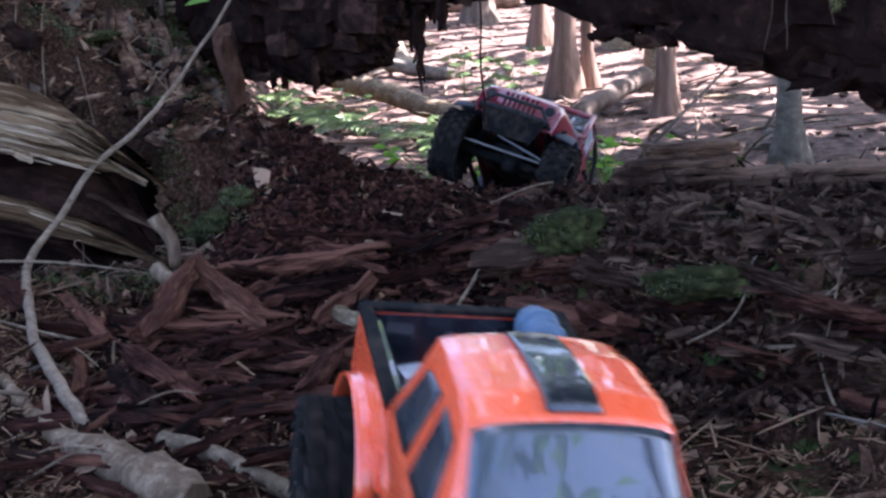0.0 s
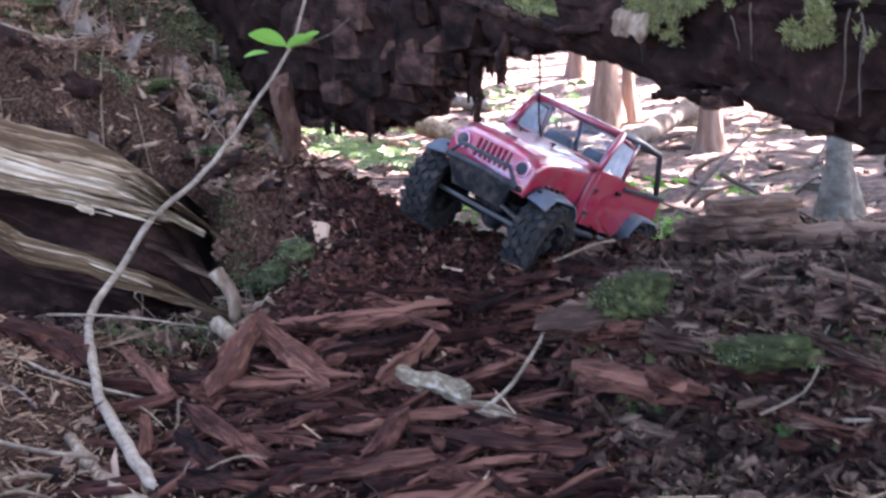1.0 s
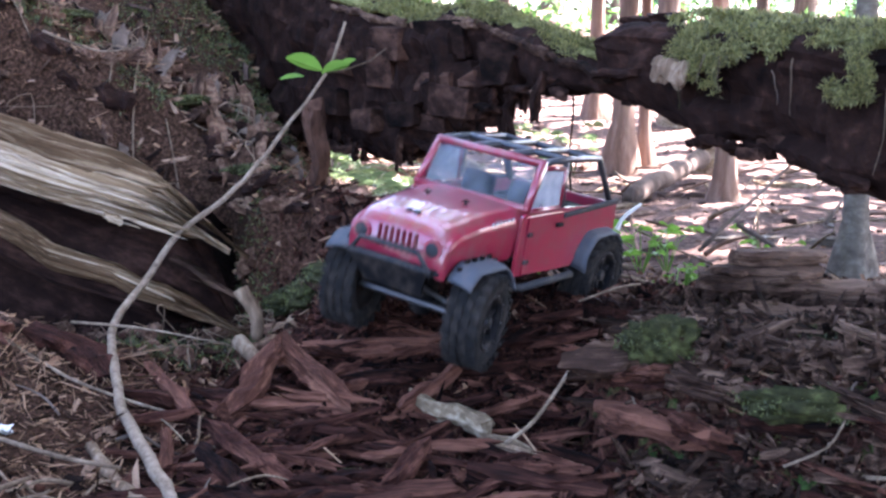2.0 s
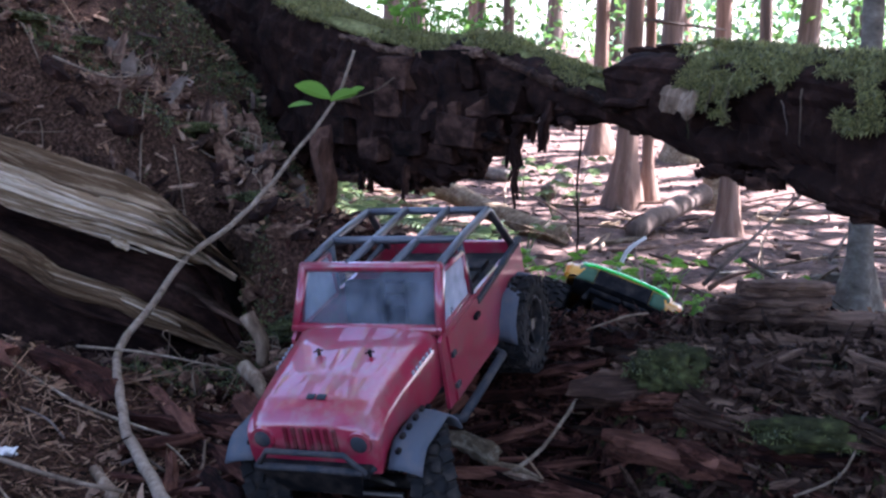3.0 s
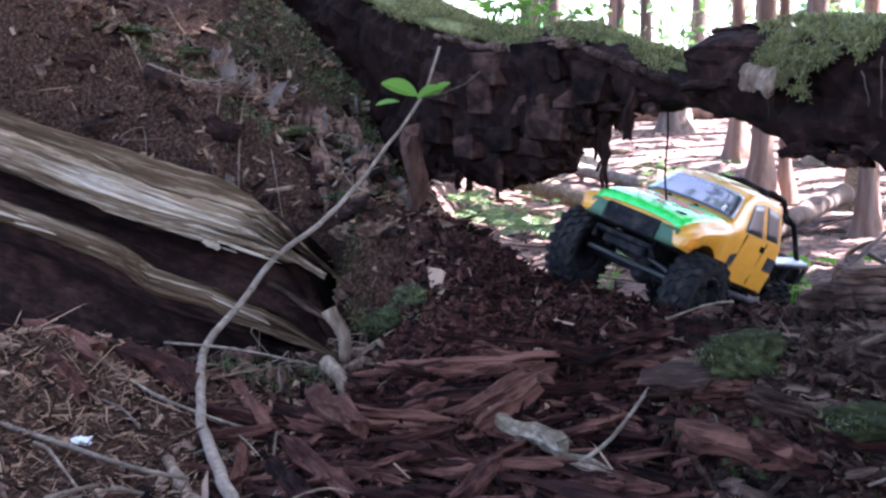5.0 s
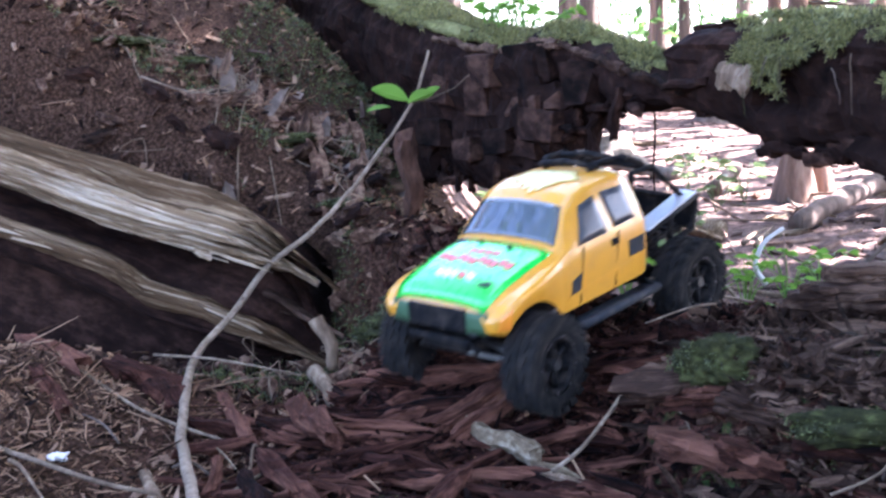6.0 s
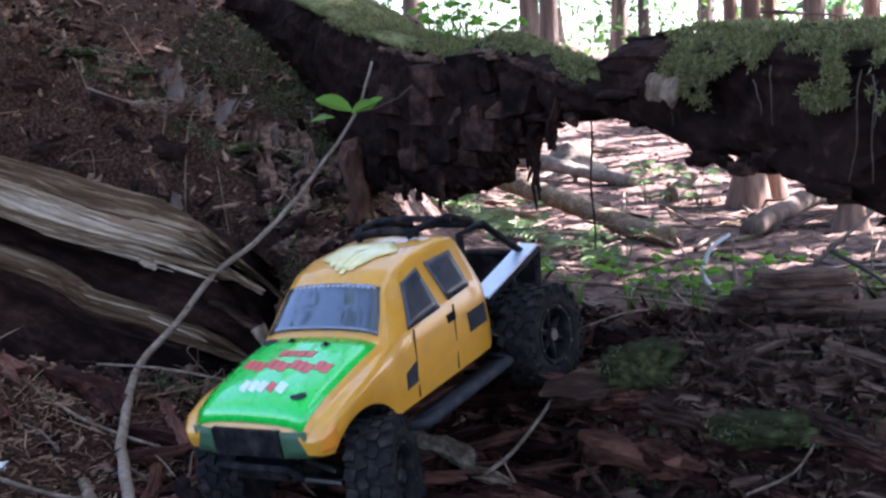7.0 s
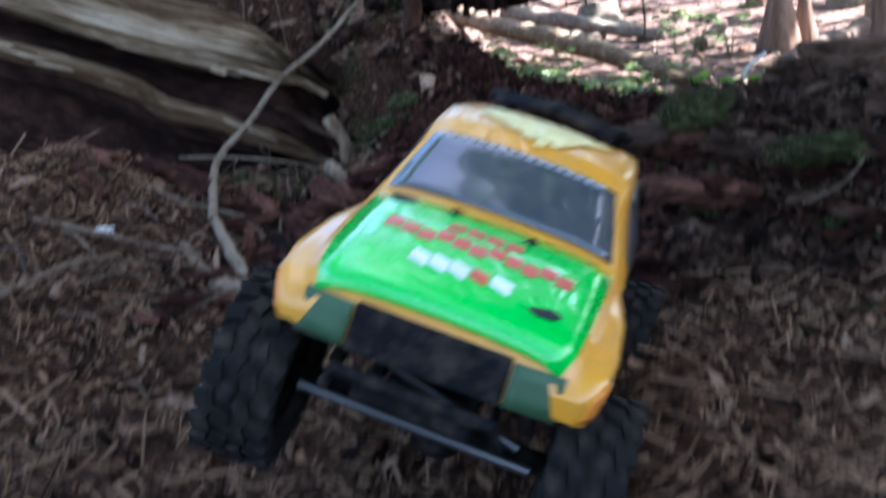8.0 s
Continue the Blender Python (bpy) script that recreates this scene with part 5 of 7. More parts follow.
for k, (x, y, r, h, mat, lean) in enumerate(TREES):
    # leaf counts are set by how much sun each crown should stop
    near = math.hypot(x, y - 1) < 4.8 and not (y > 2.5 and x < 3)
    build_tree(x, y, r * (0.5 if y > 7 else 0.85), h, mat, 2.6 if near else 3.2, 2.6 if near else 1.5, (1100 if y < 0 else 4200 if x > 2 else 2600) if near else 2500 if (x, y) == (3.3, 4.9) else 420 if (x, y) == (4.0, 6.2) else 150 if x > 1.2 and y < 11 else 100, 1.35 if 2.5 < y < 7.2 and x < 1.2 else 0.8, lean, True, 0.5 if (x, y) in ((3.3, 4.9), (4.0, 6.2)) else 1.0)


def build_thicket():
    # darker green growth between the far trunks
    n = 90000
    y = rng.uniform(9, 26, n)
    x = rng.uniform(-0.5, 0.6, n) * y
    z = rng.uniform(0.02, 0.4, n) * y
    keep = np.array([fbm(a * 0.5, b * 0.3, c * 0.8 + 7) > 0.17 - 0.1 * (a > 0.8) for a, b, c in zip(x, y, z)])
    at = np.stack([x, y, z], -1)[keep]
    m = len(at)
    tagged(blades("thicket", at, rng.uniform(0.06, 0.15, m), rng.uniform(0.03, 0.08, m), CROWN, turned(m, 0.8)), "dark green foliage between the far trunks", "foliage", kind="stuff")


build_thicket()


def build_woods():
    # bright shrubs and far foliage behind the trunks
    n = 60000
    y = rng.uniform(11, 34, n)
    x = rng.uniform(-0.62, 0.62, n) * y
    z = np.abs(rng.normal(0, 0.16, n)) * y
    keep = np.array([fbm(a * 0.35, b * 0.25, c * 0.5) > 0.3 for a, b, c in zip(x, y, z)])
    at = np.stack([x, y, z], -1)[keep]
    m = len(at)
    tagged(blades("far_woods", at, rng.uniform(0.08, 0.19, m), rng.uniform(0.04, 0.10, m), FAR_LEAF, turned(m, 0.8)), "sunlit green foliage of the far woods", "foliage", kind="stuff")


build_woods()


def lying_log(x0, y0, x1, y1, r, r1, mat, label, up0=0.6, up1=0.6):
    a = Vector((x0, y0, gz(x0, y0) + r * up0))
    b = Vector((x1, y1, gz(x1, y1) + r1 * up1))
    pts = [a + (b - a) * (k / 29) + Vector((0, 0, 0.3 * r * noise.noise(a + (b - a) * (k / 29) * 3))) for k in range(30)]
    bm = made(tube, pts, r, 14, r1)
    for v in bm.verts:
        v.co += Vector((noise.noise(v.co * 9), noise.noise(v.co * 9 + Vector((4, 0, 0))), noise.noise(v.co * 9 + Vector((0, 4, 0))))) * r * 0.25
        v.co.z += 0.2 * r * noise.noise(v.co * 30)
    tagged(part("lying_log", bm, mat, None, label, True), category="fallen log", group="logs on the clearing")


lying_log(-1.05, 5.9, 0.16, 3.95, 0.050, 0.036, LICHEN, "pale decayed log lying behind the arch")
lying_log(-0.9, 6.7, 0.0, 5.9, 0.05, 0.03, GREY_WOOD, "pale decayed branch lying behind the arch")
lying_log(0.42, 4.15, 0.80, 4.95, 0.034, 0.040, BARK, "brown decayed log leaning in the sunlit clearing", 0.8, 2.4)
lying_log(0.16, 5.3, 0.26, 5.6, 0.035, 0.03, BARK, "grey log end in the clearing", 0.8, 3)
lying_log(-0.3, 8.6, 0.5, 9.0, 0.08, 0.06, RED_BARK, "brown log on the far side of the clearing")


def stump(x, y, r, high, mat, label, seed):
    """A broken trunk: flared foot, torn top."""
    bm = bmesh.new()
    n = 22
    rings = []
    for i in range(14):
        f = i / 13
        ring = []
        for j in range(n):
            a = 2 * math.pi * j / n
            tall = high * (1 + 0.45 * noise.noise(Vector((math.cos(a) * 1.6 + seed, math.sin(a) * 1.6, 3))) + 0.25 * noise.noise(Vector((j * 1.9, seed, 1))))
            k = r * (1 + 0.9 * (1 - f) ** 3 + 0.22 * noise.noise(Vector((math.cos(a) * 2.5, math.sin(a) * 2.5, f * 1.5 + seed))) - 0.25 * f)
            ring.append(bm.verts.new((math.cos(a) * k, math.sin(a) * k, tall * f - 0.03)))
        rings.append(ring)
    for p, q in zip(rings, rings[1:]):
        for j in range(n):
            bm.faces.new((p[j], p[(j + 1) % n], q[(j + 1) % n], q[j]))
    low = bm.verts.new((0, 0, high * 0.6))
    for j in range(n):
        bm.faces.new((rings[-1][j], rings[-1][(j + 1) % n], low))
    ob = part("stump", bm, mat, None, label, True)
    ob.location = (x, y, gz(x, y))
    tagged(ob, category="stump", group="stumps in the clearing")


for x, y, r, h, mat, label in [(0.775, 4.3, 0.042, 0.28, RED_BARK, "reddish broken stump in the clearing"), (0.89, 5.2, 0.05, 0.34, LICHEN, "pale torn stump in the clearing"), (0.98, 6.7, 0.08, 0.5, LICHEN, "pale torn stump in the clearing"),
                               (-0.37, 6.6, 0.13, 0.16, GREY_WOOD, "low grey stump in the clearing"), (0.20, 8.3, 0.09, 0.4, BARK, "dark broken stump in the clearing")]:
    stump(x, y, r, h, mat, label, x * 7 + y)
stick("white_stick", [(0.245, 2.75, 0.07), (0.222, 2.74, 0.11), (0.235, 2.74, 0.16), (0.285, 2.76, 0.195)], 0.007, 0.004, "bleached curved stick behind the lip", FOAM)
for a, b in [((0.45, 2.9, 0.06), (0.8, 3.2, 0.30)), ((0.5, 2.7, 0.16), (0.66, 2.5, 0.04)), ((0.9, 3.4, 0.05), (1.2, 3.8, 0.3))]:
    stick("dead_branch", [a, tuple((p + q) / 2 + 0.01 for p, q in zip(a, b)), b], 0.006, 0.003, "thin dark dead branch in the clearing", BARK, "dead branch")

stick("overhanging_root", [(0.520, 1.15, 0.74), (0.529, 1.15, 0.665), (0.542, 1.15, 0.625), (0.566, 1.15, 0.575), (0.62, 1.16, 0.50)], 0.016, 0.010, "dark root hanging beside the log", ROT_DARK, "root")


def build_debris():
    r = random.Random(21)
    for _ in range(40):
        y = r.uniform(2.8, 7.5)
        x = r.uniform(-0.25, 0.28) * y + 0.1
        chunk("fallen_branch", x, y, r.uniform(0.10, 0.40), r.uniform(0.010, 0.032), r.uniform(0.010, 0.028), r.uniform(0, 180), r.choice([LICHEN, DEBRIS, RED_BARK, GREY_WOOD]), "broken piece of dead branch in the clearing", r.gauss(0, 6), 0, 0.4, r.uniform(0, 40), "branch", "branches in the clearing")
    for _ in range(60):
        y = r.uniform(2.3, 5.5)
        x, a, ln = r.uniform(-0.22, 0.32) * y + 0.05, r.uniform(0, 6.28), r.uniform(0.15, 0.55)
        lift = r.uniform(0.0, 0.14)
        pts = [(x + math.cos(a) * ln * f, y + math.sin(a) * ln * f, gz(x + math.cos(a) * ln * f, y + math.sin(a) * ln * f) + 0.01 + lift * f * (1.2 - 0.4 * f)) for f in (0, 0.35, 0.7, 1)]
        tagged(stick("dead_branch", pts, r.uniform(0.003, 0.009), 0.002, "thin dead branch lying in the clearing", r.choice([TWIG, LICHEN, RED_BARK]), "branch"), group="dead branches")
    for k in range(34):
        x, y = r.uniform(-0.80, -0.40), r.uniform(1.88, 2.25)
        chunk("bark_strip", x, y, r.uniform(0.08, 0.18), r.uniform(0.015, 0.035), r.uniform(0.006, 0.014), r.uniform(60, 120), r.choice([BANKWOOD, FLAKE, BARK]), "loose strip of brown bark on the hillside", r.uniform(-60, -15), r.gauss(0, 20), 0.8, r.uniform(0, 40), "bark strip", "bark strips")
    for k in range(46):
        x, y = (r.uniform(-0.56, -0.30), r.uniform(1.44, 1.66)) if k < 13 else (r.uniform(-0.95, -0.32), r.uniform(1.75, 2.2))
        z = gz(x, y)
        h = r.uniform(0.02, 0.06)
        pts = [(x, y, z - 0.004), (x + r.gauss(0, 0.012), y + r.gauss(0, 0.01), z + h), (x + r.gauss(0, 0.025), y + r.gauss(0, 0.02), z + h * r.uniform(0.5, 1.4)), (x + r.gauss(0, 0.05), y + r.gauss(0, 0.03), z + h * r.uniform(0.0, 0.8))]
        tagged(stick("dry_rootlet", pts, 0.0012, 0.0006, "thin tan rootlet standing out of the duff", STUB, "rootlet"), group="dry rootlets")
    for k in range(80):
        x, y = r.choice([(r.uniform(-1.0, -0.4), r.uniform(1.75, 2.3)), (r.uniform(-1.0, -0.4), r.uniform(1.75, 2.3)), (r.uniform(-0.7, -0.3), r.uniform(0.7, 1.3)), (r.uniform(0.3, 0.62), r.uniform(0.8, 1.2))])
        a, ln = r.uniform(0, 6.28), r.uniform(0.05, 0.16)
        pts = [(x + math.cos(a) * ln * f, y + math.sin(a) * ln * f, gz(x + math.cos(a) * ln * f, y + math.sin(a) * ln * f) + 0.006 + 0.02 * math.sin(3.1 * f) * r.random()) for f in (0, 0.3, 0.65, 1)]
        tagged(stick("fallen_twig", pts, r.uniform(0.0012, 0.003), 0.001, "thin brown fallen twig on the duff", r.choice([TWIG, STUB, BARK]), "twig"), group="fallen twigs")


build_debris()


# ---- radio-controlled trucks: x ahead, y to the left, z up, on the ground below the middle ----
TYRE_R = 0.0575


def tyre_mesh():
    bm = bmesh.new()
    lathe(bm, [(0.032, -0.017), (0.040, -0.021), (0.049, -0.0215), (0.0535, -0.019), (0.0545, -0.012), (0.0545, 0.012), (0.0535, 0.019), (0.049, 0.0215), (0.040, 0.021), (0.032, 0.017)], 40)
    return bm


def tread_mesh():
    bm = bmesh.new()
    for k in range(20):
        for row, (y, w, shift) in enumerate([(-0.0165, 0.011, 0.0), (-0.0055, 0.009, 0.5), (0.0055, 0.009, 0.0), (0.0165, 0.011, 0.5)]):
            a = 360 * (k + shift) / 20
            m = pose(0, 0, 0, 0, a, 0) @ pose(0, y, 0.0548, 0, 0, 18 if row % 2 else -18)
            bmesh.ops.create_cube(bm, size=1, matrix=m @ Matrix.Diagonal((0.0105, w, 0.0062, 1)))
        for y in (-0.0208, 0.0208):
            m = pose(0, 0, 0, 0, 360 * (k + 0.25) / 20, 0) @ pose(0, y, 0.050, 0, 0, 0)
            bmesh.ops.create_cube(bm, size=1, matrix=m @ Matrix.Diagonal((0.007, 0.003, 0.007, 1)))
    return bm


def rim_mesh():
    bm = bmesh.new()
    lathe(bm, [(0.0325, -0.016), (0.0335, 0.014), (0.0345, 0.019), (0.030, 0.0195), (0.028, 0.012), (0.026, 0.004), (0.008, 0.002), (0.008, -0.012), (0.026, -0.012)], 32)
    for k in range(6):
        m = pose(0, 0, 0, 0, 60 * k, 0) @ pose(0, 0.009, 0.017, 0, 0, 0)
        bmesh.ops.create_cube(bm, size=1, matrix=m @ Matrix.Diagonal((0.006, 0.008, 0.022, 1)))
    return bm


def hub_mesh():
    bm = bmesh.new()
    lathe(bm, [(0.0001, 0.017), (0.007, 0.017), (0.008, 0.010), (0.0001, 0.010)], 12)
    for k in range(8):
        m = pose(0, 0, 0, 0, 45 * k, 0) @ pose(0, 0.0198, 0.0322, 0, 0, 0)
        bmesh.ops.create_cube(bm, size=1, matrix=m @ Matrix.Diagonal((0.0025, 0.002, 0.0025, 1)))
    return bm


def add_wheels(truck, spots):
    """spots: (x, y, z) of each wheel. Returns (wheel, spot) pairs."""
    out, shared = [], None
    for x, y, z in spots:
        wheel = new("wheel")
        wheel.parent = truck
        if shared is None:
            shared = [part("tyre", tyre_mesh(), RUBBER, wheel, "black rubber tyre", True), tagged(part("tread", tread_mesh(), RUBBER, wheel, "black rubber tread blocks"), kind="stuff"), part("rim", rim_mesh(), BLACK, wheel, "black spoked rim", True), part("hub", hub_mesh(), STEEL, wheel, "steel hub and bolts")]
        else:
            for o in shared:
                c = o.copy()
                scene.collection.objects.link(c)
                c.parent = wheel
        wheel.matrix_basis = pose(x, y, z, 0, 0, 0 if y > 0 else 180)
        out.append((wheel, (x, y, z)))
    return out


def add_running_gear(truck, fx, rx, fz, rz, half):
    def axle(x, z):
        bm = bmesh.new()
        tube(bm, [(x, -half + 0.02, z), (x, half - 0.02, z)], 0.0075, 10)
        bmesh.ops.create_uvsphere(bm, u_segments=12, v_segments=8, radius=0.019, matrix=pose(x, 0.012, z))
        box(bm, (x, 0, z + 0.016), (0.02, 0.05, 0.014), bev=0.003)
        return bm
    part("axle", axle(fx, fz), BLACK, truck, "black front axle", True)
    part("axle", axle(rx, rz), BLACK, truck, "black rear axle", True)
    bm = bmesh.new()
    for y in (-0.028, 0.028):
        box(bm, (0, y, 0.098), (0.36, 0.006, 0.02))
    box(bm, (0.0, 0, 0.085), (0.12, 0.06, 0.012), bev=0.003)
    box(bm, (0.08, 0, 0.108), (0.11, 0.052, 0.028), bev=0.004)
    part("chassis", bm, BLACK, truck, "black ladder chassis")
    part("tie_rod", made(tube, [(fx + 0.028, -0.07, fz + 0.004), (fx + 0.028, 0.07, fz + 0.004)], 0.0032, 8), STEEL, truck, "bare steel steering rod")
    part("drag_link", made(tube, [(fx + 0.022, 0.06, fz + 0.012), (fx + 0.018, -0.03, fz + 0.032)], 0.0028, 8), STEEL, truck, "bare steel steering rod")
    for x, z, s in ((fx, fz, -1), (rx, rz, 1)):
        for y in (-0.045, 0.045):
            part("link", made(tube, [(x, y, z - 0.004), (x + s * 0.12, y * 0.6, 0.08)], 0.0032, 8), STEEL if s < 0 else BLACK, truck)
            bm = bmesh.new()
            a, b = Vector((x + s * 0.005, y * 1.35, z + 0.012)), Vector((x + s * 0.03, y * 0.95, 0.155))
            tube(bm, [a, b], 0.0045, 8)
            for k in range(9):
                c = a + (b - a) * (0.15 + 0.075 * k)
                tube(bm, [c, c + (b - a).normalized() * 0.0022], 0.0085, 10)
            part("shock_absorber", bm, BLACK, truck, "black coil-over shock absorber")


class Shell:
    """A moulded truck body along x: half-widths and heights given at stations."""

    def __init__(self, stops):
        self.x, self.zb, self.zm, self.zt, self.wb, self.wt = (np.array(c) for c in zip(*sorted(stops)))

    def at(self, x):
        return [float(np.interp(x, self.x, c)) for c in (self.zb, self.zm, self.zt, self.wb, self.wt)]

    def side(self, x, f, out=0.0):
        zb, zm, zt, wb, wt = self.at(x)
        if f < 0:  # below the belt
            return Vector((x, wb * (1 - 0.05 * min(1, -f) ** 2) + out, zm + (zm - zb) * f))
        return Vector((x, wb + (wt - wb) * f + out, zm + (zt - 0.006 - zm) * f + out * 0.3))

    def top(self, x, q, out=0.0):
        """q from -1 (right edge) to 1 (left edge)."""
        zb, zm, zt, wb, wt = self.at(x)
        return Vector((x, q * wt, zt + 0.004 * (1 - q * q) - 0.006 * abs(q) ** 9 + out))

    def ring(self, x, arch):
        zb, zm, zt, wb, wt = self.at(x)
        zb = max(zb, arch(x))
        zm = max(zm, zb + 0.004)
        zt = max(zt, zm + 0.003)
        half = [(wb * 0.95, zb), (wb * 0.99, zb + (zm - zb) * 0.35), (wb, zb + (zm - zb) * 0.8), (wb * 0.992, zm)]
        half += [(wb + (wt - wb) * f, zm + (zt - 0.006 - zm) * f) for f in (0.35, 0.7, 1.0)]
        half += [(wt * 0.965, zt - 0.0015), (wt * 0.8, zt + 0.0012), (wt * 0.4, zt + 0.0033), (0, zt + 0.004)]
        return [(x, y, z) for y, z in half] + [(x, -y, z) for y, z in half[-2::-1]]

    def build(self, bm, arch, x0, x1, n=70, nose=True, tail=True):
        rings = [[bm.verts.new(p) for p in self.ring(x0 + (x1 - x0) * k / n, arch)] for k in range(n + 1)]
        for a, b in zip(rings, rings[1:]):
            for j in range(len(a) - 1):
                bm.faces.new((a[j], a[j + 1], b[j + 1], b[j]))
        if tail:
            bm.faces.new(rings[0])
        if nose:
            bm.faces.new(rings[-1][::-1])


def arch_over(centres, z, r):
    def arch(x):
        best = 0.0
        for c in centres:
            if abs(x - c) < r:
                best = max(best, z + math.sqrt(r * r - (x - c) ** 2))
        return best
    return arch


def side_pane(shell, corners, sign, thick=0.0006, out=0.0012):
    """corners: (x, f) at bottom front, bottom rear, top rear, top front."""
    bm = bmesh.new()
    (ax, af), (bx, bf), (cx, cf), (dx, df) = corners

    def fn(u, v):
        x = (ax + (bx - ax) * u) * (1 - v) + (dx + (cx - dx) * u) * v
        f = (af + (bf - af) * u) * (1 - v) + (df + (cf - df) * u) * v
        p = shell.side(x, f, out)
        return (p.x, p.y * sign, p.z)
    sheet(bm, fn, 6, 5, thick if sign < 0 else -thick)
    return bm


def top_pane(shell, x0, x1, q0, q1, out=0.0012, thick=0.0014, q0b=None, q1b=None, nu=10, nv=14):
    bm = bmesh.new()
    q0b, q1b = q0 if q0b is None else q0b, q1 if q1b is None else q1b

    def fn(u, v):
        a, b = q0 + (q0b - q0) * u, q1 + (q1b - q1) * u
        p = shell.top(x0 + (x1 - x0) * u, a + (b - a) * v)
        return (p.x + out * 0.3, p.y, p.z + out)
    sheet(bm, fn, nu, nv, thick)
    return bm


def bars(shell, spots, out=0.0028):
    """Plain bars on the upper surface: (x, q, length along q in metres, depth along x)."""
    bm = bmesh.new()
    for x, y, w, d, sk in spots:
        def fn(u, v, x=x, y=y, w=w, d=d, sk=sk):
            xx = x + d * (u - 0.5) + sk * (v - 0.5)
            yy = y + w * (v - 0.5)
            p = shell.top(xx, yy / shell.at(xx)[4])
            return (p.x, p.y, p.z + out)
        sheet(bm, fn, 2, 3, 0.0006)
    return bm


def hood_pins(truck, shell, spots):
    for x, y in spots:
        p = shell.top(x, y / shell.at(x)[4])
        bm = made(tube, [p, p + Vector((0, 0, 0.0065))], 0.0019, 8)
        tube(bm, [p + Vector((0.003, -0.0042, 0.004)), p + Vector((0, 0, 0.005)), p + Vector((-0.002, 0.0042, 0.004))], 0.0009, 6)
        part("body_pin", bm, BLACK, truck, "black body post with a clip")


# ---- yellow truck ----
def build_yellow():
    t = tagged(new("yellow_truck"), "yellow model truck with a green hood and knobbly tyres", "model truck", "model trucks")
    sh = Shell([  # x, bottom, belt, top, half-width, top half-width
        (-0.092, 0.098, 0.166, 0.214, 0.080, 0.062), (-0.080, 0.097, 0.168, 0.226, 0.085, 0.065), (-0.06, 0.097, 0.168, 0.231, 0.086, 0.067), (0.0, 0.097, 0.168, 0.231, 0.086, 0.068), (0.030, 0.097, 0.168, 0.225, 0.086, 0.068),
        (0.050, 0.097, 0.168, 0.213, 0.086, 0.068), (0.066, 0.097, 0.167, 0.195, 0.086, 0.0745), (0.088, 0.097, 0.162, 0.173, 0.086, 0.080), (0.13, 0.10, 0.155, 0.166, 0.0935, 0.080),
        (0.175, 0.108, 0.146, 0.156, 0.096, 0.079), (0.197, 0.110, 0.139, 0.147, 0.094, 0.077), (0.207, 0.112, 0.132, 0.139, 0.089, 0.073), (0.2115, 0.114, 0.128, 0.132, 0.084, 0.070)])
    arch = arch_over([0.148], 0.066, 0.064)
    bm = bmesh.new()
    sh.build(bm, arch, -0.092, 0.2115, 90, True, True)
    body = part("body", bm, YELLOW, t, "scuffed yellow ochre truck shell", True)
    part("hood", top_pane(sh, 0.091, 0.2085, -0.95, 0.95), GREEN, t, "bright green glossy hood panel", True)
    part("windscreen", top_pane(sh, 0.048, 0.083, -0.90, 0.90, 0.0012, 0.0014, -0.93, 0.93), GLOSS_TINT, t, "dark tinted windscreen", True)
    for k in range(16):
        part("lettering_bar", bars(sh, [(0.0512, -0.050 + 0.0066 * k, 0.0052, 0.0022, 0)], 0.0030), FADED_PRINT, t, "faded white lettering bar")
    for sg in (1, -1):
        part("side_window", side_pane(sh, [(0.052, 0.06), (-0.006, 0.06), (0.0, 0.88), (0.030, 0.86)], sg), TINT, t, "dark tinted side window", True)
        part("rear_window", side_pane(sh, [(-0.022, 0.10), (-0.064, 0.12), (-0.060, 0.85), (-0.014, 0.88)], sg), TINT, t, "dark tinted rear side window", True)
        part("door_handle", side_pane(sh, [(-0.012, -0.22), (-0.026, -0.22), (-0.026, -0.10), (-0.012, -0.10)], sg, 0.004), BLACK, t, "black door handle")
        part("door_vent", side_pane(sh, [(-0.046, -0.55), (-0.080, -0.55), (-0.080, -0.25), (-0.046, -0.25)], sg), GREY_PLASTIC, t, "dark grey vent panel")
        part("door_decal", side_pane(sh, [(0.074, -0.8), (0.054, -0.72), (0.050, -0.42), (0.070, -0.5)], sg), GREY_PLASTIC, t, "dark printed mark")
        for k in (0.045, -0.026):
            a, b = sh.side(k + 0.01, -0.95, 0.001), sh.side(k, 0.0, 0.001)
            part("door_seam", made(tube, [(p.x, p.y * sg, p.z) for p in (a, b)], 0.0008, 4), BLACK, t, "dark door seam")
        # lower trim step
        part("rocker_crease", side_pane(sh, [(0.078, -0.80), (-0.088, -0.62), (-0.088, -0.58), (0.078, -0.74)], sg, 0.0016), YELLOW, t)
        # headlight and amber corner lens, flush in the nose
        bm = bmesh.new()
        sheet(bm, lambda u, v, sg=sg: (0.2135 - 0.004 * u - 0.0015 * v, sg * (0.045 + 0.028 * u), 0.1110 + 0.0245 * v), 4, 3, 0.002 * sg)
        part("headlight", bm, LAMP_LENS, t, "olive headlight, greened for light from behind", True)
        part("corner_lens", side_pane(sh, [(0.2085, -0.85), (0.192, -0.85), (0.191, -0.12), (0.2075, -0.15)], sg, 0.0012), AMBER, t, "amber corner lens", True)
        # slider under the door
        bm = bmesh.new()
        tube(bm, [(0.085, sg * 0.062, 0.078), (0.07, sg * 0.098, 0.080), (-0.085, sg * 0.098, 0.080), (-0.10, sg * 0.062, 0.078)], 0.0055, 8)
        box(bm, (-0.01, sg * 0.085, 0.079), (0.15, 0.022, 0.004))
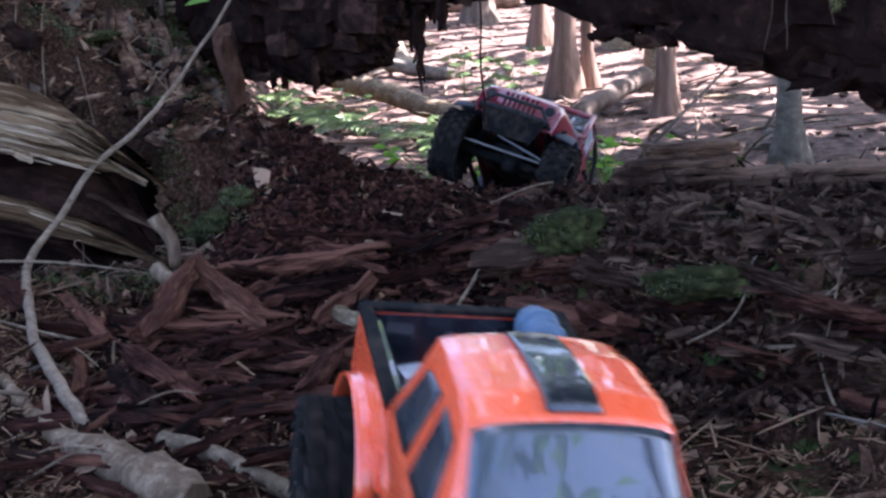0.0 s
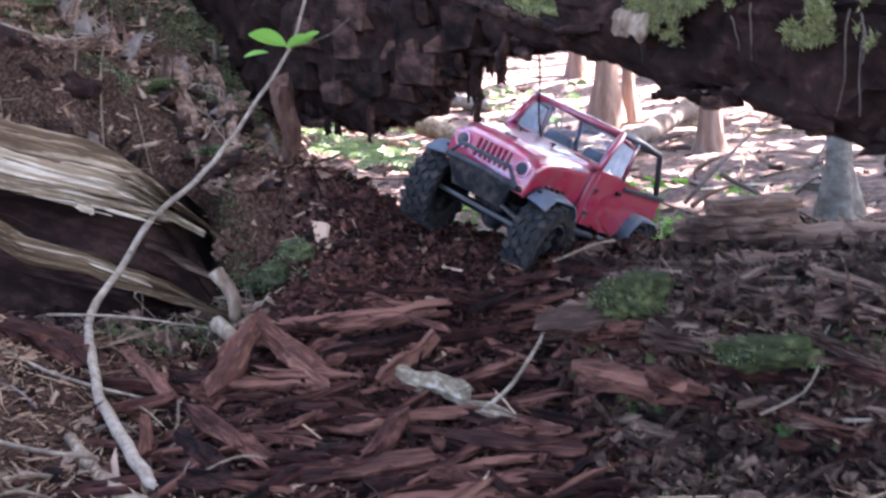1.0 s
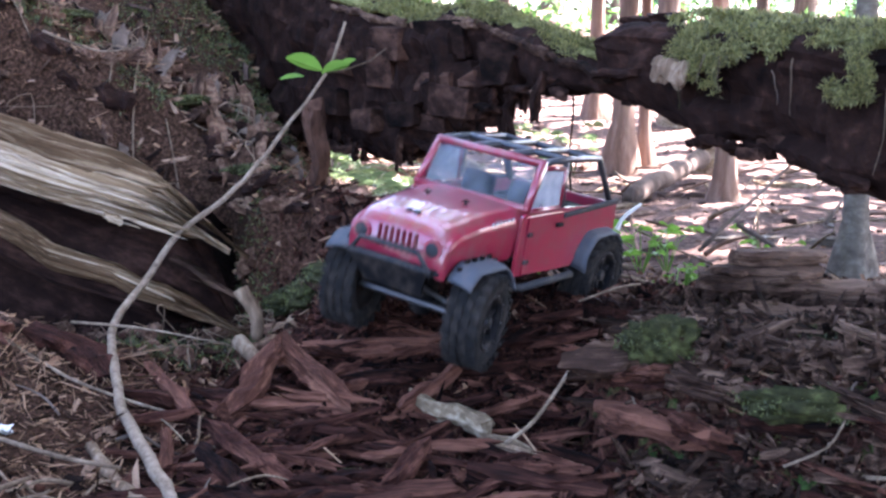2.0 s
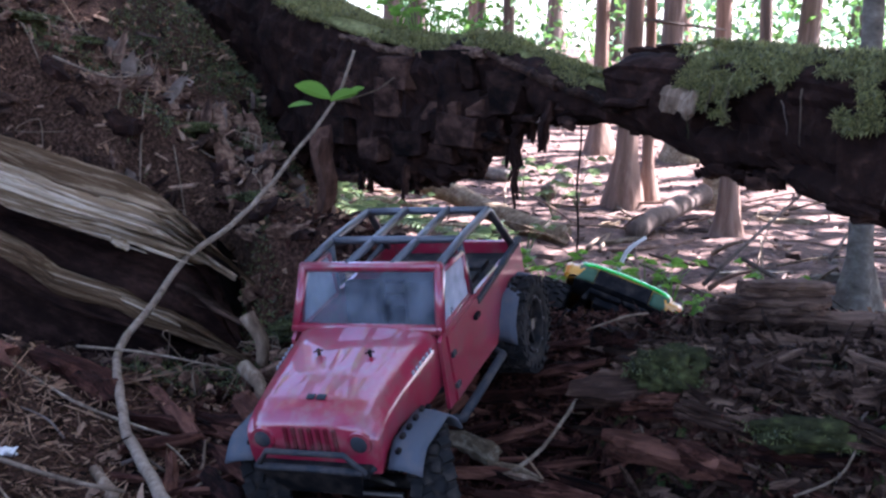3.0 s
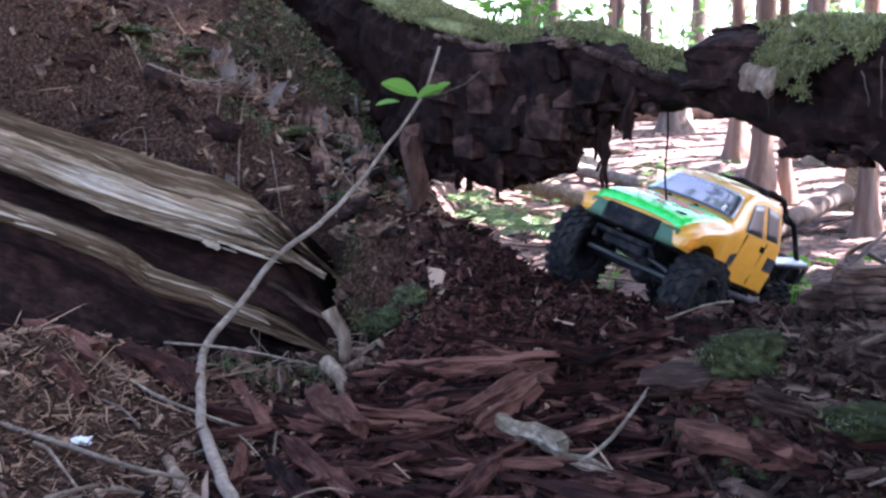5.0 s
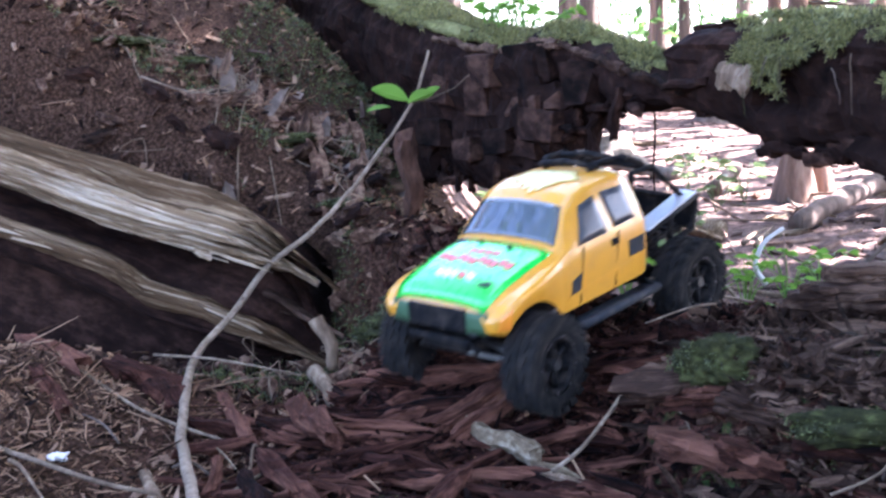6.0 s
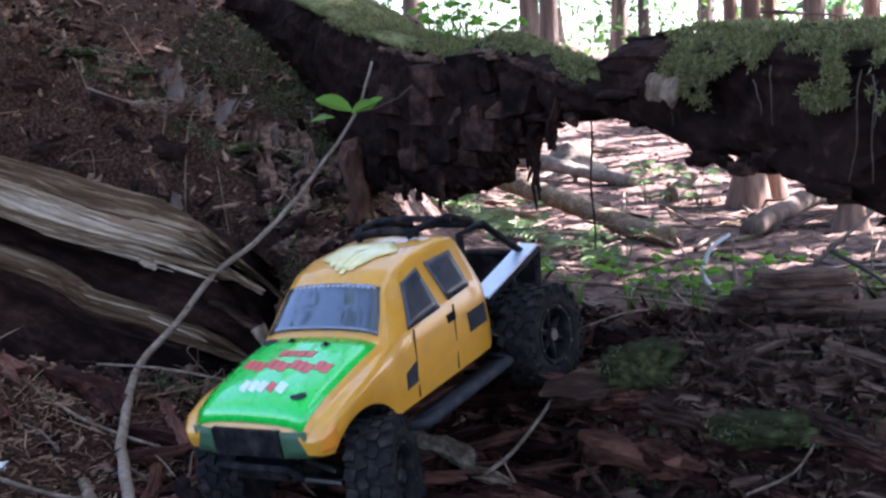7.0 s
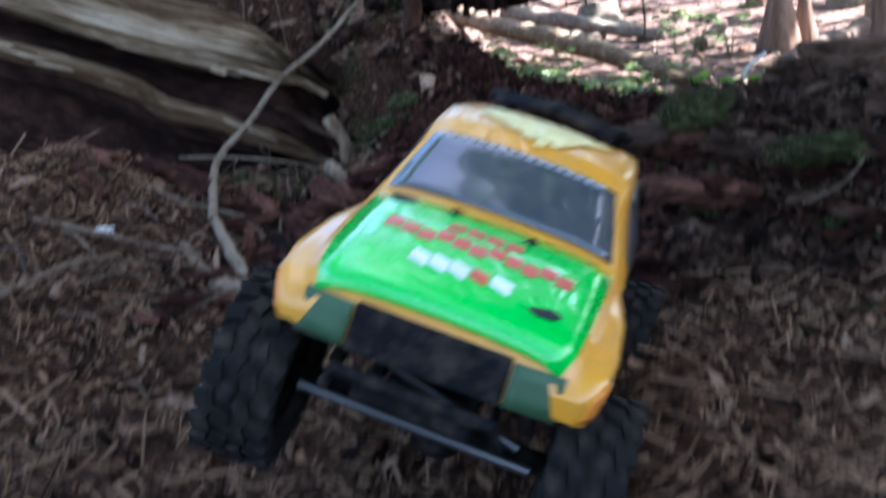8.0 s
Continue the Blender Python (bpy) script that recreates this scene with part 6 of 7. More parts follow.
        part("rock_slider", bm, GREY_PLASTIC, t, "scuffed grey rock slider", True)
        # bed side plate and tubes
        bm = bmesh.new()
        sheet(bm, lambda u, v: (-0.098 - 0.122 * u, sg * (0.080 - 0.004 * u - 0.024 * v), 0.146 + 0.020 * u + 0.002 * v), 3, 2, 0.003)
        part("bed_plate", bm, ALU, t, "bare aluminium bed plate")
        for pts in ([(-0.092, sg * 0.078, 0.142), (-0.222, sg * 0.074, 0.163)], [(-0.222, sg * 0.074, 0.163), (-0.218, sg * 0.068, 0.118), (-0.12, sg * 0.066, 0.105)],
                    [(-0.16, sg * 0.074, 0.153), (-0.16, sg * 0.068, 0.112)], [(-0.088, sg * 0.058, 0.105), (-0.096, sg * 0.062, 0.222), (-0.150, sg * 0.056, 0.218), (-0.205, sg * 0.062, 0.166)]):
            part("bed_tube", made(tube, pts, 0.0043, 8), BLACK, t, "black tube of the bed frame", True)
    bm = bmesh.new()
    for y in (-0.03, 0.03):
        tube(bm, [(-0.045, y * 1.1, 0.2375), (-0.062, y * 1.5, 0.244), (-0.10, y * 1.6, 0.242), (-0.15, y * 1.4, 0.222)], 0.0042, 8)
    for x, w, z in ((-0.050, 0.044, 0.243), (-0.095, 0.056, 0.243), (-0.150, 0.056, 0.219), (-0.205, 0.062, 0.166)):
        tube(bm, [(x, -w, z - 0.004), (x + 0.006, 0, z + 0.003), (x, w, z - 0.004)], 0.0042, 8)
    part("roof_cage", bm, BLACK, t, "black tubular roof cage", True)
    bm = bmesh.new()
    box(bm, (-0.155, 0, 0.118), (0.12, 0.11, 0.006))
    for k in range(6):
        box(bm, (-0.105 - 0.02 * k, 0, 0.123), (0.008, 0.10, 0.006))
    part("bed_floor", bm, BLACK, t, "black slatted bed floor")
    bm = bmesh.new()
    box(bm, (-0.226, 0, 0.138), (0.008, 0.13, 0.045), bev=0.002)
    gate = part("tailgate", bm, BLACK, t, "black ribbed tailgate")
    for k in range(7):
        part("rib", made(box, (-0.232, -0.054 + 0.018 * k, 0.138), (0.006, 0.006, 0.04)), BLACK, gate)
    bm = made(box, (0.2108, 0, 0.1235), (0.010, 0.088, 0.027), (0, -4, 0), 0.002)
    part("grille", bm, BLACK, t, "dark grille panel")
    bm = bmesh.new()
    for k in range(3):
        box(bm, (0.2135 - 0.001 * k, 0, 0.120 + 0.0065 * k), (0.0015, 0.080, 0.0015))
    bmesh.ops.create_cone(bm, segments=14, radius1=0.006, radius2=0.006, depth=0.002, cap_ends=True, matrix=pose(0.2138, 0, 0.127, 0, 90, 0))
    part("grille_bars", bm, BLACK, t, "dark grille bars")
    part("lower_lip", made(tube, [(0.196, -0.088, 0.112), (0.210, -0.070, 0.1125), (0.2145, 0, 0.113), (0.210, 0.070, 0.1125), (0.196, 0.088, 0.112)], 0.0012, 8), YELLOW, t, "", True)
    # printed marks on the hood, roof
    part("hood_print", bars(sh, [(0.139 + 0.0028 * (k % 3), -0.052 + 0.0105 * k, 0.0092, 0.013, 0) for k in range(11)] + [(0.122, -0.018 + 0.012 * k, 0.010, 0.010, 0) for k in range(4)]), DECAL_RED, t, "red printed bars")
    part("hood_print", bars(sh, [(0.174, -0.026 + 0.0115 * k, 0.0105, 0.013, 0.004) for k in range(3)] + [(0.174, 0.022, 0.012, 0.012, 0.004)]), DECAL_WHITE, t, "white printed bars")
    part("hood_print", bars(sh, [(0.174, 0.009, 0.010, 0.011, 0.004)]), DECAL_RED, t, "red printed bars")
    for sx, sy in ((0.182, 0.050), (0.098, -0.058)):
        bm, p = bmesh.new(), sh.top(sx, sy / 0.08)
        bmesh.ops.create_cone(bm, segments=16, radius1=0.0085, radius2=0.0085, depth=0.001, cap_ends=True, matrix=pose(p.x, p.y, p.z + 0.0028, 0, 12, 0) @ Matrix.Diagonal((0.7, 1.1, 1, 1)))
        part("hood_badge", bm, GREY_PLASTIC, t, "dark oval mark")
    bm = bmesh.new()

    def disc(u, v):
        a = 2 * math.pi * v
        x, y = -0.006 + 0.032 * u * math.cos(a) * (1 + 0.18 * math.sin(3 * a + 1)), 0.044 * u * math.sin(a) * (1 + 0.15 * math.sin(5 * a)) - 0.002
        p = sh.top(x, y / sh.at(x)[4])
        return (p.x, p.y, p.z + 0.0018)
    sheet(bm, disc, 4, 24, -0.0006)
    bmesh.ops.remove_doubles(bm, verts=bm.verts[:], dist=1e-5)
    part("roof_print", bm, DECAL_CREAM, t, "round cream print", True)
    part("roof_print", bars(sh, [(0.022, -0.006 + 0.010 * k, 0.007, 0.022 + 0.008 * (k % 2), 0) for k in range(3)] + [(0.016, -0.02, 0.008, 0.016, 0.01)], 0.0016), DECAL_CREAM, t, "cream printed drips")
    hood_pins(t, sh, [(0.100, -0.025), (0.106, 0.025)])
    bm = bmesh.new()
    tube(bm, [(0.205, -0.05, 0.085), (0.214, -0.045, 0.098), (0.214, 0.045, 0.098), (0.205, 0.05, 0.085)], 0.004, 8)
    box(bm, (0.198, 0, 0.088), (0.02, 0.07, 0.012), bev=0.003)
    part("front_bumper", bm, BLACK, t, "black front bumper mount")
    # added sheet: hides the yellow cap, stands for the shell's dark inside
    part("nose_dark_cover", made(box, (0.187, 0, 0.1085), (0.046, 0.150, 0.003), (0, -5, 0), 0.001), BLACK, t, "added black sheet standing for the dark inside of the nose")
    add_running_gear(t, 0.148, -0.157, 0.064, 0.072, 0.108)
    wheels = add_wheels(t, [(0.148, 0.098, 0.060), (0.148, -0.098, 0.060), (-0.157, 0.098, 0.070), (-0.157, -0.098, 0.070)])
    return t, wheels


# ---- red truck with an open cage ----
def build_red():
    t = tagged(new("red_truck"), "faded red open-topped model truck with dark roll cage", "model truck", "model trucks")
    sh = Shell([(0.060, 0.118, 0.170, 0.1815, 0.0800, 0.0745), (0.10, 0.118, 0.168, 0.178, 0.0765, 0.071), (0.15, 0.118, 0.163, 0.173, 0.0725, 0.067), (0.185, 0.112, 0.157, 0.167, 0.070, 0.0645), (0.200, 0.106, 0.152, 0.161, 0.0695, 0.063),
                (0.2085, 0.106, 0.147, 0.1545, 0.069, 0.061), (0.212, 0.108, 0.143, 0.1495, 0.0675, 0.0595)])
    bm = bmesh.new()
    sh.build(bm, arch_over([0.155], 0.062, 0.066), 0.060, 0.212, 50, True, True)
    part("hood", bm, RED, t, "scuffed faded red hood and nose", True)
    arch = [(-0.155 + 0.068 * math.cos(a), 0.070 + 0.068 * math.sin(a)) for a in np.linspace(math.pi * 0.93, math.pi * 0.08, 14)]
    outline = [(0.074, 0.098), (0.072, 0.172), (0.062, 0.178), (-0.040, 0.176), (-0.205, 0.168), (-0.208, 0.118)] + [p for p in arch if p[1] > 0.09] + [(-0.084, 0.092)]
    for sg in (1, -1):
        y = 0.080 * sg
        part("side_panel", made(plate, outline, y, y + 0.004 * sg), RED, t, "faded red side panel")
        door = [(0.056, 0.098), (0.058, 0.172), (0.0, 0.172), (-0.036, 0.171), (-0.036, 0.110), (-0.02, 0.098)]
        d = part("door", made(plate, door, y + 0.004 * sg, y + 0.0062 * sg), RED, t, "faded red half door")
        bm = made(box, (-0.024, y + 0.008 * sg, 0.156), (0.014, 0.005, 0.005), bev=0.001)
        part("door_handle", bm, BLACK, d, "black door handle")
        for z in (0.115, 0.150):
            part("hinge", made(box, (0.052, y + 0.007 * sg, z), (0.010, 0.004, 0.005)), GREY_PLASTIC, d)
        bm = bmesh.new()
        box(bm, (-0.120, y + 0.0045 * sg, 0.169), (0.165, 0.007, 0.006), (0, 2, 0), 0.001)
        part("bed_rail", bm, GREY_PLASTIC, t, "dark grey bed rail")
        # door window
        wpts = [(0.056, 0.178), (-0.034, 0.176), (-0.030, 0.226), (0.028, 0.231)]
        part("door_window", made(plate, wpts, y - 0.001 * sg, y - 0.0022 * sg), GLASS_SKY_PALE, t, "dusty clear door window, paled for the sky's reflection")
        bm = bmesh.new()
        for a, b in zip(wpts, wpts[1:] + wpts[:1]):
            tube(bm, [(a[0], y - 0.0015 * sg, a[1]), (b[0], y - 0.0015 * sg, b[1])], 0.0034, 6)
        part("window_frame", bm, RED, t, "red window frame", True)
        # flares
        for cx, cz, a0, a1 in ((0.155, 0.064, 42, 152), (-0.155, 0.074, 14, 166)):
            bm = bmesh.new()

            def flare(u, v, cx=cx, cz=cz, a0=a0, a1=a1):
                a = radians(a0 + (a1 - a0) * u)
                k = 0.068 + 0.003 * math.sin(math.pi * u)
                x = cx + math.copysign(min(abs(math.cos(a)) * k, 0.060), math.cos(a))
                return (x, sg * (0.070 + 0.033 * v), cz + min(math.sin(a) * k, 0.064) - 0.006 * v * v)
            sheet(bm, flare, 22, 4, 0.003)
            fl = part("fender_flare", bm, FLARE_GREY, t, "scuffed grey plastic fender flare", True)
            bm = bmesh.new()
            for k in range(7):
                p = flare(0.12 + 0.127 * k, 0.25)
                box(bm, (p[0], p[1], p[2] + 0.0025), (0.006, 0.004, 0.004))
            part("flare_bolts", bm, BLACK, fl, "dark bolts")
        bm = bmesh.new()
        tube(bm, [(0.08, sg * 0.066, 0.088), (0.072, sg * 0.094, 0.086), (-0.074, sg * 0.092, 0.084), (-0.085, sg * 0.066, 0.088)], 0.005, 8)
        part("rock_slider", bm, GREY_PLASTIC, t, "grey tubular rock slider", True)
        # headlight
        bm = bmesh.new()
        bmesh.ops.create_cone(bm, segments=20, radius1=0.0125, radius2=0.0115, depth=0.006, cap_ends=True, matrix=pose(0.212, sg * 0.050, 0.140, 0, 90, 0))
        hl = part("headlight_bezel", bm, RED, t, "dirty red headlight surround")
        bm = bmesh.new()
        bmesh.ops.create_uvsphere(bm, u_segments=16, v_segments=8, radius=0.0095, matrix=pose(0.2135, sg * 0.050, 0.140) @ Matrix.Diagonal((0.4, 1, 1, 1)))
        part("headlight_lens", bm, GREY_PLASTIC, hl, "dull grey headlight lens", True)
        # cage rails
        bm = bmesh.new()
        tube(bm, [(0.028, sg * 0.076, 0.2365), (-0.05, sg * 0.0755, 0.2375), (-0.136, sg * 0.0745, 0.2335), (-0.143, sg * 0.0745, 0.229), (-0.187, sg * 0.081, 0.168)], 0.0046, 8)
        tube(bm, [(0.030, sg * 0.026, 0.2375), (-0.138, sg * 0.026, 0.2345)], 0.0046, 8)
        tube(bm, [(-0.036, sg * 0.0755, 0.237), (-0.036, sg * 0.080, 0.172)], 0.0042, 8)
        part("cage_rail", bm, CAGE, t, "dark grey roll cage rail", True)
        bm = bmesh.new()
        for x, n in ((0.085, 6),):
            for k in range(n):
                p = sh.side(x + 0.008 * k, 0.25, 0.0008)
                box(bm, (p.x, p.y * sg, p.z), (0.004, 0.0012, 0.0042))
        part("hood_lettering", bm, FADED_PRINT, t, "white lettering bars")
    for x, z in ((-0.040, 0.2375), (-0.139, 0.233)):
        part("cage_crossbar", made(tube, [(x, -0.0755, z), (x, 0.0755, z)], 0.0046, 8), CAGE, t, "dark grey roll cage cross bar", True)
    # windscreen
    a, b, c, d = Vector((0.062, 0.081, 0.181)), Vector((0.062, -0.081, 0.181)), Vector((0.030, -0.0765, 0.236)), Vector((0.030, 0.0765, 0.236))
    bm = bmesh.new()
    for p, q in ((a, b), (b, c), (c, d), (d, a)):
        e = (q - p).normalized() * 0.003
        tube(bm, [p - e, q + e], 0.0055, 6)
    part("windscreen_frame", bm, RED, t, "faded red windscreen frame", True)
    bm = bmesh.new()
    sheet(bm, lambda u, v: a.lerp(b, u).lerp(d.lerp(c, u), v), 2, 2, 0.0012)
    part("windscreen", bm, GLASS, t, "dusty clear windscreen")
    # tub
    bm = bmesh.new()
    box(bm, (-0.06, 0, 0.118), (0.27, 0.155, 0.004))
    box(bm, (0.054, 0, 0.150), (0.004, 0.155, 0.06))
    part("tub_floor", bm, BLACK, t, "black tub floor")
    bm = bmesh.new()
    box(bm, (-0.125, 0, 0.152), (0.15, 0.140, 0.006), bev=0.002)
    for k in range(3):
        box(bm, (-0.085 - 0.036 * k, 0, 0.157), (0.026, 0.11, 0.006), bev=0.002)
    part("bed_cover", bm, BLACK, t, "black ribbed bed cover")
    for y in (-0.035, 0.035):
        bm = made(box, (0.012, y, 0.138), (0.04, 0.045, 0.03), bev=0.006)
        box(bm, (-0.014, y, 0.170), (0.016, 0.045, 0.06), (0, -12, 0), 0.006)
        part("seat", bm, BLACK, t, "black moulded seat")
    part("tailgate", made(box, (-0.206, 0, 0.142), (0.006, 0.16, 0.052), bev=0.002), RED, t, "faded red tailgate")
    # grille slots
    for k in range(7):
        part("grille_slot", made(box, (0.2125, -0.0255 + 0.0085 * k, 0.140), (0.003, 0.0042, 0.026), bev=0.001), SLOT_RED, t, "dirty dark red grille slot")
    bm = bmesh.new()
    tube(bm, [(0.206, -0.062, 0.112), (0.224, -0.056, 0.116), (0.228, -0.040, 0.136), (0.228, 0.040, 0.136), (0.224, 0.056, 0.116), (0.206, 0.062, 0.112)], 0.0030, 8)
    tube(bm, [(0.225, -0.054, 0.117), (0.2265, 0, 0.1185), (0.225, 0.054, 0.117)], 0.0036, 8)
    part("bumper_hoop", bm, GREY_PLASTIC, t, "scuffed grey bumper hoop", True)
    bm = bmesh.new()
    sheet(bm, lambda u, v: (0.224 - 0.018 * u, (0.054 - 0.014 * u) * (2 * v - 1), 0.116 - 0.034 * u), 3, 4, 0.003)
    box(bm, (0.214, 0, 0.114), (0.022, 0.12, 0.008), bev=0.002)
    part("skid_plate", bm, BLACK, t, "black skid plate")
    part("hood_print", bars(sh, [(0.186, -0.006, 0.008, 0.006, 0), (0.186, 0.005, 0.009, 0.006, 0)], 0.001), GREY_PLASTIC, t, "worn dark printed marks")
    hood_pins(t, sh, [(0.118, -0.028), (0.118, 0.028)])
    add_running_gear(t, 0.155, -0.155, 0.062, 0.074, 0.108)
    wheels = add_wheels(t, [(0.155, 0.089, 0.059), (0.155, -0.089, 0.059), (-0.155, 0.087, 0.074), (-0.155, -0.087, 0.074)])
    return t, wheels


# ---- orange pickup ----
def build_orange():
    t = tagged(new("orange_truck"), "glossy orange model pickup truck with black centre stripe", "model truck", "model trucks")
    sh = Shell([(-0.078, 0.097, 0.166, 0.214, 0.078, 0.054), (-0.066, 0.097, 0.168, 0.226, 0.079, 0.0575), (-0.03, 0.097, 0.168, 0.233, 0.080, 0.060), (0.015, 0.097, 0.168, 0.235, 0.080, 0.061), (0.034, 0.097, 0.168, 0.231, 0.080, 0.061),
                (0.060, 0.097, 0.168, 0.205, 0.080, 0.066), (0.086, 0.097, 0.164, 0.178, 0.081, 0.072), (0.13, 0.10, 0.158, 0.172, 0.083, 0.074), (0.18, 0.106, 0.152, 0.164, 0.083, 0.073), (0.205, 0.11, 0.142, 0.152, 0.080, 0.068), (0.212, 0.112, 0.136, 0.142, 0.077, 0.064)])
    bm = bmesh.new()
    sh.build(bm, arch_over([0.152], 0.062, 0.066), -0.078, 0.212, 80)
    part("body", bm, ORANGE, t, "glossy orange cab and hood", True)
    part("stripe", top_pane(sh, -0.070, 0.034, -0.26, 0.26), STRIPE, t, "gloss black centre stripe", True)
    part("stripe", top_pane(sh, 0.090, 0.205, -0.26, 0.26), STRIPE, t, "gloss black centre stripe", True)
    part("windscreen", top_pane(sh, 0.038, 0.083, -0.93, 0.93), GLOSS_TINT, t, "dark glossy windscreen", True)
    arch = [(-0.155 + 0.068 * math.cos(a), 0.066 + 0.068 * math.sin(a)) for a in np.linspace(math.pi * 0.95, math.pi * 0.05, 14)]
    outline = [(-0.078, 0.100), (-0.078, 0.168), (-0.212, 0.166), (-0.216, 0.115)] + [p for p in arch if p[1] > 0.10]
    for sg in (1, -1):
        part("side_window", side_pane(sh, [(0.058, 0.08), (0.004, 0.08), (0.006, 0.86), (0.034, 0.84)], sg), TINT, t, "dark side window", True)
        part("rear_window", side_pane(sh, [(-0.012, 0.10), (-0.060, 0.12), (-0.046, 0.82), (-0.008, 0.86)], sg), TINT, t, "dark rear side window", True)
        part("bed_side", made(plate, outline, 0.078 * sg, 0.071 * sg), ORANGE, t, "glossy orange bed side")
        bm = made(box, (-0.145, 0.0745 * sg, 0.168), (0.136, 0.010, 0.005), (0, 1, 0), 0.001)
        part("bed_rail", bm, BLACK, t, "black bed rail cap")
        part("inner_panel", made(box, (-0.145, 0.067 * sg, 0.142), (0.13, 0.006, 0.045)), STRIPE, t, "black bed liner panel")
        bm = bmesh.new()

        def flare(u, v):
            a = radians(8 + 164 * u)
            return (-0.155 + 0.069 * math.cos(a), sg * (0.074 + 0.014 * v), 0.066 + 0.069 * math.sin(a) - 0.003 * v)
        sheet(bm, flare, 18, 3, 0.002)
        part("fender_flare", bm, ORANGE, t, "orange wheel arch lip", True)
    part("bed_floor", made(box, (-0.145, 0, 0.124), (0.134, 0.14, 0.005)), STRIPE, t, "black bed floor")
    bm = made(box, (-0.213, 0, 0.142), (0.007, 0.15, 0.048), bev=0.001)
    part("tailgate", bm, ORANGE, t, "orange tailgate")
    part("inner_panel", made(box, (-0.208, 0, 0.142), (0.003, 0.134, 0.045)), STRIPE, t, "black bed liner panel")
    part("tailgate_cap", made(box, (-0.213, 0, 0.168), (0.010, 0.152, 0.005), bev=0.001), BLACK, t, "black tailgate cap")
    r = random.Random(2)
    for k in range(7):
        bm = made(box, (-0.10 - 0.015 * k, 0.045 * math.sin(k * 2.1), 0.132), (0.018, 0.022, 0.012), (r.uniform(-20, 20), 0, r.uniform(0, 90)), 0.002)
        part("bed_part", bm, ALU, t, "loose silvery part in the bed")
    for k in range(4):
        c = Vector((-0.19 + 0.022 * k, 0.052, 0.168))
        part("strap", made(tube, [c, c + Vector((0.006, 0, 0))], 0.0175, 12), BLUE, t, "blue-grey strap round the roll", True)
    bm = bmesh.new()
    pts = [(-0.20 + 0.012 * k, 0.052, 0.166 + 0.004 * math.sin(k)) for k in range(9)]
    tube(bm, pts, 0.015, 12)
    part("rolled_mat", bm, BLUE, t, "blue-grey roll strapped in the bed", True)
    bm = made(box, (0.206, 0, 0.128), (0.012, 0.10, 0.022), (0, 6, 0), 0.002)
    part("grille", bm, BLACK, t, "black grille")
    add_running_gear(t, 0.152, -0.155, 0.060, 0.060, 0.105)
    wheels = add_wheels(t, [(0.152, 0.095, 0.058), (0.152, -0.095, 0.058), (-0.155, 0.095, 0.058), (-0.155, -0.095, 0.058)])
    return t, wheels


YELLOW_TRUCK, YELLOW_WHEELS = build_yellow()
RED_TRUCK, RED_WHEELS = build_red()
ORANGE_TRUCK, ORANGE_WHEELS = build_orange()

# seconds, place, turn about x, y, z in degrees
YELLOW_ROWS = [
    (0.0, 1.17, 2.2, 0.045, 0, 0, -165), (1.7, 1.17, 2.2, 0.045, 0, 0, -165), (2.3, 0.42, 2.03, 0.030, -14, -18, -142), (2.8, 0.062, 1.902, 0.037, -22, -34, -86), (3.5, 0.112, 1.823, 0.078, -22, -37, -98),
    (4.0, 0.097, 1.807, 0.112, -18, -36, -101), (4.5, 0.089, 1.847, 0.139, -19.5, -27, -114), (5.2, 0.02, 1.72, 0.21, -14, -14, -120), (5.8, -0.055, 1.545, 0.225, -5, 2, -122), (6.0, -0.074, 1.497, 0.213, -2.1, 7.7, -121.8),
    (6.5, -0.122, 1.224, 0.172, 3.9, 17.0, -109.6), (7.0, -0.136, 1.212, 0.176, 4.9, 10.4, -114.5), (7.2, -0.144, 1.182, 0.190, 1.3, 7.0, -114.4), (7.5, -0.151, 0.971, 0.144, -3.6, -4.4, -102.9),
    (7.8, -0.099, 0.753, 0.127, -9.7, -5.9, -94.5), (8.0, -0.079, 0.637, 0.130, -22.3, -5.3, -90.0),
]
RED_ROWS = [
    (0.0, 0.070, 1.945, 0.120, -22.0, -34, -98.6), (0.5, 0.052, 1.806, 0.147, -16.4, -24.0, -111.4), (1.0, 0.003, 1.706, 0.207, -22.7, -17.7, -118.3), (1.5, -0.046, 1.658, 0.226, -18.1, -16.3, -126.8),
    (2.2, -0.11, 1.40, 0.215, -4, 4, -115), (2.8, -0.153, 1.228, 0.171, 4.9, 14.6, -107.2), (3.3, -0.168, 1.249, 0.173, 3.2, 13.5, -109.2), (3.5, -0.178, 1.189, 0.188, 1.0, 5.5, -111.1), (3.8, -0.140, 1.017, 0.165, -2, 3.5, -110),
    (4.0, -0.160, 0.921, 0.133, -14, 6, -95), (4.5, -0.021, 0.599, 0.130, -8.3, 2.6, -65.9), (4.9, 0.10, 0.30, 0.115, -4, 2, -66), (5.6, 0.30, -0.20, 0.11, 0, 0, -68), (6.4, 0.36, -0.40, 0.11, 0, 0, -70), (8.0, 0.36, -0.40, 0.11, 0, 0, -70),
]
ORANGE_ROWS = [
    (0.0, 0.004, 0.638, 0.106, -9.8, 12.3, -79.3), (0.3, 0.072, 0.514, 0.107, -6.5, 13.0, -70), (0.5, 0.109, 0.437, 0.110, -10, 12.3, -69.6), (0.8, 0.17, 0.28, 0.110, -5, 6, -66),
    (1.6, 0.36, -0.20, 0.108, 0, 2, -62), (2.6, 0.72, -0.75, 0.108, 0, 0, -55), (8.0, 0.72, -0.75, 0.108, 0, 0, -55),
]


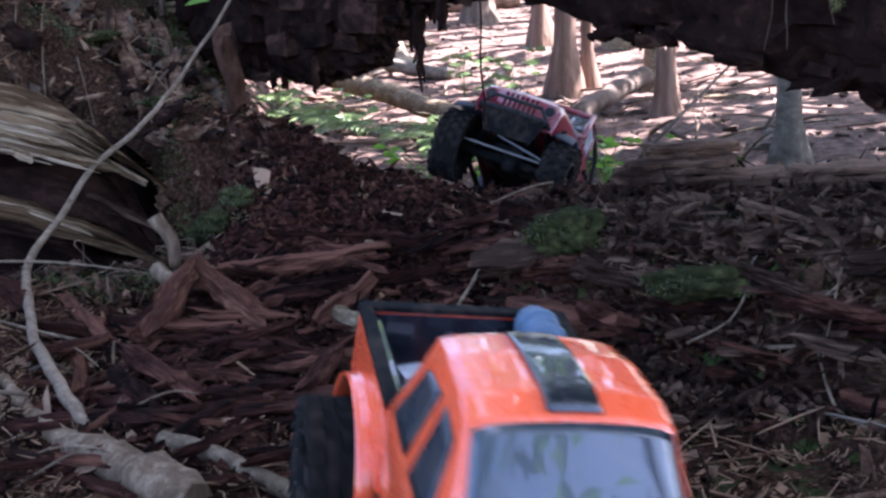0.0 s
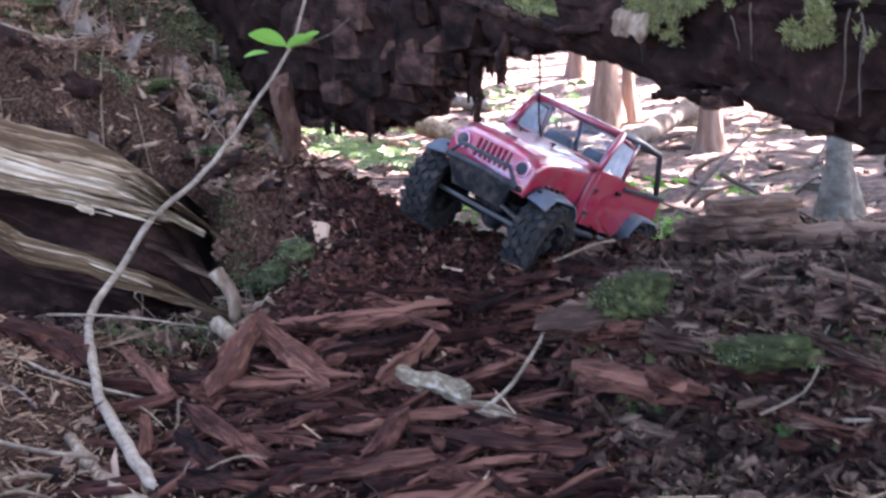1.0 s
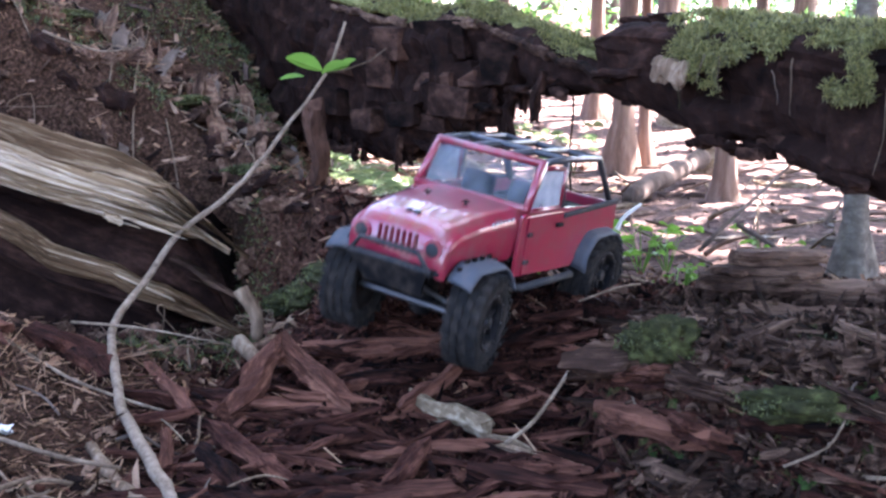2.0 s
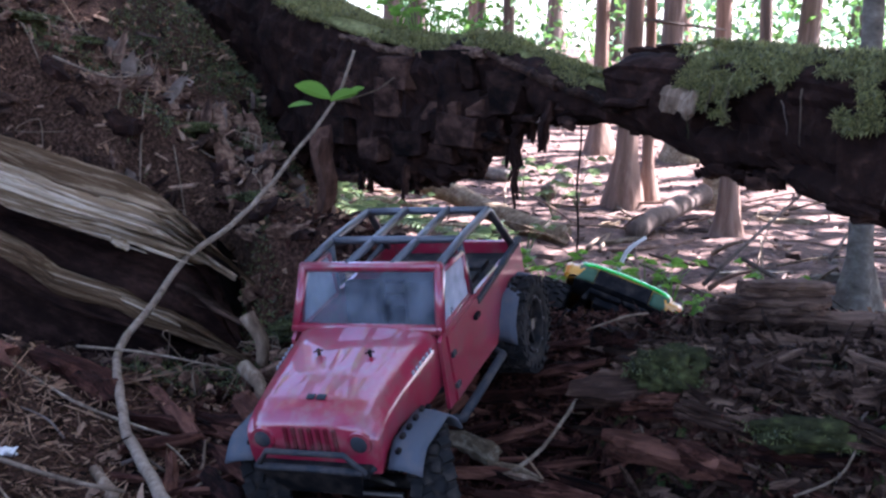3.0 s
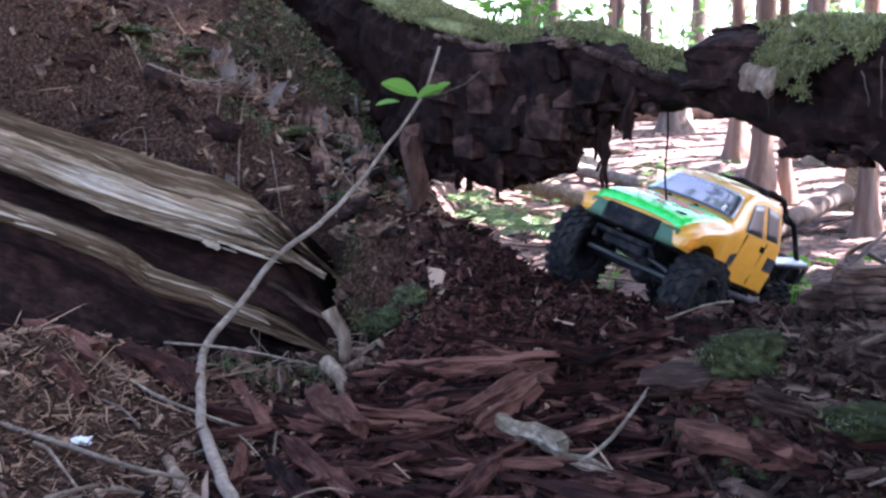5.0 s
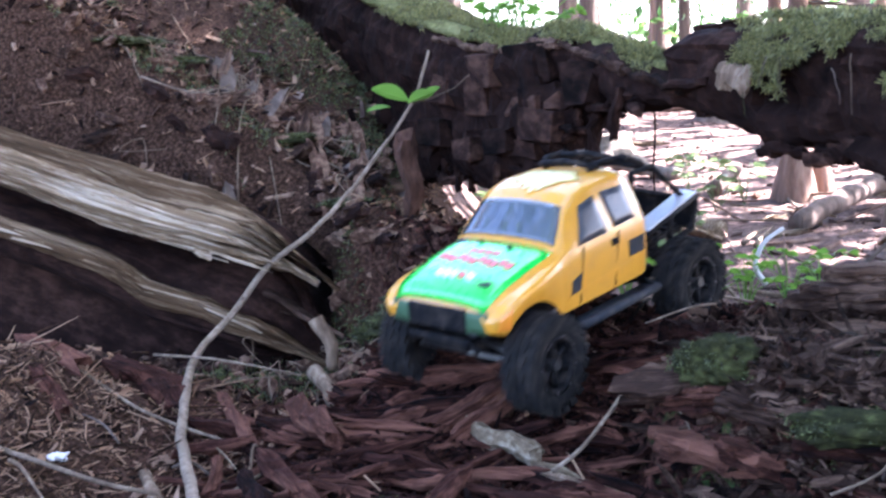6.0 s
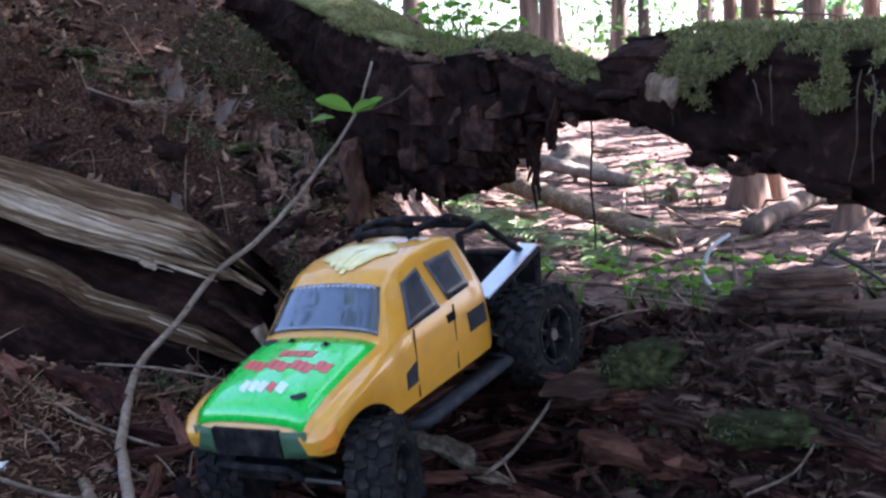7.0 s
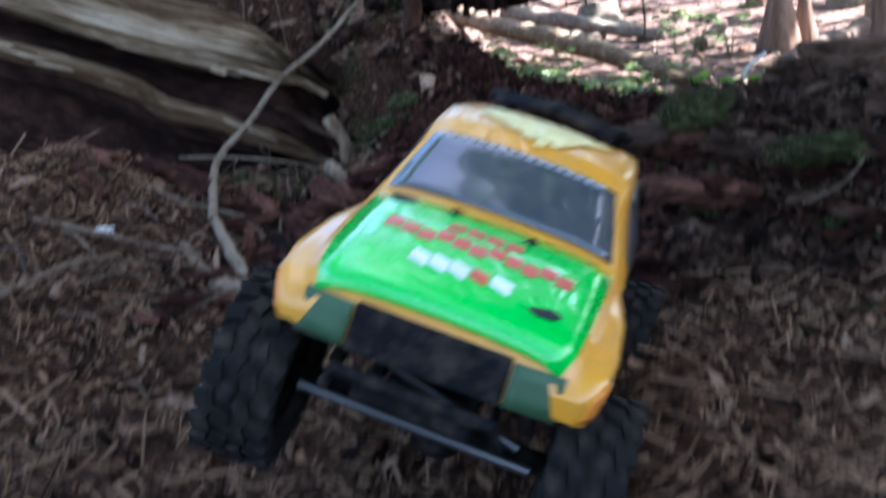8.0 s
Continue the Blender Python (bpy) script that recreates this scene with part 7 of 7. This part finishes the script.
def wheel_turns(rows, wheels, steer, rise):
    """Rolls the wheels by the way that their truck has gone; steer: (seconds, degrees to the left) of the front ones;
    rise: (seconds, metres) by which the left rear wheel is pushed up."""
    times = [r[0] for r in rows]
    at = [np.interp(np.arange(0, 8.01, 0.1), times, [r[k] for r in rows]) for k in (1, 2, 3)]
    gone = np.concatenate([[0], np.cumsum(np.sqrt(sum(np.diff(a) ** 2 for a in at)))])
    angle = np.degrees(gone / TYRE_R)
    for wheel, (x, y, z) in wheels:
        sg = 1 if y > 0 else -1
        lock = np.interp(np.arange(0, 8.01, 0.1), *zip(*steer)) if x > 0 else np.zeros(81)
        up = np.interp(np.arange(0, 8.01, 0.1), *zip(*rise)) * (1 if y > 0 else -0.4) if x < 0 else np.zeros(81)
        walk(wheel, [(k / 10, pose(x, y, z + c, 0, sg * a, (0 if y > 0 else 180) + b)) for k, (a, b, c) in enumerate(zip(angle, lock, up))])


def motions():
    turns = {
        YELLOW_TRUCK: [(0, 0), (5.8, 0), (6.0, 4), (6.5, 25), (7.2, 25), (7.5, 14), (8.0, 2)],
        RED_TRUCK: [(0, 0), (1.7, 4), (2.8, 26), (3.8, 24), (4.5, 10), (5.0, 0), (8, 0)],
        ORANGE_TRUCK: [(0, 0), (8, 0)],
    }
    rises = {YELLOW_TRUCK: [(0, 0), (5.0, 0), (5.8, -0.004), (6.0, -0.005), (6.5, 0.008), (7.2, 0.012), (7.5, 0.02), (8.0, 0)], RED_TRUCK: [(0, 0), (2.2, 0), (2.8, 0.008), (3.5, 0.008), (4.5, 0), (8, 0)], ORANGE_TRUCK: [(0, 0), (8, 0)]}
    for piece, there in zip(PUSHED, (pose(-0.335, 1.268, gz(-0.335, 1.268) + 0.030, 12, 7, -55), pose(-0.150, 1.335, gz(-0.150, 1.335) + 0.022, 0, -14, 50))):
        here = piece.matrix_world.copy()
        walk(piece, [(0.0, here), (2.0, here), (2.6, there), (8.0, there)])
    for truck, wheels, rows in ((YELLOW_TRUCK, YELLOW_WHEELS, YELLOW_ROWS), (RED_TRUCK, RED_WHEELS, RED_ROWS), (ORANGE_TRUCK, ORANGE_WHEELS, ORANGE_ROWS)):
        walk(truck, [(t, pose(x, y, z, rx, ry, rz)) for t, x, y, z, rx, ry, rz in rows])
        wheel_turns(rows, wheels, turns[truck], rises[truck])


motions()
